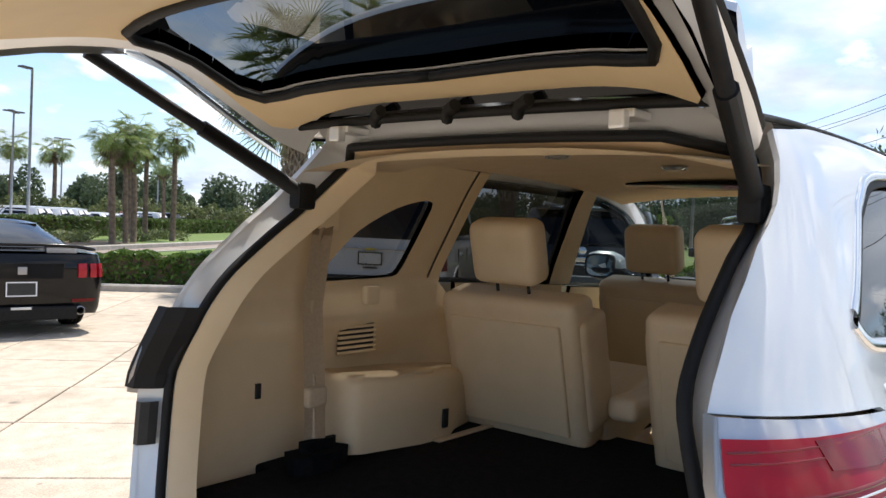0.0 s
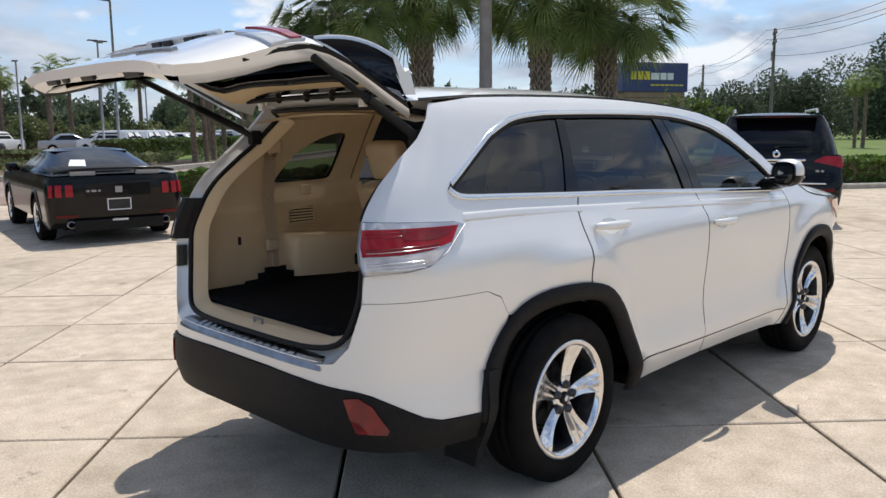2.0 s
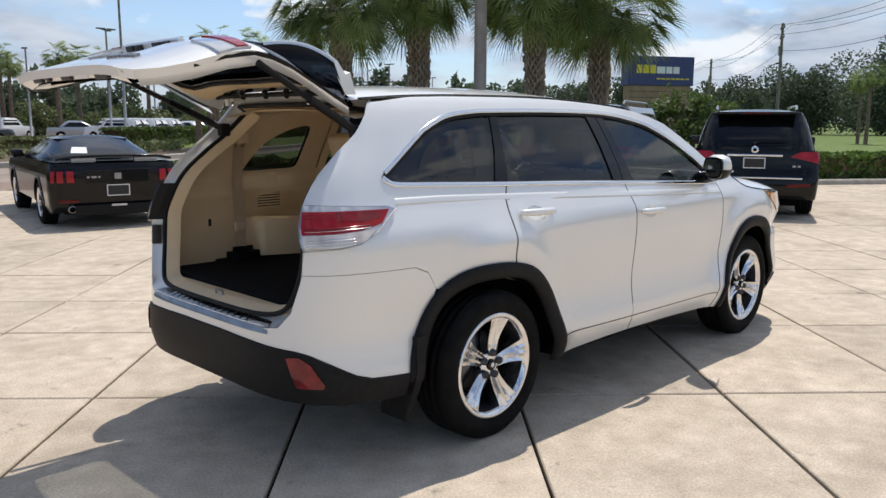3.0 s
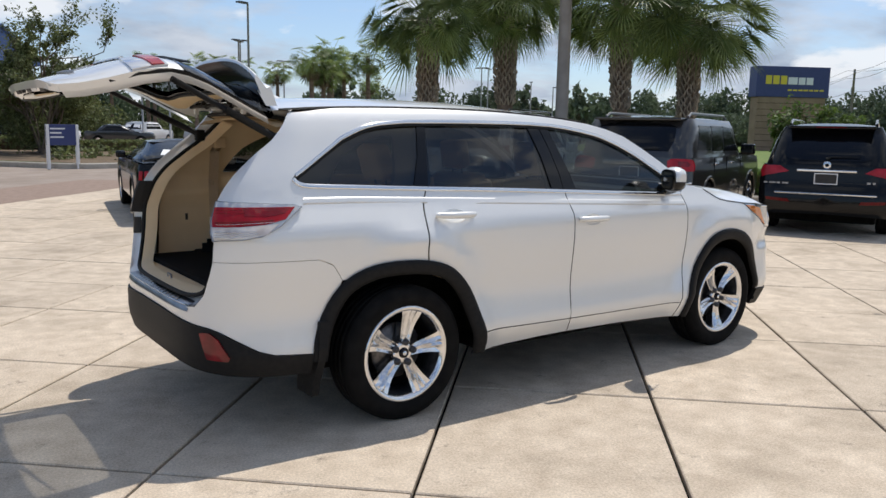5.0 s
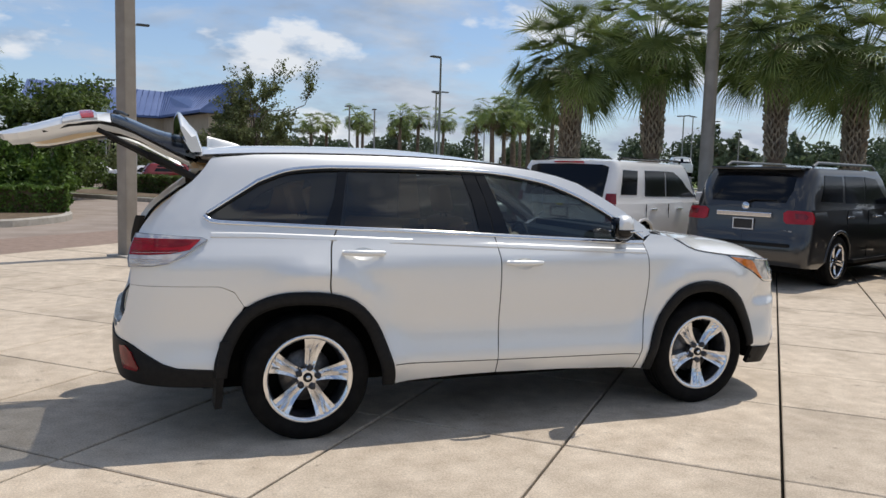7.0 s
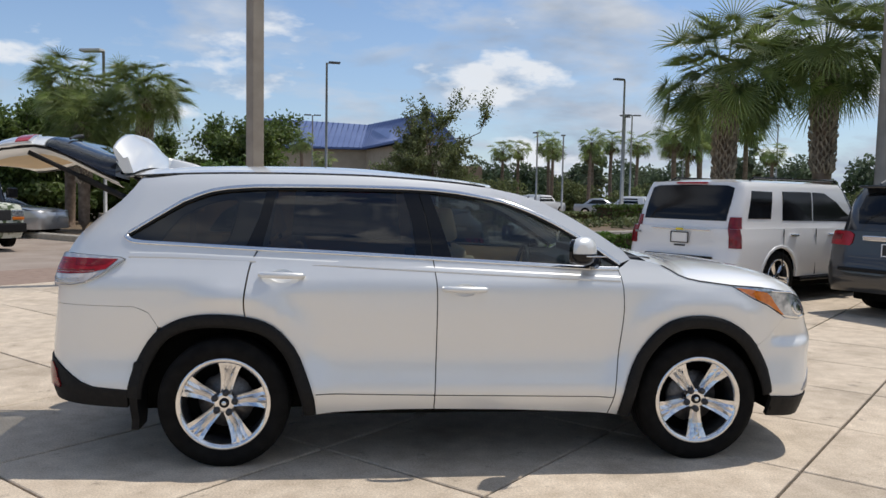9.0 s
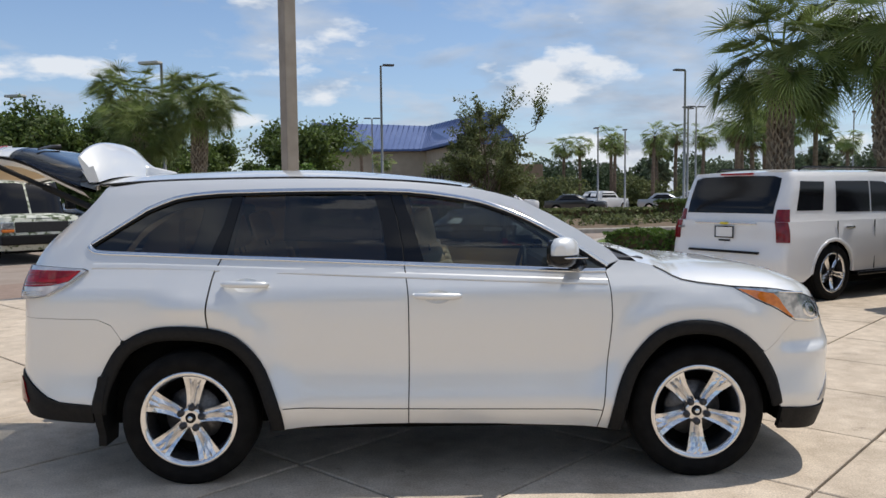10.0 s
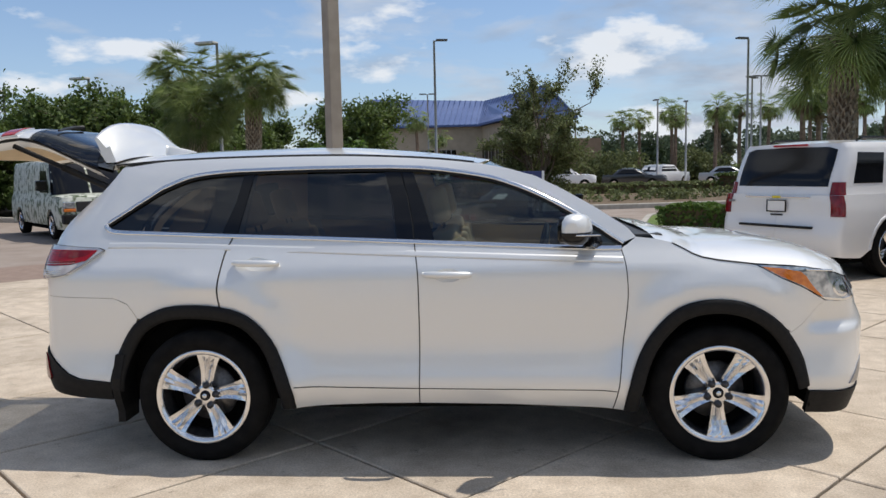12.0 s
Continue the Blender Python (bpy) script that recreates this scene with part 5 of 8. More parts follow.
part("bumper_top", b, M_PEARL, car)

# ---- cabin ----
fl = box_bm(-.93, .44, -.66, .66, .70, .765, .012)
part("cargo_floor", fl, M_MAT, car, "black carpeted load floor")
for sy in (-1, 1):
    for x0, x1 in ((-.62, -.42), (.32, .44)):
        part("floor_wing", box_bm(x0, x1, sy * .71 - .07, sy * .71 + .07, .70, .763, .01), M_MAT, car)
sill_b = box_bm(-1.0, -.90, -.56, .56, .672, .735, .012)
part("load_sill", sill_b, M_BEIGE, car)
part("floor_riser", box_bm(.435, .455, -.655, .655, .40, .73, .004), M_BEIGE, car)
part("sill_latch", tube_bm([(-1.0, -.03, .725), (-1.0, -.03, .75), (-1.0, .03, .75), (-1.0, .03, .725)], .006, 6), M_DARKCHROME, car)
part("floor_strap", box_bm(-.08, .36, .50, .53, .766, .772, .002), M_BELT, car)
for sy in (-1, 1):
    def lining(s, z, off=0.0):
        q = skin(s, z)
        inset_y = .042 + .093 * max(0, min(1, (1.255 - z) / .1))
        return Vector((max(q.x, -.90) if s < XR else q.x, q.y + inset_y + off, z))
    hole = smooth_line([(-.425, 1.262), (-.39, 1.32), (-.335, 1.384), (-.262, 1.438), (-.16, 1.488), (-.06, 1.515), (.0, 1.518), (.02, 1.50), (.008, 1.42), (-.008, 1.34), (-.026, 1.285), (-.06, 1.266), (-.2, 1.262), (-.40, 1.258)], 2)
    out = [(-.86, .72), (-.42, .72), (-.40, .83), (.30, .83), (.32, .72), (.60, .72), (.60, .95), (.30, 1.10), (.20, 1.24), (.225, 1.42), (.255, 1.63), (-.2, 1.63), (-.55, 1.61), (-.66, 1.55), (-.74, 1.47), (-.80, 1.36), (-.84, 1.25), (-.86, 1.1)]
    lp = panel("side_lining", out, M_BEIGE, car, sy > 0, surf=lining, thick=-.02, hole=hole, label="beige plastic load-bay lining")
    # wheel-house bulge with a cup tray on top
    bb = bmesh.new()
    rows = []
    for z, d in ((.76, .0), (.90, .0), (.955, .006), (.972, .02), (.975, .05)):
        ring = []
        for x, y in ((-.43, .82), (-.41, .565), (-.38, .545), (-.05, .530), (.02, .54), (.10, .58), (.30, .63), (.33, .82)):
            ring.append(bb.verts.new((x + (d if x < -.3 else -d * .5), sy * (y + d if y < .66 else y), z + (.02 if x < -.3 else 0) - .04 * max(0, x - .05) / .28)))
        rows.append(ring)
    for r0, r1 in zip(rows, rows[1:]):
        for j in range(7):
            bb.faces.new([r0[j], r0[j + 1], r1[j + 1], r1[j]]).smooth = True
    bb.faces.new(rows[-1])
    bulge = part("wheel_house", bb, M_BEIGE, car)
    part("cup_tray", box_bm(-.30, -.05, sy * .60 - .04, sy * .60 + .04, .972, .985, .006), M_BEIGE, bulge)
    part("release_slot", box_bm(-.035, -.01, sy * .527 - .004, sy * .527 + .004, .80, .86, .002), M_DARKPART, bulge)
    # vent of slats, hooks, seat belt
    q = lining(-.25, 1.08)
    vent = part("air_vent", box_bm(-.32, -.17, sy * (-q.y - .016) - .005, sy * (-q.y - .016) + .005, 1.035, 1.125, .002), M_DARKPART, car)
    for k in range(6):
        part("vent_slat", box_bm(-.325, -.165, sy * (-q.y - .022) - .005, sy * (-q.y - .022) + .005, 1.036 + .0155 * k, 1.044 + .0155 * k, .001), M_BEIGE, vent)
    part("bag_hook", box_bm(-.30, -.24, sy * .64 - .012, sy * .64 + .012, 1.195, 1.25, .008), M_BEIGE, car)
    part("side_latch", box_bm(-.70, -.685, sy * .625 - .004, sy * .625 + .004, .97, 1.01, .001), M_DARKPART, car)
    belt = part("seat_belt", tube_bm([(-.45, sy * .66, 1.45), (-.505, sy * .615, 1.40), (-.512, sy * .635, 1.2), (-.52, sy * .605, 1.0), (-.53, sy * .58, .77)], .008, 6), M_BELT, car, "beige seat belt")
    wb = bmesh.new()
    prev = None
    for x, y, z in ((-.46, .655, 1.44), (-.506, .61, 1.40), (-.513, .63, 1.2), (-.521, .60, 1.0), (-.531, .574, .77)):
        cur = [wb.verts.new((x - .026, sy * (y + .012), z)), wb.verts.new((x + .026, sy * (y - .014), z))]
        if prev:
            wb.faces.new([prev[0], prev[1], cur[1], cur[0]])
        prev = cur
    bmesh.ops.solidify(wb, geom=list(wb.faces), thickness=.003)
    part("webbing", wb, M_BELT, belt)
    part("buckle", box_bm(-.556, -.490, sy * .592 - .014, sy * .592 + .014, .93, .985, .008), M_BELT, belt)
    part("belt_anchor", box_bm(-.50, -.42, sy * .645 - .02, sy * .645 + .02, 1.41, 1.49, .012), M_BEIGE, belt)
    part("floor_side_flap", prism_bm([(-.62, sy * .56), (-.58, sy * .53), (-.47, sy * .53), (-.42, sy * .56), (-.44, sy * .61), (-.60, sy * .62)], .76, .845, .03), M_MAT, car)
    # inner pillars and door linings
    for s0, s1, s2, s3 in ((.13, .19, .255, .19), (1.05, 1.24, 1.12, .99)):
        def pil(s, z, off=0.0):
            q = skin(s, z)
            return Vector((q.x, q.y + .05 + off, z))
        panel("pillar_trim", [(s0, 1.20), (s1, 1.20), (s2, 1.63), (s3, 1.63)], M_BEIGE, car, sy > 0, surf=pil, thick=-.02)

    def dl(s, z, off=0.0):
        q = skin(s, z)
        return Vector((q.x, q.y + .10 + off - .03 * max(0, z - 1.1) / .1, z))
    panel("rear_door_lining", [(.56, .40), (1.13, .40), (1.14, 1.20), (.30, 1.235), (.36, 1.0), (.55, .80)], M_BEIGE, car, sy > 0, surf=dl, thick=-.02)
    panel("front_door_lining", [(1.22, .40), (2.15, .40), (2.15, 1.15), (1.22, 1.19)], M_BEIGE, car, sy > 0, surf=dl, thick=-.02)


def headliner_pt(a, b):
    s = -.62 + a * 2.05
    e = skin(s if s > XR else XR + (s - XR) * 1.1, ROOF_EDGE(s))
    q = 2 * b - 1
    return (s, (-e.y - .01) * q, ROOF_EDGE(s) - .045 - .035 * (1 - a) * (a < .2) + .045 * (1 - abs(q) ** 2.4))


hl = surface_grid("headliner", headliner_pt, 22, 16, M_HEADLINER, car, "beige headliner")
part("sunroof_opening", box_bm(.95, 1.40, -.42, .42, 1.640, 1.655, .004), M_BLACKGLOSS, car)
for x, y in ((.12, .25), (.55, .05), (.12, -.25)):
    part("dome_lamp", lathe_bm([(0, -.012), (.035, -.010), (.045, 0)], 16, "z"), M_HEADLENS, car).location = (x, y, 1.672)
part("cabin_floor", box_bm(.56, 2.30, -.72, .72, .39, .42, .01), M_BEIGE, car)
part("dashboard", box_bm(2.0, 2.33, -.74, .74, .85, 1.17, .06, 3), M_DARKPART, car)


def cushion(x0, x1, y0, y1, z0, z1, r=.05):
    return box_bm(x0, x1, y0, y1, z0, z1, r, 4)


def seat(x, y, w, tilt, base_z, h, label):
    """A car seat: cushion, back, wings and head rest, under the car."""
    back = cushion(-.075, .075, -w / 2, w / 2, 0, h, .045)
    ob = part("seat_back", back, M_BEIGESEAT, car, label, True)
    ob.matrix_basis = pose(x, y, base_z, 0, tilt, 0)
    ob.data.update()
    part("head_rest", cushion(-.055, .055, -.125, .125, h + .035, h + .245, .045), M_BEIGESEAT, ob, smooth=True)
    part("back_panel", cushion(-.088, -.07, -w / 2 + .05, w / 2 - .05, .06, h - .07, .008), M_BEIGE, ob)
    for yy in (-.06, .06):
        part("head_rest_post", tube_bm([(0, yy, h - .02), (0, yy, h + .06)], .006, 6), M_DARKPART, ob)
    part("seat_cushion", cushion(.05, .55, -w / 2, w / 2, -.12, .06, .05), M_BEIGESEAT, ob, smooth=True)
    for sy2 in (-1, 1):
        part("side_bolster", cushion(-.05, .12, sy2 * (w / 2 - .03) - .045, sy2 * (w / 2 - .03) + .045, .06, h - .06, .04), M_BEIGESEAT, ob, smooth=True)
    return ob


seat(.295, .41, .52, -16, .755, .50, "beige leather second-row seat")
seat(.295, -.335, .54, -16, .755, .50, "beige leather second-row seat")
seat(1.42, .42, .50, -12, .66, .60, "beige leather front seat")
seat(1.42, -.42, .50, -12, .66, .60, "beige leather front seat")
part("fold_armrest", cushion(.30, .66, .03, .135, .845, .925, .035), M_BEIGESEAT, car, smooth=True)
part("centre_console", cushion(1.35, 2.05, -.14, .14, .42, .86, .04), M_BEIGE, car, smooth=True)
sw = bmesh.new()
ring = [(1.93 + .10 * math.sin(a) * .3, .40 + .185 * math.cos(a), 1.02 + .175 * math.sin(a)) for a in np.linspace(0, 2 * math.pi, 28)]
part("steering_wheel", tube_bm(ring, .015, 8, cap=False), M_DARKPART, car)

# ---- parked vehicles: the same way of building, with fewer parts ----
def make_skin(width, rear_x, front_x, xr, xf, kr=1.3, kf=1.3, n=4.0):
    """A flank for a vehicle: half width by height, and the place of its tail and nose by height."""
    t = np.linspace(0, np.pi / 2, 200)
    eu, ev = np.sin(t) ** (2 / n), np.cos(t) ** (2 / n)
    el = np.concatenate([[0], np.cumsum(np.hypot(np.diff(eu), np.diff(ev)))])
    el /= el[-1]

    def f(s, z, off=0.0):
        flip = 1
        if s < xr - kr:
            s, flip = 2 * (xr - kr) - s, -1
        if xr <= s <= xf:
            return Vector((s, -(width(z) + off), z))
        if s < xr:
            k = min((xr - s) / kr, 1)
            u, v = np.interp(k, el, eu), np.interp(k, el, ev)
            return Vector((xr - (xr - rear_x(z) + off) * u, -flip * (width(z) + off) * v, z))
        k = min((s - xf) / kf, 1)
        u, v = np.interp(k, el, eu), np.interp(k, el, ev)
        return Vector((xf + (front_x(z) - xf + off) * u, -(width(z) + off) * v, z))
    return f


def arch_points(cx, r, z0, cz):
    """The rim of a wheel arch from front to back, seen from the right, at the height z0 at both ends."""
    out = []
    for a in np.linspace(0, math.pi, 11):
        out.append((cx + r * math.cos(a), max(z0, cz + r * math.sin(a))))
    return out


def vehicle(name, label, at, heading, paint, L, W, H, belt, hood, r, axles, low_rear, up_rear, up_front, windows, rear_glass, step=.11, tyre=None, roof_in=.20,
            sill=.30, cladding=None, lower_front=None, wheel_full=True, glass=None, scale=1.0, group="", tail=6.0):
    """A parked vehicle: lower body with arches, glasshouse, roof, bonnet, wheels."""
    glass = glass or M_BLACKGLOSS
    car_e = thing(name, label, "car" if name != "van" else "van", (*at, 0), heading, group)
    car_e.scale = (scale,) * 3
    wz = pchip([.2, sill + .1, .7, belt - .15, belt], [W / 2 - .06, W / 2 - .02, W / 2, W / 2 - .01, W / 2 - .05])
    lo = make_skin(wz, pchip(*low_rear), pchip([.2, .5, .8, hood, hood + .2], [L - .10, L, L - .01, L - .08, L - .2]), .35, L - .75, n=tail)
    uw = pchip([belt - .02, belt + .02, H - .12, H - .03], [W / 2 - .05, W / 2 - .06, W / 2 - roof_in, W / 2 - roof_in - .06])
    up = make_skin(uw, pchip(*up_rear), pchip(*up_front), max(up_rear[1]) + .25, min(up_front[1]) - .25, n=tail - 1)
    SR, SF, UR, UF = .35 - 1.3, L - .75 + 1.3, max(up_rear[1]) + .25 - 1.3, min(up_front[1]) - .25 + 1.3
    nose = belt if hood >= belt else hood
    x_wind = max(up_front[1])
    for mir in (False, True):
        top = [(SR + .001, belt), (x_wind, belt), (x_wind + .10, min(belt, hood + .03)), (SF - .001, nose if hood < belt else belt)]
        bottom = [(SF - .001, sill - .02)] + [(L - .6, sill - .02)] + arch_points(axles[1], r + .06, sill, r) + arch_points(axles[0], r + .06, sill, r) + [(.5, sill), (SR + .001, sill + .05)]
        panel("body_side", top + bottom, paint, car_e, mir, surf=lo, step=step, thick=.04)
        for ax in axles:
            strip("wheel_arch_trim", arch_points(ax, r + .062, sill, r)[::-1], -.012, .035, cladding or paint, car_e, mir, surf=lo, raise_=.012)
        panel("glasshouse", [(UR + .001, belt), (UF - .001, belt), (UF - .001, H - .05), (UR + .001, H - .05)], paint, car_e, mir, surf=up, step=step, thick=.02)
        for wn_ in windows:
            panel("side_window", wn_, glass, car_e, mir, surf=up, off=.006, step=step, thick=.01)
        panel("windscreen", [(UF - .85, belt + .04), (UF - .02, belt + .04), (UF - .02, H - .10), (UF - .82, H - .10)], glass, car_e, mir, surf=up, off=.006, step=step, thick=.01)
        # lower closing skirt
    rg = [(s, z) for s, z in rear_glass] + [(2 * UR - s, z) for s, z in rear_glass[::-1]]
    panel("rear_window", rg, glass, car_e, surf=up, off=.006, step=step, thick=.01)

    def roof_fn(a, b):
        q = 2 * b - 1
        xs0, xs1 = up(UR, H - .05).x, up(UF, H - .05).x
        x = xs0 + (xs1 - xs0) * a
        ends = (1 - abs(2 * a - 1) ** 6)
        w = uw(H - .05) * (1 - .10 * (1 - ends) * 1.0) + .002
        return (x, w * q, H - .05 + .05 * (1 - abs(q) ** 3) * min(1, 6 * a, 6 * (1 - a)))
    surface_grid("roof", roof_fn, 12, 12, paint, car_e)

    def hood_fn(a, b):
        q = 2 * b - 1
        x = x_wind - .12 + (L - .06 - x_wind + .12) * a
        w = (W / 2 - .06) * (1 - .16 * a ** 6)
        z = belt + (hood - belt) * a + .02
        return (x - .12 * a ** 4 * abs(q) ** 3, w * q, z + .05 * (1 - abs(q) ** 4) - .08 * a ** 8)
    surface_grid("bonnet", hood_fn, 12, 12, paint, car_e)
    if min(up_rear[1]) > .5:
        def deck_fn(a, b):
            q = 2 * b - 1
            x = .06 + (max(up_rear[1]) + .1 - .06) * a
            return (x + .10 * abs(q) ** 4 * (1 - a), (W / 2 - .06) * q * (1 - .08 * (1 - a) ** 4), belt + .012 + .02 * (1 - abs(q) ** 3))
        surface_grid("boot_lid", deck_fn, 10, 12, paint, car_e)
    part("underbody", box_bm(.35, L - .35, -W / 2 + .25, W / 2 - .25, .20, .55, .03), M_UNDER, car_e)
    for ax in axles:
        for sy in (-1, 1):
            part("wheel_well", box_bm(ax - r - .05, ax + r + .05, sy * (W / 2 - .36) - .10, sy * (W / 2 - .36) + .10, sill, r * 2 + .05, .02), M_UNDER, car_e)
            part("arch_liner", box_bm(ax - r - .05, ax + r + .05, sy * (W / 2 - .20) - .15, sy * (W / 2 - .20) + .15, r * 2 + .06, r * 2 + .10, .01), M_UNDER, car_e)
            if wheel_full:
                wheel(car_e, (ax, sy * (W / 2 - .125), r), sy, 30 * ax, tyre_r=r, rim_r=r - .115, simple=True)
            else:
                ty = part("wheel", lathe_bm([(r * .62, -.09), (r * .9, -.10), (r, -.07), (r, .07), (r * .9, .1)], 20), M_TYRE, car_e)
                ty.matrix_basis = Matrix.Translation((ax, sy * (W / 2 - .10), r)) @ Matrix.Diagonal((1, -sy, 1, 1))
                part("rim", lathe_bm([(0, -.06), (r * .3, -.07), (r * .62, -.085)], 20), M_ALLOY, ty)
    return car_e, lo, up, SR, UR


def bars(parent, x, y0, z, sizes, mat, h=.03, name="badge_bar"):
    """Lettering too small to read, as plain bars on a tail."""
    y = y0
    for w in sizes:
        part(name, box_bm(x - .006, x + .004, y, y + w, z, z + h), mat, parent)
        y -= w * 1.35


def plate(parent, x, z, y=0.0, rim=None, face=None):
    fr = bmesh.new()
    for y0, y1, z0, z1 in ((-.165, .165, -.085, -.072), (-.165, .165, .072, .085), (-.165, -.152, -.072, .072), (.152, .165, -.072, .072)):
        box_bm(x - .016, x - .002, y + y0, y + y1, z + z0, z + z1, bm=fr)
    p = part("number_plate", fr, rim or M_SIGNWHITE, parent)
    part("plate_face", box_bm(x - .008, x, y - .15, y + .15, z - .07, z + .07), face or M_DARKPART, p)


# white full-size SUV
tah, lo, up, SR, UR = vehicle("suv", "white full-size SUV parked nose to the hedge", (5.56, 6.24), 29, M_WHITE, 5.18, 2.04, 1.88, 1.14, 1.12, .40, (1.12, 4.07),
    ([.2, .45, .6, .85, 1.14, 1.2], [.12, .02, 0, .05, .07, .08]), ([1.1, 1.3, 1.7, 1.85], [.08, .12, .28, .34]), ([1.1, 1.75, 1.85], [3.85, 3.10, 3.0]),
    [[(.27, 1.29), (.94, 1.285), (1.0, 1.69), (.36, 1.70)], [(1.24, 1.26), (2.05, 1.25), (2.05, 1.70), (1.27, 1.70)], [(2.09, 1.25), (3.22, 1.235), (2.80, 1.54), (2.42, 1.69), (2.09, 1.70)]],
    [(-.70, 1.25), (-.155, 1.25), (-.14, 1.5), (-.13, 1.74), (-.22, 1.775), (-.70, 1.785)], cladding=M_WHITE, roof_in=.13, tail=9.0)
for mir in (False, True):
    panel("tail_lamp", [(-.37, .86), (-.13, .86), (-.13, 1.139), (-.37, 1.139)], M_TAILRED, tah, mir, surf=lo, off=.014, thick=.03, step=.05)
    panel("lamp_upper", [(-.135, 1.139), (.07, 1.139), (.07, 1.31), (-.115, 1.31)], M_TAILRED, tah, mir, surf=up, off=.014, thick=.03, step=.05)
plate(tah, .04, .98, 0.0, M_BLACKGLOSS, M_PAPER)
part("garnish_bar", box_bm(.028, .05, -.55, .55, 1.095, 1.115, .004), M_CHROME, tah)
part("emblem", box_bm(.022, .045, -.07, .07, 1.088, 1.122, .008), M_SIGNYELLOW, tah, "gold bow-shaped emblem")
part("bumper_step", box_bm(-.03, .10, -.62, .62, .685, .718, .012), M_CLAD, tah)
part("gate_handle_recess", box_bm(.035, .05, -.10, .10, .845, .87, .005), M_DARKPART, tah)
bars(tah, .055, .78, .78, (.05, .04, .05, .05, .04), M_DARKCHROME, .03)
bars(tah, .052, .84, 1.02, (.05, .06), M_DARKCHROME, .03)
part("high_brake_lamp", box_bm(.27, .31, -.28, .28, 1.80, 1.825, .005), M_REDLENS, tah)
for sy in (-1, 1):
    part("roof_rail", tube_bm([(.7, sy * .72, 1.86), (.8, sy * .72, 1.90), (3.0, sy * .72, 1.90), (3.1, sy * .72, 1.86)], .018, 8), M_BLACKGLOSS, tah)
    part("door_mirror", box_bm(3.30, 3.48, sy * .98 if sy > 0 else -1.20, 1.20 if sy > 0 else -.98, 1.16, 1.34, .04, 3), M_WHITE, tah)
    part("running_board", box_bm(1.65, 3.5, sy * .98 - .07, sy * .98 + .07, .33, .39, .015), M_BLACKGLOSS, tah)
    for x in (1.58, 2.64):
        part("door_handle", box_bm(x - .22, x, sy * 1.015 - .02, sy * 1.015 + .02, 1.02, 1.055, .012), M_CHROME, tah)
    for x in (1.20, 2.08, 3.15):
        part("door_seam", box_bm(x - .004, x + .004, sy * 1.012 - .004, sy * 1.012 + .010, .42, 1.13), M_SEAL, tah)

# dark grey full-size SUV
seq, lo, up, SR, UR = vehicle("suv", "dark grey full-size SUV with roof rails, parked", (7.63, 4.24), 21, M_GREYPAINT, 5.2, 2.03, 1.84, 1.17, 1.12, .385, (1.15, 4.2),
    ([.2, .45, .6, .85, 1.17, 1.25], [.12, .0, 0, .06, .10, .11]), ([1.13, 1.3, 1.7, 1.84], [.11, .16, .38, .50]), ([1.1, 1.72, 1.82], [3.95, 3.15, 3.05]),
    [[(.50, 1.30), (1.33, 1.28), (1.36, 1.68), (.72, 1.69)], [(1.44, 1.27), (2.20, 1.26), (2.20, 1.69), (1.46, 1.69)], [(2.25, 1.26), (3.20, 1.25), (2.70, 1.66), (2.25, 1.69)]],
    [(-.55, 1.27), (-.10, 1.27), (-.04, 1.45), (-.03, 1.66), (-.15, 1.70), (-.55, 1.71)], roof_in=.14)
for mir in (False, True):
    panel("tail_lamp", [(-.49, .965), (-.10, .97), (.0, 1.0), (.03, 1.06), (.0, 1.12), (-.08, 1.15), (-.30, 1.162), (-.47, 1.16), (-.52, 1.12), (-.52, 1.0)], M_REDLENS, seq, mir, surf=lo, off=.012, thick=.03, step=.08)
    panel("lamp_inner", [(-.40, 1.04), (-.26, 1.04), (-.22, 1.08), (-.27, 1.12), (-.40, 1.12)], M_TAILRED, seq, mir, surf=lo, off=.018, step=.06)
plate(seq, .055, .93)
part("garnish_bar", box_bm(.035, .10, -.44, .44, 1.045, 1.115, .012), M_CHROME, seq)
part("emblem", lathe_bm([(.0, -.01), (.055, -.01), (.06, 0)], 20), M_CHROME, seq).matrix_basis = Matrix.Translation((.095, 0, 1.20)) @ Matrix.Rotation(radians(-90), 4, "Z")
bars(seq, .07, -.55, .78, (.06, .05, .05, .06), M_DARKCHROME, .03)
bars(seq, .07, -.60, .84, (.05, .06, .05), M_DARKCHROME, .025)
part("rear_bumper_pad", box_bm(-.03, .10, -.75, .75, .62, .67, .015), M_CLAD, seq)
part("rear_spoiler", box_bm(.30, .62, -.72, .72, 1.76, 1.80, .015), M_GREYPAINT, seq)
part("rear_wiper", tube_bm([(.115, .02, 1.25), (.13, -.1, 1.30), (.15, -.45, 1.30)], [.03, .012, .008], 6), M_SEAL, seq)
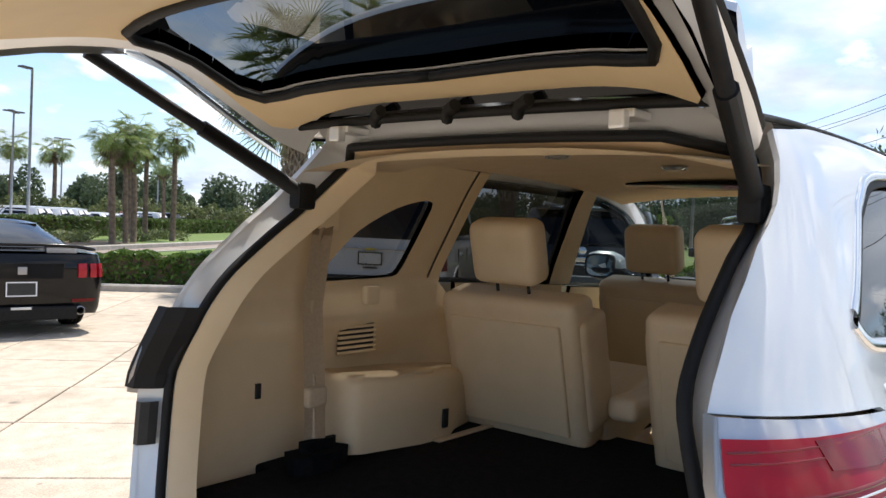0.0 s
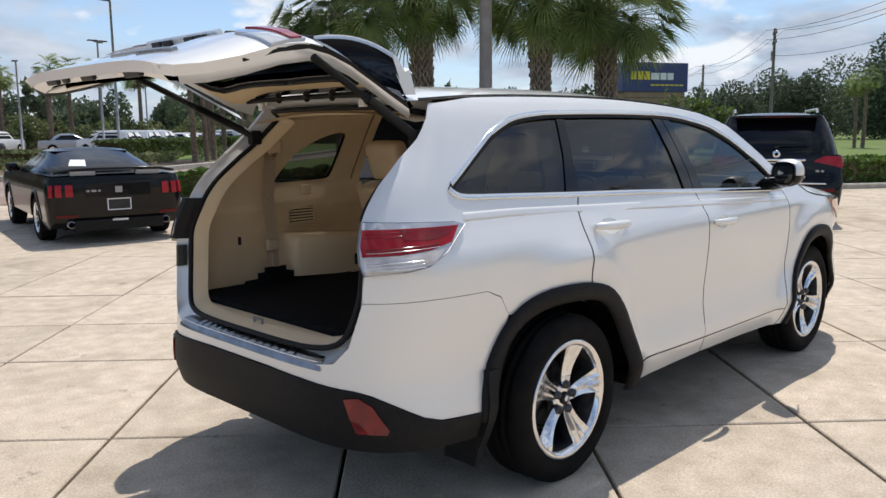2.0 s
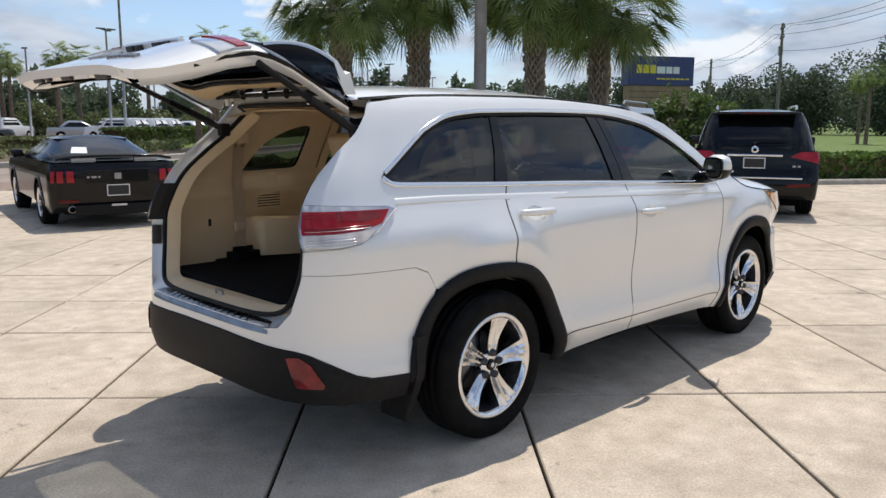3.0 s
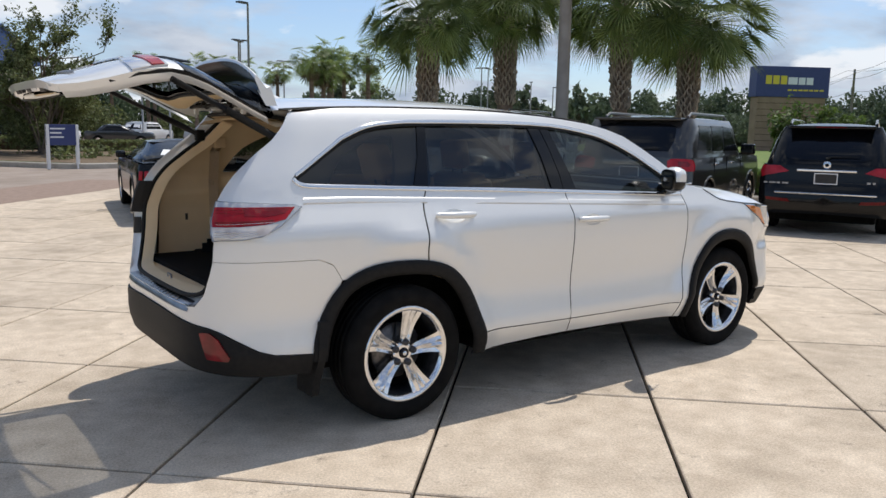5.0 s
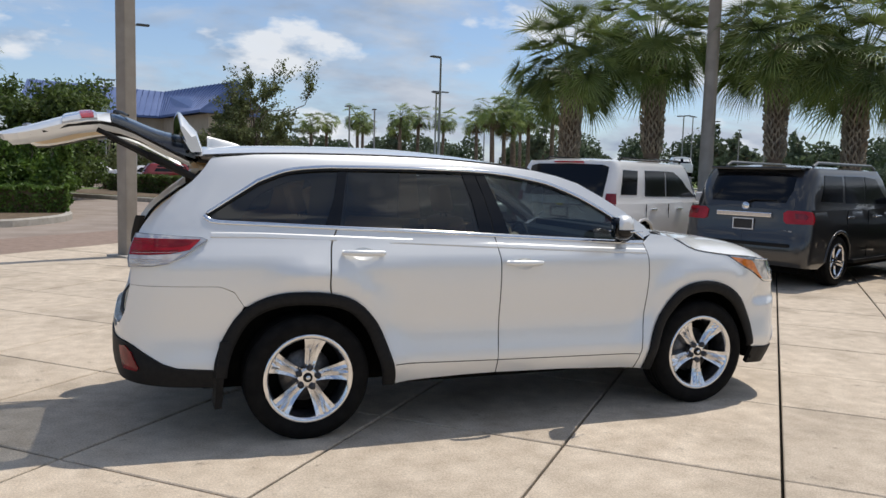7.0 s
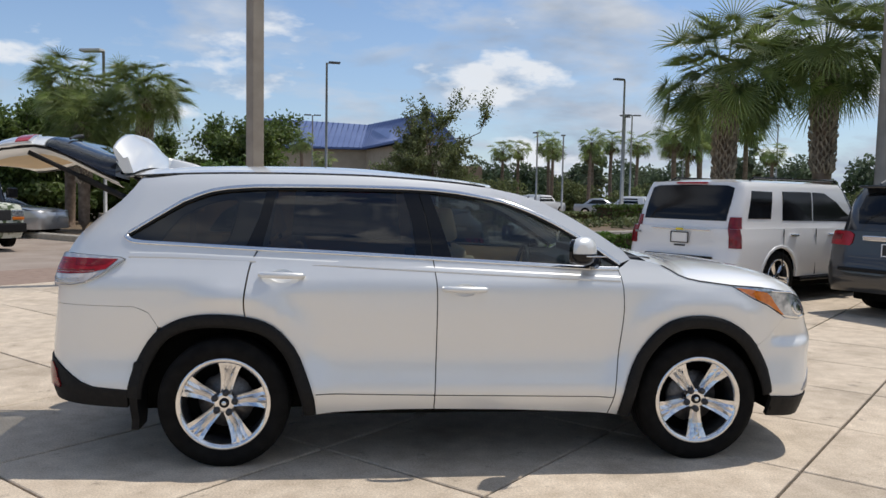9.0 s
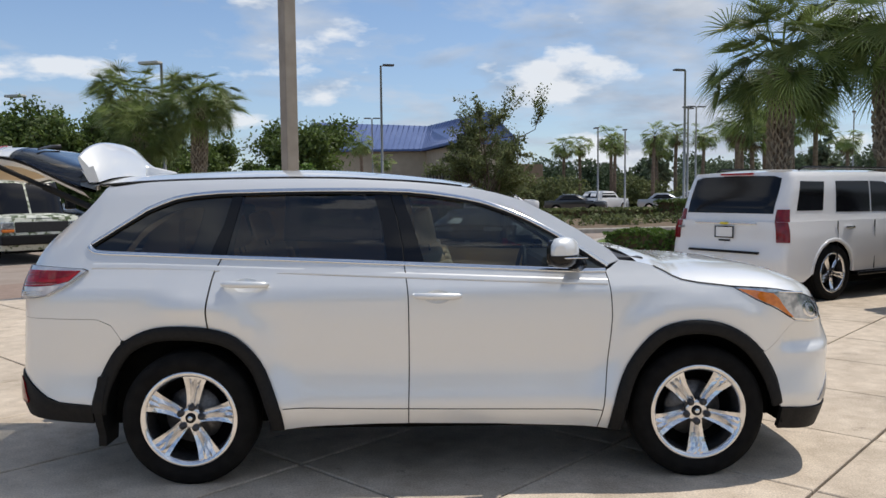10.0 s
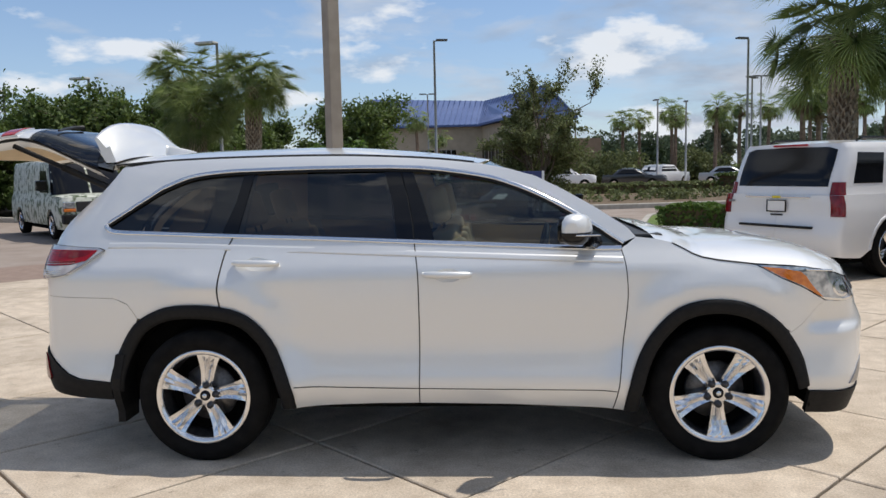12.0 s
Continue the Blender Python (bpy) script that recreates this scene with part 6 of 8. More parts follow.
for sy in (-1, 1):
    part("roof_rail", tube_bm([(.75, sy * .70, 1.82), (.9, sy * .70, 1.88), (3.0, sy * .70, 1.88), (3.15, sy * .70, 1.82)], .022, 8), M_DARKCHROME, seq)
    part("door_mirror", box_bm(3.35, 3.52, .97 if sy > 0 else -1.22, 1.22 if sy > 0 else -.97, 1.18, 1.38, .04, 3), M_BLACKPAINT, seq)
    part("running_board", box_bm(1.65, 3.65, sy * .98 - .07, sy * .98 + .07, .33, .39, .015), M_CLAD, seq)
    for x in (1.62, 2.74):
        part("door_handle", box_bm(x - .22, x, sy * 1.01 - .02, sy * 1.01 + .02, 1.04, 1.075, .012), M_CHROME, seq)
    for x in (1.40, 2.23, 3.28):
        part("door_seam", box_bm(x - .004, x + .004, sy * 1.008 - .004, sy * 1.008 + .010, .42, 1.16), M_SEAL, seq)

# black crossover
pth, lo, up, SR, UR = vehicle("suv", "black crossover SUV with silver roof rails, parked", (9.68, 2.07), 25, M_BLACKPAINT, 5.0, 1.96, 1.76, 1.10, 1.05, .375, (1.12, 4.02),
    ([.2, .45, .6, .85, 1.10, 1.2], [.12, .0, .0, .07, .10, .13]), ([1.06, 1.2, 1.55, 1.70], [.11, .18, .46, .62]), ([1.05, 1.62, 1.72], [3.95, 3.05, 2.95]),
    [[(.80, 1.18), (1.45, 1.16), (1.50, 1.55), (1.10, 1.53)], [(1.55, 1.15), (2.45, 1.15), (2.45, 1.56), (1.55, 1.56)], [(2.52, 1.15), (3.50, 1.14), (2.98, 1.54), (2.52, 1.56)]],
    [(-.43, 1.17), (-.02, 1.18), (.06, 1.215), (.10, 1.29), (.09, 1.38), (.0, 1.56), (-.08, 1.61), (-.20, 1.635), (-.43, 1.645)], roof_in=.23)
for mir in (False, True):
    panel("tail_lamp", [(-.56, 1.00), (-.40, .95), (-.22, .90), (-.08, 1.00), (-.04, 1.085), (-.44, 1.085)], M_REDLENS, pth, mir, surf=lo, off=.012, thick=.03, step=.08)
    panel("bumper_reflector", [(-.60, .52), (-.34, .54), (-.32, .59), (-.58, .57)], M_DARKRED, pth, mir, surf=lo, off=.012, step=.08)
plate(pth, .05, .90)
part("garnish_bar", box_bm(.05, .09, -.42, .42, 1.005, 1.04, .01), M_CHROME, pth)
part("emblem", lathe_bm([(.028, -.012), (.055, -.012), (.06, 0)], 20), M_CHROME, pth).matrix_basis = Matrix.Translation((.09, 0, 1.11)) @ Matrix.Rotation(radians(-90), 4, "Z")
part("bumper_chrome", box_bm(-.022, .02, -.72, .72, .655, .68, .008), M_CHROME, pth)
part("rear_spoiler", box_bm(.36, .72, -.62, .62, 1.675, 1.715, .015), M_BLACKPAINT, pth)
part("high_brake_lamp", box_bm(.35, .365, -.22, .22, 1.685, 1.702), M_DARKRED, pth)
part("rear_wiper", tube_bm([(.15, .02, 1.20), (.17, -.06, 1.24), (.17, -.45, 1.25)], [.03, .012, .008], 6), M_SEAL, pth)
bars(pth, .06, -.62, .84, (.05, .04), M_DARKCHROME, .03)
bars(pth, .06, .84, .80, (.05, .04, .05, .05, .04, .05), M_DARKCHROME, .025)
for sy in (-1, 1):
    part("roof_rail", tube_bm([(.75, sy * .62, 1.74), (.88, sy * .62, 1.81), (2.9, sy * .62, 1.81), (3.05, sy * .62, 1.74)], .02, 8), M_CHROME, pth)
    part("door_mirror", box_bm(3.25, 3.40, .95 if sy > 0 else -1.16, 1.16 if sy > 0 else -.95, 1.10, 1.27, .04, 3), M_BLACKPAINT, pth)

# black sports coupe
mus, lo, up, SR, UR = vehicle("coupe", "black two-door sports coupe with a boot spoiler, parked", (1.93, 8.02), 80, M_BLACKPAINT, 4.78, 1.92, 1.36, .98, .90, .345, (1.05, 3.77),
    ([.15, .35, .55, .80, .98, 1.0], [.16, .05, .02, .0, .06, .08]), ([.95, 1.0, 1.2, 1.34], [.52, .58, 1.15, 1.72]), ([.95, 1.0, 1.25, 1.34], [3.45, 3.35, 2.75, 2.55]),
    [[(1.40, 1.02), (2.05, 1.02), (2.10, 1.24), (1.78, 1.24)], [(2.12, 1.02), (2.98, 1.02), (2.62, 1.25), (2.16, 1.25)]],
    [(.68, 1.03), (1.22, 1.03), (1.27, 1.15), (1.14, 1.27), (.68, 1.29)], sill=.22, roof_in=.32, scale=.95, tail=4.6)
for mir in (False, True):
    for k in range(3):
        s0 = -.50 + .115 * k
        panel("tail_lamp_bar", [(s0 + .010, .70), (s0 + .085, .70), (s0 + .095, .87), (s0 + .020, .87)], M_REDLENS, mus, mir, surf=lo, off=.022, thick=.03, step=.06)
    panel("bumper_reflector", [(-.52, .40), (-.28, .40), (-.28, .44), (-.52, .44)], M_DARKRED, mus, mir, surf=lo, off=.010, step=.08)
    for yy in (.52, .66):
        ex = lathe_bm([(.045, -.05), (.055, -.05), (.055, .10), (.045, .10), (.045, -.045)], 16)
        e2 = part("exhaust_tip", ex, M_DARKCHROME, mus)
        e2.matrix_basis = Matrix.Translation((.06, yy if mir else -yy, .30)) @ Matrix.Rotation(radians(-90), 4, "Z")
part("tail_panel", box_bm(-.008, .04, -.46, .46, .68, .88, .01), M_BLACKGLOSS, mus)
part("emblem", box_bm(-.016, -.004, -.05, .05, .74, .83, .006), M_DARKCHROME, mus)
bars(mus, -.008, .40, .76, (.04, .03, .04, .03), M_DARKCHROME, .03)
plate(mus, .012, .57)
part("rear_diffuser", box_bm(-.01, .20, -.62, .62, .20, .36, .02), M_CLAD, mus)
part("fog_lamp", box_bm(-.014, .0, -.11, .11, .33, .36, .004), M_CLEARLENS, mus)
wing = bmesh.new()
rows = []
for j in range(17):
    q = 2 * j / 16 - 1
    z = 1.09 - .055 * abs(q) ** 4
    x = .05 + .06 * abs(q) ** 3
    rows.append([wing.verts.new((x + dx, .84 * q, z + dz)) for dx, dz in ((-.03, .0), (.0, .018), (.16, -.005), (.20, -.03), (.16, -.028), (.0, -.02))])
for r0, r1 in zip(rows, rows[1:]):
    for k in range(6):
        wing.faces.new([r0[k], r1[k], r1[(k + 1) % 6], r0[(k + 1) % 6]]).smooth = True
wing.faces.new(rows[0]); wing.faces.new(rows[-1][::-1])
bmesh.ops.recalc_face_normals(wing, faces=list(wing.faces))
wg = part("boot_spoiler", wing, M_BLACKPAINT, mus)
for y in (-.45, .45):
    part("spoiler_stand", box_bm(.10, .20, y - .17, y + .17, .985, 1.062, .01), M_DARKCHROME, wg)
panel("window_sticker", [(.90, 1.10), (1.12, 1.105), (1.11, 1.19), (.89, 1.185)], M_PAPER, mus, True, surf=up, off=.014, step=.08)
for sy in (-1, 1):
    part("door_mirror", box_bm(2.78, 2.92, .90 if sy > 0 else -1.08, 1.08 if sy > 0 else -.90, .98, 1.11, .04, 3), M_BLACKPAINT, mus)

# camouflage-patterned van
M_CAMO = material("camouflage_wrap", (0.55, 0.57, 0.48), 0.4, 0, (0.07, 0.10, 0.035), 6.5, 6, lo=.50, hi=.56, stain=(0.66, 0.66, 0.60), stain_scale=2.2)
van, lo, up, SR, UR = vehicle("van", "white and green camouflage-wrapped cargo van", (-12.1, 18.7), -47, M_CAMO, 5.6, 2.0, 2.08, 1.10, 1.08, .36, (1.2, 4.6),
    ([.2, .5, .8, 1.1], [.05, 0, 0, .02]), ([1.05, 1.6, 2.05], [.02, .05, .12]), ([1.1, 1.9, 2.0], [4.75, 4.25, 4.15]),
    [[(3.35, 1.20), (4.25, 1.20), (4.05, 1.78), (3.35, 1.78)]],
    [(-.93, 1.25), (-.45, 1.25), (-.45, 1.75), (-.93, 1.75)], roof_in=.14)
part("front_grille", box_bm(5.50, 5.60, -.62, .62, .72, .98, .02), M_DARKPART, van)
part("front_bumper", box_bm(5.40, 5.68, -.95, .95, .42, .66, .04), M_CLAD, van)
for sy in (-1, 1):
    part("headlamp", box_bm(5.47, 5.61, sy * .78 - .14, sy * .78 + .14, .82, .98, .02), M_HEADLENS, van)
    part("indicator", box_bm(5.46, 5.61, sy * .78 - .14, sy * .78 + .14, .73, .81, .02), M_AMBER, van)
    part("door_mirror", box_bm(4.25, 4.40, .98 if sy > 0 else -1.24, 1.24 if sy > 0 else -.98, 1.25, 1.52, .03), M_BLACKGLOSS, van)

# ---- rows of parked cars farther off ----
def small_car(name, label, paint, kind):
    if kind == "sedan":
        c = vehicle(name, label, (0, -500), 0, paint, 4.7, 1.82, 1.45, .95, .85, .32, (1.0, 3.75), ([.2, .5, .95], [.1, 0, .08]), ([.9, 1.0, 1.38], [.75, .8, 1.35]), ([.9, 1.0, 1.38], [3.5, 3.4, 2.5]),
                    [[(1.20, 1.0), (3.0, 1.0), (2.50, 1.32), (1.55, 1.32)]], [(.05, 1.0), (.80, 1.0), (.75, 1.3), (.05, 1.33)], step=.3, wheel_full=False)
    else:
        c = vehicle(name, label, (0, -500), 0, paint, 4.65, 1.85, 1.66, 1.05, 1.0, .35, (.95, 3.65), ([.2, .5, 1.05], [.1, 0, .06]), ([1.0, 1.2, 1.6], [.08, .14, .5]), ([1.0, 1.1, 1.6], [3.6, 3.4, 2.7]),
                    [[(.75, 1.12), (3.0, 1.12), (2.6, 1.50), (.95, 1.50)]], [(-.55, 1.12), (.10, 1.12), (.05, 1.48), (-.55, 1.52)], step=.3, wheel_full=False)
    return c[0]


M_SILVER = material("silver_paint", (0.42, 0.43, 0.45), 0.3, 0.5, coat=1.0)
M_BLUEPAINT = material("blue_paint", (0.02, 0.06, 0.32), 0.3, 0.2, coat=1.0)
M_REDPAINT = material("red_paint", (0.28, 0.02, 0.02), 0.3, 0.1, coat=1.0)
far_kinds = [small_car("parked_car", "white parked crossover in the far lot", M_WHITE, "suv"), small_car("parked_car", "silver parked saloon in the far lot", M_SILVER, "sedan"),
             small_car("parked_car", "black parked crossover in the far lot", M_BLACKPAINT, "suv"), small_car("parked_car", "white parked saloon in the far lot", M_WHITE, "sedan"),
             small_car("parked_car", "blue parked saloon in the far lot", M_BLUEPAINT, "sedan"), small_car("parked_car", "grey parked saloon in the far lot", M_GREYPAINT, "sedan"),
             small_car("parked_car", "red parked crossover in the far lot", M_REDPAINT, "suv")]
for c in far_kinds:
    tagged(c, group="cars in the far lot")
spots = [(13.9, 57.5, 42, 0), (10.2, 55.4, -18, 5), (18.2, 58.6, -22, 1), (22.0, 60.5, 10, 3), (25.5, 61.5, 40, 0),
         (-6.2, 54.0, 10, 0), (-2.6, 52.0, 8, 3), (1.2, 49.5, 5, 2), (-9.8, 57.0, 10, 1), (4.6, 51.5, 10, 0),
         (-17.0, 17.5, -40, 4), (-19.5, 20.2, -40, 3), (-22.3, 22.6, -40, 1), (-24.5, 25.5, -40, 5), (-13.5, 22.0, -12, 1),
         (-1.0, 47.5, 6, 6)]
rng = random.Random(4)
for k in range(17):
    f = k / 16
    spots.append((22 + 30 * f + rng.uniform(-.4, .4), 50 + 21 * f, 120 + rng.uniform(-4, 4), rng.choice([0, 1, 2, 3, 3, 5, 0, 2])))
for k in range(15):
    f = k / 14
    spots.append((26 + 34 * f + rng.uniform(-.4, .4), 62 + 20 * f, 120 + rng.uniform(-4, 4), rng.choice([0, 1, 2, 3, 5, 0, 6])))
for k in range(7):
    spots.append((44.5 + 2.9 * k, 44.0 + 2.2 * k, 125, rng.choice([0, 1, 2, 3, 5])))
used = set()
for x, y, a, k in spots:
    m = pose(x, y, -.06, 0, 0, a)
    if k not in used:
        far_kinds[k].matrix_basis = m
        used.add(k)
    else:
        copy_thing(far_kinds[k], m)
ramp = copy_thing(far_kinds[0], pose(42.0, 50.5, 1.7, 0, 0, 60))
tagged(ramp, "white parked crossover raised on a display ramp", "car", "cars in the far lot")
rb = thing("display_ramp", "low grey display ramp under a raised car", "ramp", (42.0, 50.5, 0), 60)
part("deck", box_bm(-.1, 4.8, -1.0, 1.0, 1.55, 1.64, .02), M_GALV, rb)
for x, y in ((.3, -.8), (.3, .8), (4.3, -.8), (4.3, .8)):
    part("leg", box_bm(x - .06, x + .06, y - .06, y + .06, -.06, 1.55), M_GALV, rb)

# ---- plants ----
def leaf_mesh(name, centres, size, mat, rs, flat=0.0, aspect=1.8):
    """Many small leaves, each a bent pair of triangles round its centre."""
    n = len(centres)
    c = np.array(centres)
    a = rs.normal(size=(n, 3))
    a[:, 2] *= (1 - flat)
    a /= np.linalg.norm(a, axis=1)[:, None] + 1e-9
    b = rs.normal(size=(n, 3))
    b -= (b * a).sum(1)[:, None] * a
    b /= np.linalg.norm(b, axis=1)[:, None] + 1e-9
    sz = size * rs.uniform(.6, 1.4, size=(n, 1))
    nrm = np.cross(a, b)
    v = np.empty((n, 4, 3))
    v[:, 0], v[:, 1], v[:, 2], v[:, 3] = c - a * sz * aspect / 2, c + b * sz / 2 + nrm * sz * .15, c + a * sz * aspect / 2, c - b * sz / 2 + nrm * sz * .15
    f = [(4 * i, 4 * i + 1, 4 * i + 2, 4 * i + 3) for i in range(n)]
    me = bpy.data.meshes.new(name)
    me.from_pydata([tuple(p) for p in v.reshape(-1, 3)], [], f)
    me.materials.append(mat)
    return new(name, me)


def blob_points(rs, n, centre, radii, shell=.55):
    d = rs.normal(size=(n, 3))
    d /= np.linalg.norm(d, axis=1)[:, None]
    r = shell + (1 - shell) * rs.uniform(0, 1, size=(n, 1)) ** .5
    return np.array(centre) + d * r * np.array(radii)


RS = np.random.RandomState(7)


def palm(at, height, crown, leaves=46, label="", seed=1, droop=.22, dry=0, trunk_r=.17, segs=28, boots=True, blade=.105):
    """A cabbage palm: a booted trunk and a round crown of fan leaves."""
    rs = np.random.RandomState(seed)
    th_ = thing("palm_tree", label or "cabbage palm with a rough trunk and a round fan-leaf crown", "palm tree", (*at, 0.0), rs.uniform(0, 360), "palm trees")
    pts, rad = [], []
    for k in range(9):
        f = k / 8
        pts.append((.06 * math.sin(3 * f + seed), .05 * math.sin(2 * f + 2 * seed), -.1 + (height + .1) * f))
        rad.append(trunk_r * (.86 + .20 * f if f < .45 else .95 + .16 * math.sin(math.pi * min(1, (f - .45) / .6)) ) if boots else trunk_r * (1.1 - .3 * f))
    tr = part("trunk", tube_bm(pts, rad, 14), M_PALMTRUNK, th_)
    if boots:
        # criss-cross leaf bases
        verts, faces = [], []
        z = height * .46
        row = 0
        while z < height:
            f = z / height
            r = trunk_r * (.95 + .16 * math.sin(math.pi * min(1, max(0, f - .45) / .6)))
            cx, cy = .06 * math.sin(3 * f + seed), .05 * math.sin(2 * f + 2 * seed)
            for j in range(10):
                a = 2 * math.pi * (j + .5 * (row % 2)) / 10 + rs.uniform(-.08, .08)
                ca, sa = math.cos(a), math.sin(a)
                # a split leaf base: two arms that lean apart
                for lean in (-1, 1):
                    w, hh, o = .017, .17 * rs.uniform(.75, 1.2), .055 * rs.uniform(.5, 1.5)
                    base = [(-w, -.02, -.01), (w, -.02, -.01), (w + lean * .075, hh, o), (-w + lean * .075, hh, o), (lean * .04, hh * .5, o + .022)]
                    i = len(verts)
                    for tt, zz, oo in base:
                        verts.append((cx + (r + oo) * ca - tt * sa, cy + (r + oo) * sa + tt * ca, z + zz))
                    faces += [(i, i + 1, i + 4), (i + 1, i + 2, i + 4), (i + 2, i + 3, i + 4), (i + 3, i, i + 4)]
            z += .10
            row += 1
        part("trunk_husk", mesh_object("trunk_husk", verts, faces, M_BOOT), None, tr)
    verts, faces, dv, df = [], [], [], []
    top = Vector((.06 * math.sin(3 + seed), .05 * math.sin(2 + 2 * seed), height))
    down = Vector((0, 0, -1))
    for i in range(leaves + dry):
        isdry = i >= leaves
        el = radians(rs.uniform(-75, -45)) if isdry else math.asin(rs.uniform(-.76, .98))
        az = i * 2.39996 + rs.uniform(-.35, .35)
        d = Vector((math.cos(el) * math.cos(az), math.cos(el) * math.sin(az), math.sin(el)))
        side_v = d.cross(Vector((0, 0, 1)))
        side_v = side_v.normalized() if side_v.length > .05 else Vector((1, 0, 0))
        low = max(0.0, .55 - el)
        L1 = crown * rs.uniform(.45, .78) * (.8 if isdry else 1) * (1 - .18 * low)
        hub = top + d * L1 + down * (.04 + .05 * low) * L1
        V, F = (dv, df) if isdry else (verts, faces)
        # stalk: a narrow three-sided rod
        k0 = len(V)
        mid = top + d * L1 * .55 + down * .03 * L1
        for p, w in ((top + d * .10, .022), (mid, .014), (hub, .010)):
            V += [tuple(p + side_v * w), tuple(p - side_v * w), tuple(p + side_v.cross(d) * w)]
        for q in (0, 3):
            F += [(k0 + q, k0 + q + 1, k0 + q + 4, k0 + q + 3), (k0 + q + 1, k0 + q + 2, k0 + q + 5, k0 + q + 4), (k0 + q + 2, k0 + q, k0 + q + 3, k0 + q + 5)]
        # the fan: pleated and whole near the stalk, split into drooping fingers outside
        tilt = 0.0 if isdry else radians(rs.uniform(15, 70))
        rise = side_v.cross(d).normalized()
        rise = rise if rise.z > 0 else -rise
        d2 = d * math.cos(tilt) - rise * math.sin(tilt)
        twist = rs.uniform(-.45, .45)
        sv = (side_v * math.cos(twist) + side_v.cross(d2).normalized() * math.sin(twist)).normalized()
        up_v = sv.cross(d2).normalized()
        sv = d2.cross(up_v).normalized()
        R = crown * rs.uniform(.32, .43) * (.7 if isdry else 1)
        spread = radians(rs.uniform(120, 160)) * (.5 if isdry else 1)
        lift, sag = rs.uniform(.05, .45), rs.uniform(.0, .10) + .05 * low

        def fan(a, r, z=0.0):
            q = hub + (d2 * math.cos(a) + sv * math.sin(a)) * r + up_v * (lift * r * abs(math.sin(a)) + z)
            return q + down * (sag * R * (r / R) ** 2.2)
        k0 = len(V)
        V.append(tuple(hub))
        step_a = 2 * spread / segs
        for j in range(segs + 1):
            V.append(tuple(fan(-spread + j * step_a, R * .13, -.02 * R)))
        for j in range(segs):
            V.append(tuple(fan(-spread + (j + .5) * step_a, R * .18, .015 * R)))
        for j in range(segs):
            a = -spread + (j + .5) * step_a
            rl = R * (1 - .22 * abs(a / spread) ** 2) * rs.uniform(.90, 1.08)
            dr = droop * R * rs.uniform(.1, 1.0)
            w = step_a * blade
            i0 = len(V)
            V += [tuple(fan(a - w, rl * .70) + down * dr * .22), tuple(fan(a + w, rl * .70) + down * dr * .22), tuple(fan(a + rs.uniform(-.03, .03), rl) + down * dr)]
            vl, vr, rg = k0 + 1 + j, k0 + 2 + j, k0 + 2 + segs + j
            F += [(k0, vl, rg), (k0, rg, vr), (vl, i0, rg), (rg, i0 + 1, vr), (rg, i0, i0 + 1), (i0, i0 + 2, i0 + 1)]
    cr = mesh_object("crown", verts, faces, M_PALM)
    part("crown", cr, None, th_)
    if dry:
        part("dry_fronds", mesh_object("dry_fronds", dv, df, M_PALMDRY), None, th_)
    return th_


# the row of palms along the kerb
palm((8.65, 11.5), 4.05, 1.9, 90, seed=3, trunk_r=.18)
palm((10.65, 10.95), 4.70, 2.0, 92, seed=5, trunk_r=.20)
palm((12.45, 8.75), 4.50, 2.0, 92, seed=8, trunk_r=.175)
palm((13.75, 7.85), 4.15, 2.1, 92, seed=11, trunk_r=.18)
# the pair on the left island
palm((-6.69, 22.71), 4.6, 1.8, 92, seed=14, trunk_r=.2)
palm((-9.87, 24.84), 5.05, 1.8, 92, seed=17, trunk_r=.2)
palm((-8.68, 22.61), 3.65, 1.8, 92, seed=19, trunk_r=.2)
# far palms, three built and the rest alike
far_palms = [palm((15.4, 30.8), 4.5, 1.3, 34, "tall palm with a brown skirt, in the far bed", 21, dry=16, trunk_r=.13, segs=16, boots=False, blade=.24),
             palm((19.9, 35.7), 4.8, 1.25, 34, "tall palm with a brown skirt, in the far bed", 22, dry=16, trunk_r=.13, segs=16, boots=False, blade=.24),
             palm((17.4, 32.6), 5.1, 1.3, 34, "tall palm with a brown skirt, in the far bed", 23, dry=16, trunk_r=.13, segs=16, boots=False, blade=.24)]
for k, (x, y, s) in enumerate([(16.3, 31.3, .9), (18.4, 34.6, 1.0), (21.0, 35.0, 1.05), (13.9, 68.9, 1.25), (15.6, 70.0, 1.2), (18.2, 68.0, 1.25), (22.2, 67.0, 1.2), (23.8, 66.5, 1.35), (26.0, 65.8, 1.25),
                               (29.5, 66.0, 1.4), (32.8, 63.1, 1.3), (-4.0, 58.0, 1.1), (-2.4, 59.0, .9), (17.5, 63.6, 1.15), (20.1, 60.8, 1.2), (36.0, 60.0, 1.2), (54.5, 14.1, .95), (55.6, 15.0, .85), (-19.0, 24.5, .8)]):
    copy_thing(far_palms[k % 3], pose(x, y, 0, 0, 0, 50 * k) @ Matrix.Scale(s, 4)).scale = (s, s, s)


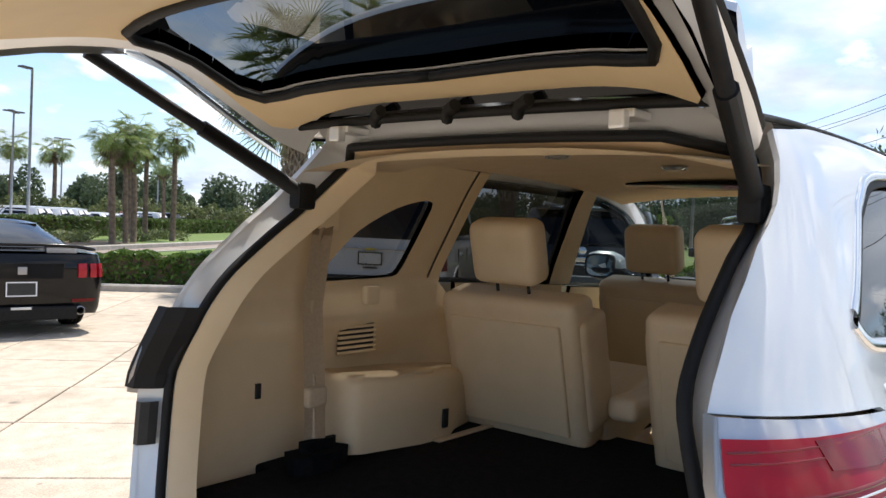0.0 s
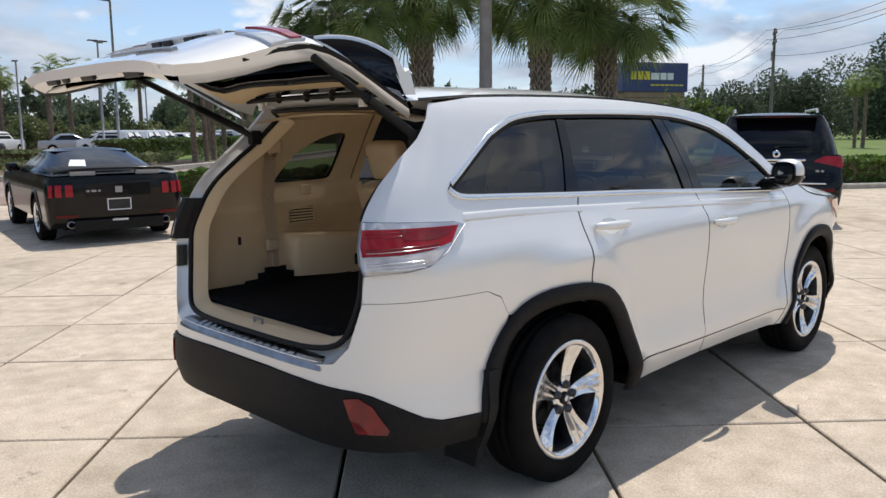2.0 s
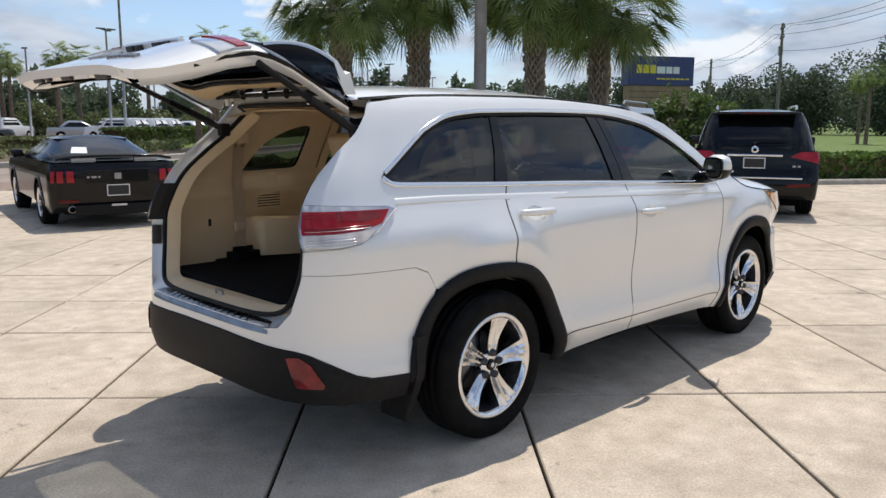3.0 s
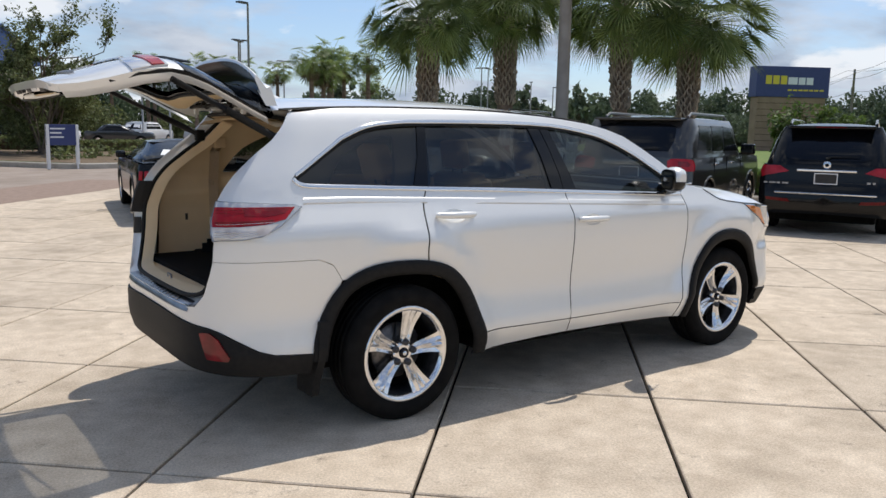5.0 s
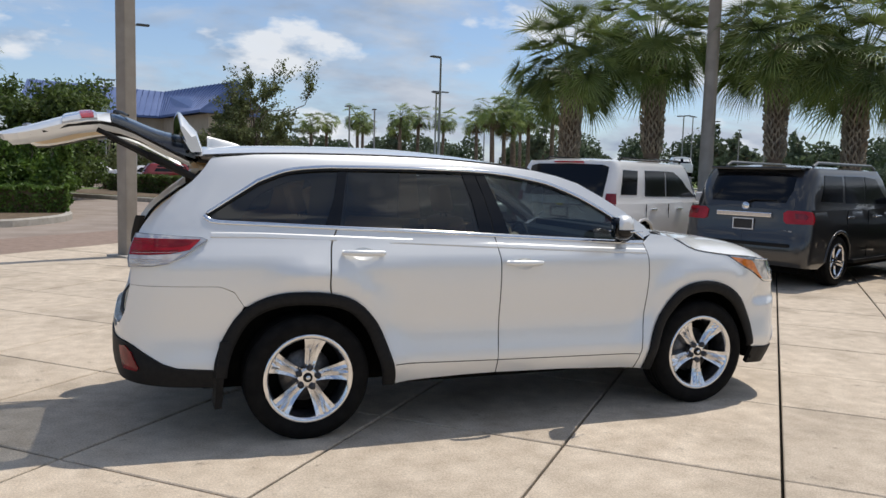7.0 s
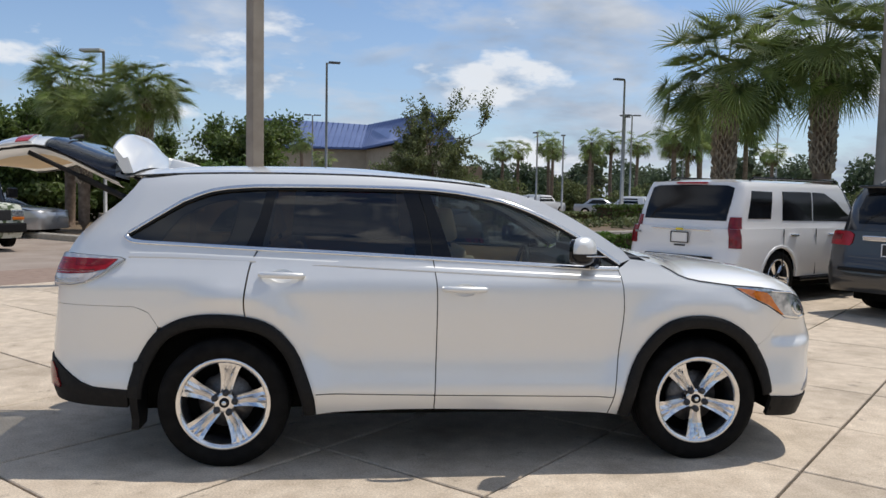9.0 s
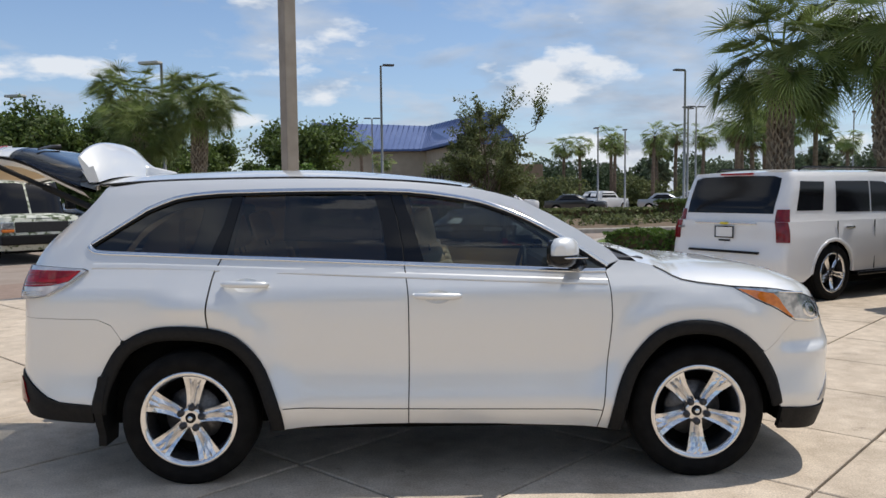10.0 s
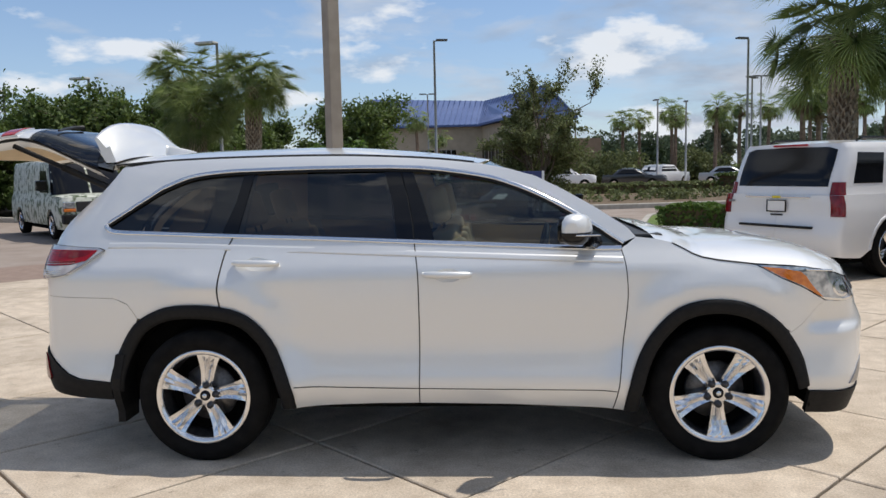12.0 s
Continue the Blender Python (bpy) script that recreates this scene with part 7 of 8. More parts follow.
def tree(name, at, height, spread, label, mat=None, n=2600, leaf=.16, seed=1, trunk=.16, sparse=False, stems=4, low=.12):
    """A broad-leaved tree: forking limbs and twigs, with leaves along the twigs in an uneven crown."""
    rs = np.random.RandomState(seed)
    t_ = thing(name, label, "tree", (*at, 0.0))
    segs_, ends = [], []

    def limb(p, q, r, level):
        mid = (p + q) / 2 + Vector(rs.normal(size=3)) * (q - p).length * .07
        segs_.append((p, mid, q, r, level))
        if level >= 2:
            ends.append((p, q))
            return
        d = (q - p).normalized()
        for k in range(4 if level == 0 else 5):
            f = rs.uniform(.35, 1.0)
            b = p + (q - p) * f
            v = d + Vector(rs.normal(size=3)) * .62
            v.z = v.z * .75 + .12
            limb(b, b + v.normalized() * (q - p).length * rs.uniform(.36, .62), r * .5, level + 1)

    base = Vector((0, 0, height * low))
    for k in range(stems):
        a = 2 * math.pi * (k + rs.uniform(-.25, .25)) / stems
        o = rs.uniform(.25, .65) * spread
        limb(base * rs.uniform(.5, 1.0), Vector((o * math.cos(a), o * math.sin(a), height * rs.uniform(.5, .82))), trunk * .6, 0)
    kz = height / max(q.z for p, q in ends)
    kr = spread / np.percentile([math.hypot(q.x, q.y) for p, q in ends], 92)

    def fit(p):
        k = min(1.0, .95 * spread / max(math.hypot(p.x, p.y) * kr, 1e-6))
        return Vector((p.x * kr * k, p.y * kr * k, max(p.z * kz, .1)))
    tb = bmesh.new()
    tube_bm([(0, 0, -.1), tuple(base)], [trunk, trunk * .85], 10, bm=tb)
    for p, mid, q, r, level in segs_:
        tube_bm([tuple(fit(p)), tuple(fit(mid)), tuple(fit(q))], [r, r * .8, r * .5], 6 if level < 2 else 4, bm=tb)
    ends = [(fit(p), fit(q)) for p, q in ends]
    part("trunk", tb, M_BARK, t_)
    per = max(4, n // len(ends))
    pts = []
    for p, q in ends:
        k = int(per * rs.uniform(.35, 1.65))
        f = rs.uniform(0.15, 1.15, size=(k, 1))
        w = (q - p).length * (.13 if sparse else .30)
        pts.append(np.array(p) * (1 - f) + np.array(q) * f + rs.normal(size=(k, 3)) * w * np.array([1, 1, .8]))
    if not sparse:
        # low skirts of foliage that close the gaps near the ground
        for k in range(14):
            a = rs.uniform(0, 2 * math.pi)
            c = (spread * rs.uniform(.2, .9) * math.cos(a), spread * rs.uniform(.2, .9) * math.sin(a), height * rs.uniform(.10, .5))
            pts.append(blob_points(rs, n // 34, c, (spread * .3, spread * .3, height * .14), .2))
    c = np.concatenate(pts)
    c = c[c[:, 2] > .1]
    part("crown", leaf_mesh("crown", c, leaf, mat or M_TREELEAF, rs), None, t_)
    return t_


tree("tree", (3.9, 33.6), 6.4, 3.1, "open scrubby tree with thin foliage", M_SHRUB, 17000, .075, 31, .09, True, 8, .04)
tree("bush", (4.2, 35.6), 3.8, 2.7, "dense low bush under the scrubby tree", M_SHRUB, 14000, .07, 33, .07, False, 6, .05)
tree("tree", (-5.1, 32.6), 4.9, 2.7, "dark green bushy tree", None, 26000, .11, 32, stems=6)
tree("bush", (-4.6, 23.8), 2.6, 1.6, "tall rounded bright green bush on the island", M_HEDGE, 16000, .09, 34, .08, False, 6, .05)
for k, (x, y, h, s) in enumerate([(-21.9, 33.3, 5.6, 3.6), (-17.8, 29.9, 5.0, 3.2), (-15.2, 29.6, 5.4, 3.0), (-13.6, 33.4, 5.8, 3.2), (-19.0, 25.2, 3.6, 2.6), (-12.0, 37.0, 5.4, 3.0), (-25.5, 30.0, 5.0, 3.6), (-29.0, 36.0, 6.0, 4.0), (-9.4, 31.5, 3.4, 2.6), (-12.4, 27.5, 3.2, 2.4)]):
    tree("tree", (x, y), h, s, "dense dark green tree on the planted island", None, 20000, .125, 40 + k, stems=6)
tree("tree", (37.5, 17.6), 3.3, 2.2, "rounded green tree beside the sign", None, 3400, .14, 61)


def shrub_row(name, label, boxes, n, leaf, mat, seed, category="hedge"):
    """A clipped hedge: a dense shell of leaves over a dark core. boxes: (centre, half sizes, turn in degrees)."""
    rs = np.random.RandomState(seed)
    ob = thing(name, label, category, (*boxes[0][0][:2], 0.0))
    base = Vector((*boxes[0][0][:2], 0))
    vol = [b[1][0] * b[1][1] + b[1][0] * b[1][2] + b[1][1] * b[1][2] for b in boxes]
    core = bmesh.new()
    pts = []
    for (c, h, a), v in zip(boxes, vol):
        m = Matrix.Translation(Vector(c) - base) @ Matrix.Rotation(radians(a), 4, "Z")
        merge(core, box_bm(-h[0] * .95, h[0] * .95, -h[1] * .86, h[1] * .86, -h[2], h[2] * .86, .05), m)
        k = int(n * v / sum(vol))
        p = rs.uniform(-1, 1, size=(k, 3))
        ax = rs.choice(3, size=k, p=np.array([h[1] * h[2], h[0] * h[2], h[0] * h[1] * 1.0]) / (h[1] * h[2] + h[0] * h[2] + h[0] * h[1]))
        sg = np.where(rs.uniform(size=k) > .5, 1, -1)
        sg = np.where(ax == 2, 1, sg)
        p[np.arange(k), ax] = sg * rs.uniform(.86, 1.0, size=k)
        p *= np.array(h)
        bump = .035 * np.sin(p[:, 0] * 5.1 + 1) + .03 * np.sin(p[:, 0] * 11.3) + .02 * np.sin(p[:, 1] * 9)
        p[:, 2] += np.where(p[:, 2] > h[2] * .5, bump, 0)
        pts += [m @ Vector(q) for q in p]
    part("core", core, M_MULCH, ob)
    part("leaves", leaf_mesh("leaves", [tuple(q) for q in pts], leaf, mat, rs), None, ob)
    return ob


ANG = math.degrees(math.atan2(-.572, .820))


def hedge_run(t0, t1, n0, n1, h, name, label, n, leaf, seed, mat=None, z0=.08):
    c = nt((n0 + n1) / 2, (t0 + t1) / 2)
    return shrub_row(name, label, [((c[0], c[1], z0 + h / 2), ((t1 - t0) / 2, (n1 - n0) / 2, h / 2), ANG)], n, leaf, mat or M_HEDGE, seed)


hedge_run(-3.1, 3.0, 13.75, 15.0, .58, "hedge", "clipped bright green hedge behind the kerb", 15000, .055, 71)
hedge_run(3.05, 9.5, 13.75, 15.0, .58, "hedge", "clipped bright green hedge behind the kerb", 14000, .055, 72)
hedge_run(9.55, 19.0, 13.75, 15.2, .62, "hedge", "clipped bright green hedge behind the kerb", 15000, .065, 73)
hedge_run(19.05, 40.0, 13.75, 15.4, .62, "hedge", "clipped bright green hedge behind the kerb", 12000, .10, 74)
# far hedges and dry shrubs
shrub_row("hedge", "dark clipped hedge at the edge of the far lot", [((19.5, 41.0, .55), (7.5, .7, .5), 39)], 9000, .11, M_TREELEAF, 75)
shrub_row("hedge", "dark clipped hedge at the edge of the far lot", [((33.5, 52.0, .55), (10.5, .7, .5), 39)], 8000, .14, M_TREELEAF, 76)
shrub_row("hedge", "dark low hedge along the far kerb", [((-.2, 36.6, .5), (3.6, .6, .42), -58)], 6000, .10, M_TREELEAF, 77)
shrub_row("hedge", "clipped low green hedge on the island nose", [((-4.2, 20.3, .46), (1.25, .75, .36), 5)], 9000, .06, M_HEDGE, 78, "bush")
shrub_row("shrubs", "low dry shrubs at the back of the mulch bed", [((9.5, 38.5, .3), (5.0, .8, .28), 15), ((1.0, 41.0, .35), (4.0, .9, .33), -8)], 9000, .12, M_SHRUB, 79, "shrubs")


def shrub_mass(label, runs, per, leaf, seed):
    """An unclipped bank of shrubs: overlapping clumps of leaves of uneven height along each run."""
    rs = np.random.RandomState(seed)
    ob = thing("shrubs", label, "shrubs", (*runs[0][:2], 0.0))
    pts = []
    for x0, y0, x1, y1, h in runs:
        k = int(math.hypot(x1 - x0, y1 - y0) / .8)
        for i in range(k):
            f = (i + rs.uniform()) / k
            hh = h * rs.uniform(.55, 1.1)
            c = (x0 + (x1 - x0) * f - runs[0][0] + rs.uniform(-.8, .8), y0 + (y1 - y0) * f - runs[0][1] + rs.uniform(-1.2, 1.2), hh * .5)
            pts.append(blob_points(rs, per, c, (rs.uniform(.8, 1.5), rs.uniform(.8, 1.5), hh * .55), .3))
    part("leaves", leaf_mesh("leaves", np.concatenate(pts), leaf, M_SHRUB, rs), None, ob)
    return ob


shrub_mass("tall overgrown grey-green shrubs behind the far lot", [(-4, 64.5, 29, 64.0, 2.8), (26, 65, 54, 67, 2.6), (-21, 64.5, -3, 64.5, 3.0)], 420, .17, 80)
tuft_pts = []
for k in range(60):
    f = RS.uniform()
    x, y = 5 + 20 * f + RS.uniform(-1.5, 1.5), 27.5 + 8 * f * f + 3.2 * f + RS.uniform(-.2, 4.5)
    tuft_pts.append(blob_points(RS, 70, (x, y, .28), (.42, .42, .30), .3))
tf = leaf_mesh("dry_groundcover", np.concatenate(tuft_pts), .10, M_SHRUB, RS)
tagged(tf, "dry low groundcover plants in the mulch bed", "plants", kind="stuff")

# woods at the horizon
def woods(name, label, arcs, n, leaf, seed):
    rs = np.random.RandomState(seed)
    pts = []
    for x0, y0, x1, y1, h0, h1, depth in arcs:
        L_ = math.hypot(x1 - x0, y1 - y0)
        k = max(4, int(L_ / 2.0))
        for i in range(k):
            f = (i + rs.uniform()) / k
            h = (h0 + (h1 - h0) * f) * rs.uniform(.62, 1.08)
            cx, cy = x0 + (x1 - x0) * f + rs.uniform(-1, 1) * depth, y0 + (y1 - y0) * f + rs.uniform(-1, 1) * depth
            w = rs.uniform(2.0, 4.6)
            pts.append(blob_points(rs, n, (cx, cy, h * .5), (w, w, h * .52), .25))
    ob = leaf_mesh(name, np.concatenate(pts), leaf, M_FARWOOD, rs)
    return tagged(ob, label, "woods", kind="stuff")


woods("roadside_wood", "dark green roadside wood across the highway", [(78, 46, 95, 24, 3.5, 11.5, 3), (95, 24, 120, -10, 12, 17, 5), (120, -10, 130, -60, 16, 15, 6), (70, 60, 82, 46, 3.5, 4, 3)], 2600, .21, 90)
woods("far_wood", "distant dark tree line", [(60, 150, 135, 85, 9, 10, 6), (135, 85, 190, 20, 10, 11, 8), (-20, 150, 60, 150, 6, 9, 6), (-90, 110, -20, 150, 7, 7, 6), (-100, 20, -90, 110, 9, 8, 6)], 900, .45, 91)
# out of view: coarse trees added to close the horizon behind the apron
woods("far_wood", "unseen tree line added behind the apron", [(-100, 20, -80, -80, 9, 9, 6), (-80, -80, 60, -110, 9, 9, 6), (60, -110, 130, -60, 9, 11, 6)], 60, 1.3, 92)
for x, y, h in ((64, 74, 8), (67, 72, 7), (46, 84, 8.5), (72, 68, 7.5), (97, 18, 14), (30, 92, 7)):
    tree("pine_tree", (x, y), h, 2.0, "slim far pine above the tree line", M_FARWOOD, 500, .5, int(x), .12, True)

# ---- poles, lamps, sign, buildings ----
def light_post(at, h, label, heads=1, turn=0.0, mat=None, pale=False, base=True):
    p = thing("street_lamp", label, "street lamp", (*at, -.06), turn, "street lamps")
    part("pole", tube_bm([(0, 0, 0), (0, 0, h)], [.085, .055], 10), mat or M_GALV, p)
    if base:
        part("base", lathe_bm([(.28, 0), (.28, .55), (.25, .6), (0, .6)], 16, "z"), M_POLECONC, p)
    for k in range(heads):
        s = 1 if k == 0 else -1
        hd = box_bm(.10, .72, -.17, .17, h - .02, h + .07, .025) if not pale else box_bm(.05, .95, -.2, .2, h - .02, h + .10, .04)
        ob = part("lamp_head", hd, M_LAMPPALE if pale else M_LAMPHEAD, p)
        if s < 0:
            ob.matrix_basis = pose(0, 0, 0, 0, 0, 180)
        part("arm", tube_bm([(0, 0, h - .05), (s * .2, 0, h + .02)], .03, 6), mat or M_GALV, p)
    return p


light_post((15.6, 39.0), 8.25, "tall grey lamp post with a single flat head", 1, 200)
light_post((22.2, 56.6), 8.1, "tall grey lamp post with two flat heads", 2, 10)
light_post((-1.2, 38.0), 8.5, "tall grey lamp post with a single flat head", 1, 10)
light_post((-3.6, 65.0), 8.2, "tall grey lamp post with two flat heads", 2, 5)
light_post((-9.5, 27.6), 7.0, "lamp post with a pale cobra head", 1, 165, None, True)
light_post((-17.0, 31.5), 6.2, "lamp post with a pale cobra head", 1, 165, None, True)
light_post((-20.6, 30.6), 5.6, "lamp post with a pale cobra head", 1, 165, None, True)
for x, y, h in ((43.5, 73.1, 9.2), (54.8, 65.8, 8.2), (47.7, 58.1, 7.5), (53.1, 60.2, 7.3), (58.2, 62.4, 6.8), (63.5, 64.4, 6.5), (19.3, 49.7, 7.3), (14.4, 56.0, 6.5), (17.0, 58.0, 6.5), (10.0, 72.0, 7.0), (33.0, 72.0, 8.0)):
    light_post((x, y), h, "thin far lamp post in the car lot", 2 if h > 7 else 1, 40 * (x % 3), None, False, False)
pa = thing("concrete_pole", "tall grey tapered pole among the palms", "pole", (10.78, 9.02, 0))
part("shaft", tube_bm([(0, 0, -.1), (0, 0, 9.5)], [.16, .11], 14), M_POLECONC, pa)
pb = thing("concrete_pole", "tall square weathered concrete pole beside the drive", "pole", (-1.16, 9.0, 0), 40)
part("shaft", box_bm(-.115, .115, -.115, .115, -.1, 10.5, .02), M_POLECONC, pb)
part("base_plate", box_bm(-.24, .24, -.24, .24, -.02, .035, .01), M_KERB, pb)

sg = thing("pylon_sign", "brown block pylon with a dark blue sign panel", "sign", (64.75, 35.65, -.1), math.degrees(math.atan2(34.0 - 37.3, 67.7 - 61.8)))
part("pylon", box_bm(-3.2, 3.2, -.6, .6, 0, 4.9, .05), M_BRICK, sg)
for z in np.arange(.5, 4.9, .55):
    part("course_joint", box_bm(-3.21, 3.21, -.612, -.598, z, z + .03), M_JOINT, sg)
face = part("panel", box_bm(-3.4, 3.4, -.7, .7, 4.9, 7.55, .04), M_SIGNBLUE, sg)
x = -2.6
for k, w in enumerate((.55, .58, .58)):
    part("yellow_shape", box_bm(x, x + w, -.74, -.70, 6.0, 6.75), M_SIGNYELLOW, face)
    x += w + .13
for k, w in enumerate((.85, .62, .62)):
    part("white_shape", box_bm(x, x + w, -.74, -.70, 6.0, 6.62), M_SIGNWHITE, face)
    x += w + .12
for k in range(7):
    part("yellow_dash", box_bm(-.5 + .5 * k, -.12 + .5 * k, -.74, -.70, 5.45, 5.58), M_SIGNYELLOW, face)
bs = thing("entrance_sign", "small dark blue sign panel on posts in the bed", "sign", (3.15, 25.0, 0), 15)
part("panel", box_bm(-.55, .55, -.04, .04, .75, 1.45, .01), M_SIGNBLUE, bs)
for x in (-.5, .5):
    part("post", box_bm(x - .05, x + .05, -.05, .05, -.05, 1.45, .01), M_SIGNWHITE, bs)
for k, w in enumerate((.5, .38, .45)):
    part("lettering_bar", box_bm(-.42, -.42 + w, -.046, -.040, 1.28 - .14 * k, 1.33 - .14 * k), M_SIGNWHITE, bs)

# building with a blue standing-seam roof
bd = thing("showroom", "tan showroom building with a blue standing-seam metal roof", "building", (0, 0, -.1))
K0, K1 = (1.3, 80.0), (.7, 74.9)


def slab_of(name, pts, mat, parent, th=.2):
    b = bmesh.new()
    lo_ = [b.verts.new(p) for p in pts]
    hi_ = [b.verts.new((p[0], p[1], p[2] + th)) for p in pts]
    n = len(pts)
    b.faces.new(hi_); b.faces.new(lo_[::-1])
    for i in range(n):
        b.faces.new([lo_[i], lo_[(i + 1) % n], hi_[(i + 1) % n], hi_[i]])
    bmesh.ops.recalc_face_normals(b, faces=list(b.faces))
    return part(name, b, mat, parent)


r1 = slab_of("roof_slope", [(-11.4, 74.7, 5.9), (*K1, 5.9), (*K0, 8.6), (-11.0, 80.2, 9.1)], M_BLUEROOF, bd)
r2 = slab_of("roof_slope", [(*K1, 5.9), (3.6, 62.6, 5.9), (6.8, 64.6, 8.6), (*K0, 8.6)], M_BLUEROOF, bd)
slab_of("roof_slope", [(3.6, 62.6, 5.9), (9.6, 66.2, 5.9), (6.8, 64.9, 8.6)], M_BLUEROOF, bd)
slab_of("roof_slope", [(*K0, 8.6), (6.8, 64.6, 8.6), (9.6, 66.2, 5.9), (6.6, 86.0, 5.9)], M_BLUEROOF, bd)
slab_of("roof_slope", [(-11.0, 80.2, 9.1), (*K0, 8.6), (6.6, 86, 5.9), (-11.4, 86, 5.9)], M_BLUEROOF, bd)
part("wall", prism_bm([(-11.0, 75.6), (1.1, 75.6), (4.3, 63.6), (9.0, 66.5), (6.2, 85.4), (-11.0, 85.4)], 0, 5.9), M_STUCCO, bd)
part("side_wing", prism_bm([(8.6, 65.9), (11.8, 67.4), (8.4, 78), (6.4, 77)], 0, 4.2), M_BRICK, bd)
for k in range(22):
    f = (k + .5) / 22
    x0, x1 = -11.4 + 12.1 * f, -11.0 + 12.3 * f
    part("roof_seam", tube_bm([(x0, 74.6 + .3 * f, 6.12), (x1, 80.2 - .2 * f, 9.3 - .5 * f)], .05, 4), M_BLUEROOF, r1)
for k in range(20):
    f = (k + .5) / 20
    part("roof_seam", tube_bm([(.7 + 2.9 * f, 74.9 - 12.3 * f, 6.12), (1.3 + 5.5 * f, 80.0 - 15.4 * f, 8.82)], .05, 4), M_BLUEROOF, r2)
for x in (-9.6, -7.2, -4.8, -2.6):
    wdw = part("window", box_bm(x - 1.0, x + 1.0, 75.52, 75.6, 1.2, 3.6, .02), M_BLACKGLOSS, bd)
    for dx in (-.5, 0, .5):
        part("mullion", box_bm(x + dx - .04, x + dx + .04, 75.48, 75.52, 1.2, 3.6), M_DARKCHROME, wdw)
for x in (1.0, 3.4, 5.8, 8.2, 10.6):
    w2 = box_bm(-1.0, 1.0, -.06, .04, 1.0, 3.8, .02)
    wdw = part("window", w2, M_BLACKGLOSS, bd)
    f = (x) / 12
    wdw.matrix_basis = pose(1.1 + 3.2 * f, 75.6 - 12.0 * f, 0, 0, 0, -75)
    part("mullion", box_bm(-.04, .04, -.10, -.06, 1.0, 3.8), M_DARKCHROME, wdw)

# utility poles and cables along the highway
def utility_pole(at, h, turn):
    u = thing("utility_pole", "wooden utility pole with cross-arms along the highway", "utility pole", (*at, -.1), turn, "utility poles")
    part("shaft", tube_bm([(0, 0, 0), (0, 0, h)], [.20, .14], 10), M_WOODPOLE, u)
    for z in (h - .6, h - 1.6):
        part("cross_arm", box_bm(-.08, .08, -1.1, 1.1, z, z + .14, .01), M_WOODPOLE, u)
        for y in (-1.0, -.4, .4, 1.0):
            part("insulator", box_bm(-.05, .05, y - .05, y + .05, z + .14, z + .36), M_GALV, u)
    part("transformer", tube_bm([(.0, .42, h - 3.4), (.0, .42, h - 2.4)], .24, 10), M_GALV, u)
    return u


UP = [((86.0, 33.0), 12.2), ((108.0, 52.0), 10.6), ((58.0, 6.0), 13.0), ((150.0, 95.0), 10.0), ((30.0, -20.0), 13.0)]
for p, h in UP:
    utility_pole(p, h, -58)
for (p, h), (q, g) in ((UP[3], UP[1]), (UP[1], UP[0]), (UP[0], UP[2]), (UP[2], UP[4])):
    for dz, dy in ((-.3, -1.0), (-.3, 1.0), (-1.3, -1.0), (-3.0, 0.0)):
        line = []
        for k in range(13):
            f = k / 12
            line.append((p[0] + (q[0] - p[0]) * f + dy * .6, p[1] + (q[1] - p[1]) * f - dy * .7, h + dz + (g - h) * f - 1.1 * 4 * f * (1 - f)))
        cb = part("overhead_cable", tube_bm(line, .022, 4), M_WIRE, None)
        tagged(cb, "thin black overhead cable between the poles", "cable", "overhead cables")
hw = structure("highway", prism_bm([(98, -40), (106, -40), (96, 62), (60, 120), (54, 116), (88, 60)], -.2, .06), M_ROAD)

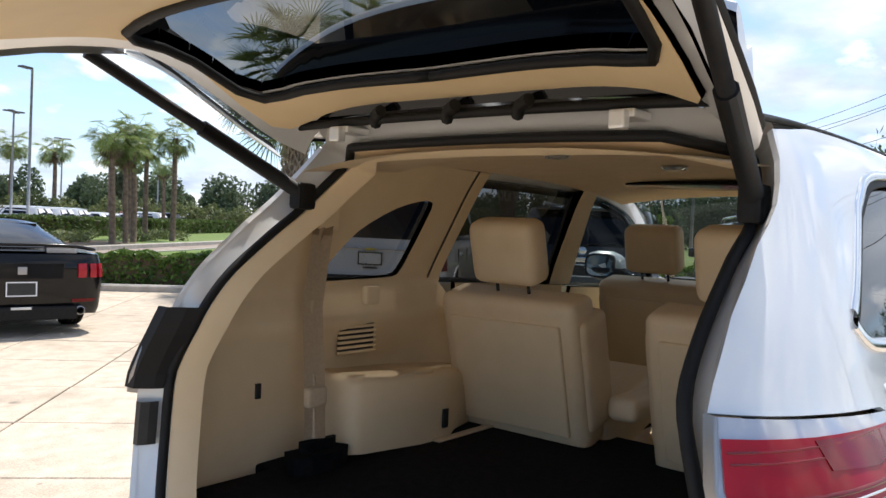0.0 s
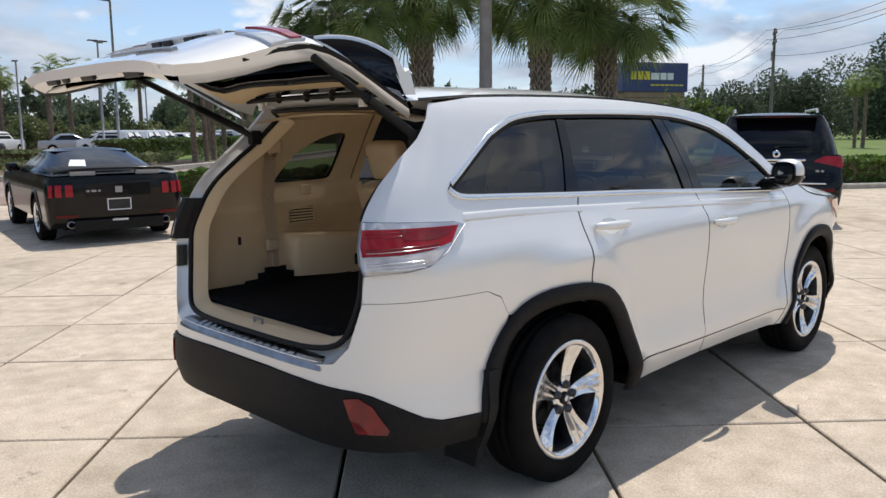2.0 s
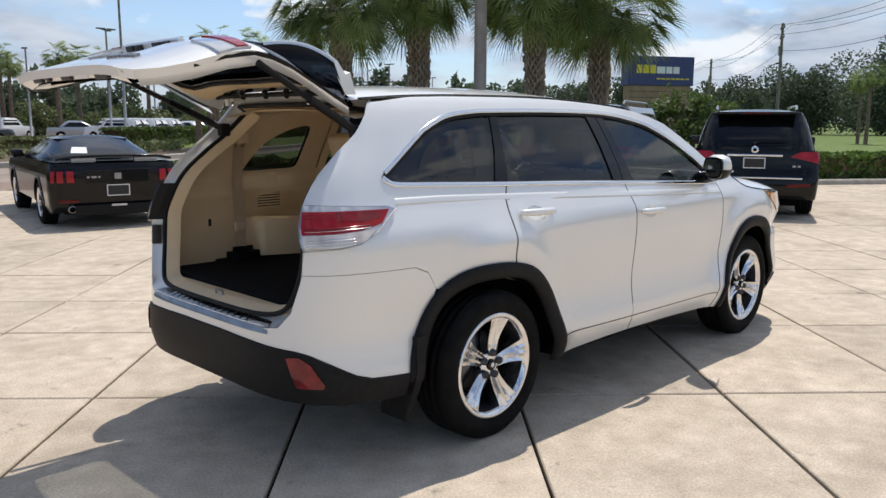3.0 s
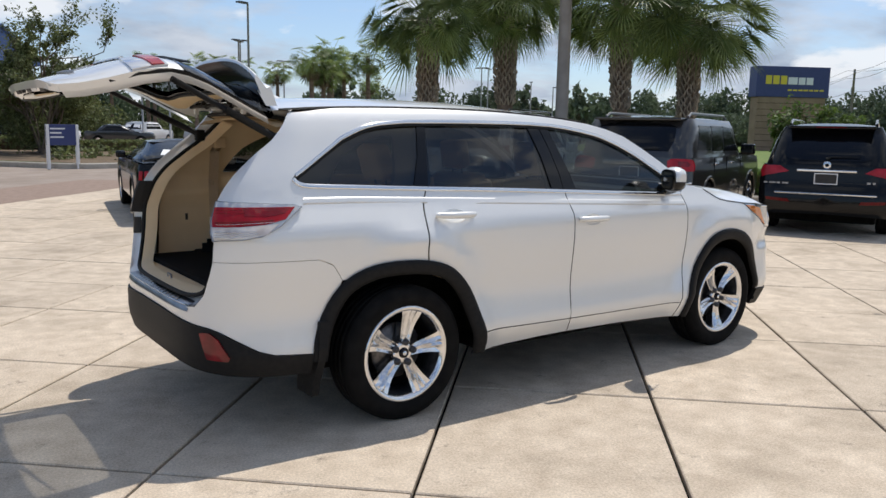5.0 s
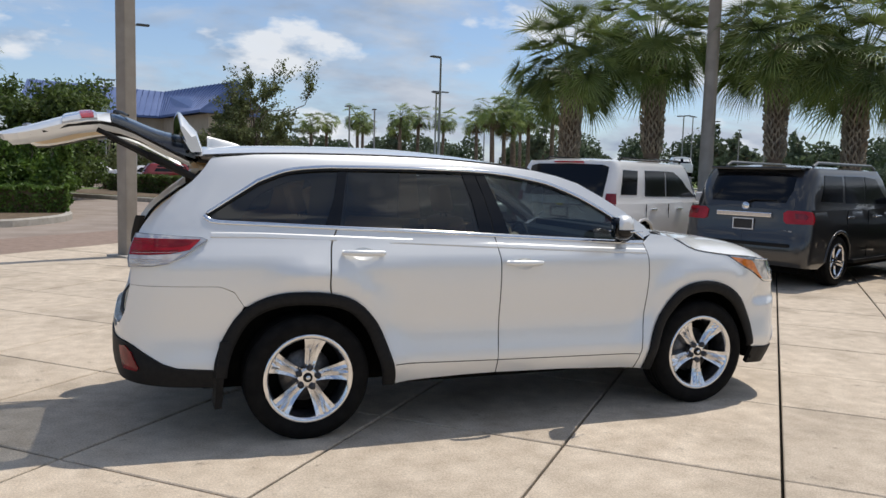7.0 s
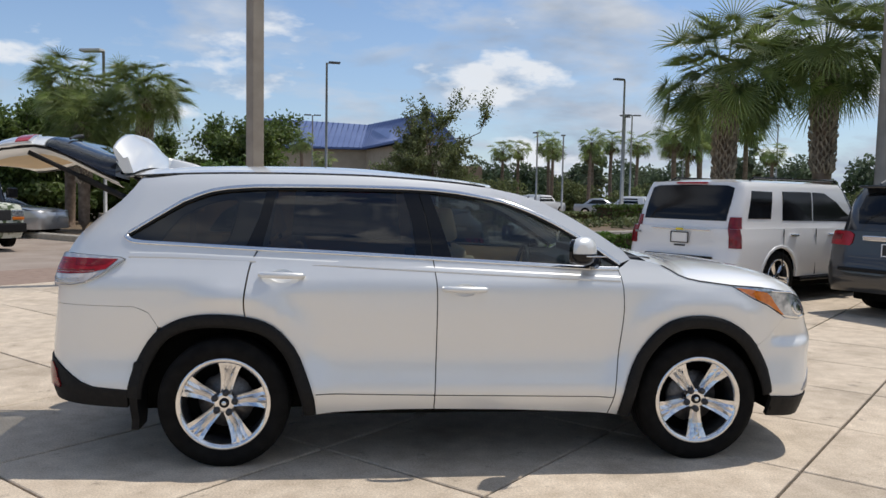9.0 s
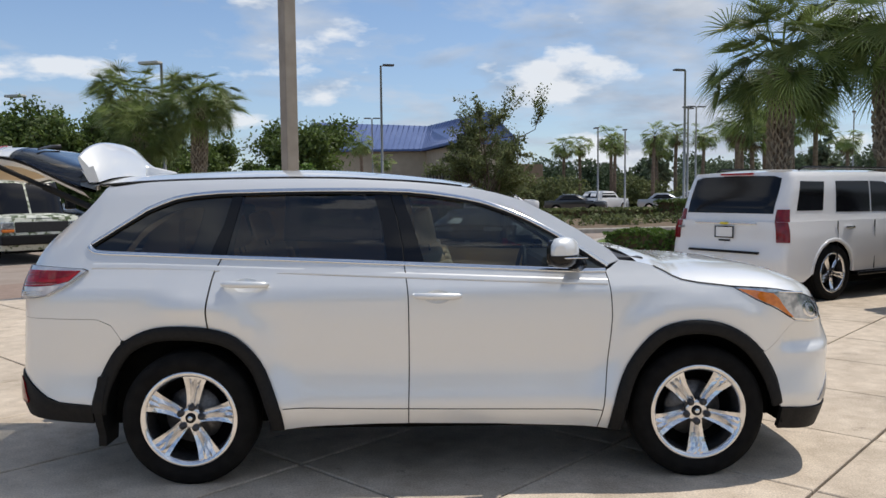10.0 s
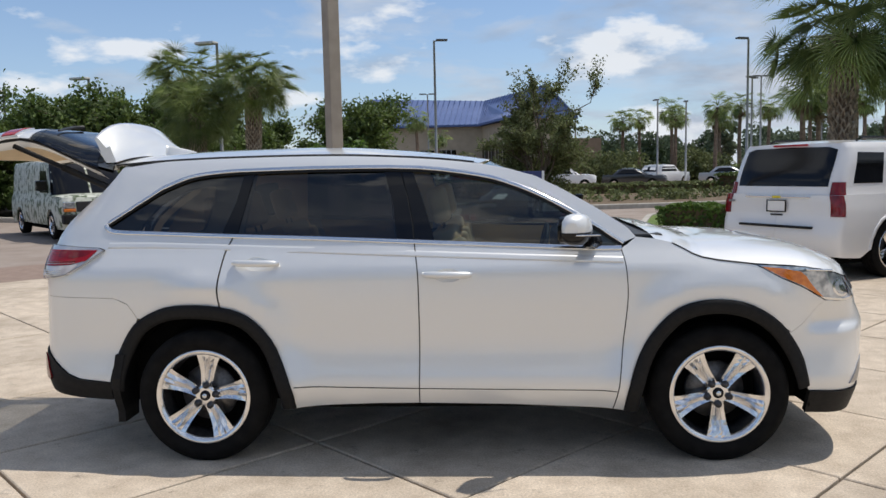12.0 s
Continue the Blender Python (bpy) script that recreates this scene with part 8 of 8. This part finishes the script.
# ---- the concrete slabs of the apron ----
V_LINES = [.41 + 1.2 * k for k in range(-22, 8)]
U_LEFT = [-1.55 - 1.4 * k for k in range(16, 0, -1)] + [-1.55, -.095, 1.30, 2.33, 3.5, 4.66] + [4.66 + 1.2 * k for k in range(1, 11)]
U_RIGHT = [-1.55 - 1.4 * k for k in range(16, 0, -1)] + [-1.55, -.08, 1.44, 2.57, 3.77, 4.97] + [4.97 + 1.2 * k for k in range(1, 11)]
pavement = thing("pavement", "", "", (0, 0, 0))
tagged(pavement, kind="structure")
GAP = .009
slab_data = {}
far_v, far_f = [], []
prng = random.Random(9)
for v0, v1 in zip(V_LINES, V_LINES[1:]):
    lines = U_LEFT if v0 > .3 else U_RIGHT
    for u0, u1 in zip(lines, lines[1:]):
        uc, vc = (u0 + u1) / 2, (v0 + v1) / 2
        x, y = uv(uc, vc)
        if x * .572 + y * .820 > 14.6:
            continue
        du, dv = (u1 - u0) / 2 - GAP, (v1 - v0) / 2 - GAP
        c = .006
        ring = [(-du, -dv), (du, -dv), (du, dv), (-du, dv)]
        loc = [(a, b, -.09) for a, b in ring] + [(a, b, -c) for a, b in ring] + [(a - math.copysign(c, a), b - math.copysign(c, b), 0) for a, b in ring]
        fc = [[8, 9, 10, 11]] + [[i, (i + 1) % 4, 4 + (i + 1) % 4, 4 + i] for i in range(4)] + [[4 + i, 4 + (i + 1) % 4, 8 + (i + 1) % 4, 8 + i] for i in range(4)]
        dz = prng.uniform(-.0025, .0025)
        if -7.5 < uc < 9.5 and -8.5 < vc < 8.9 and math.hypot(x - 1.5, y - .5) < 10.2:
            key = (round(du, 4), round(dv, 4))
            if key not in slab_data:
                me = bpy.data.meshes.new("slab")
                me.from_pydata(loc, [], fc)
                me.materials.append(M_CONCRETE)
                slab_data[key] = me
            s = new("slab", slab_data[key])
            s.parent = pavement
            s.matrix_basis = Matrix.Translation((x, y, dz)) @ Matrix.Rotation(TH, 4, "Z")
        else:
            i = len(far_v)
            ct, st = math.cos(TH), math.sin(TH)
            far_v += [(x + a * ct - b * st, y + a * st + b * ct, z + dz) for a, b, z in loc]
            far_f += [[i + k for k in f] for f in fc]
ff = mesh_object("slab_field", far_v, far_f, M_CONCRETE2)
ff.parent = pavement
tagged(ff, kind="stuff")
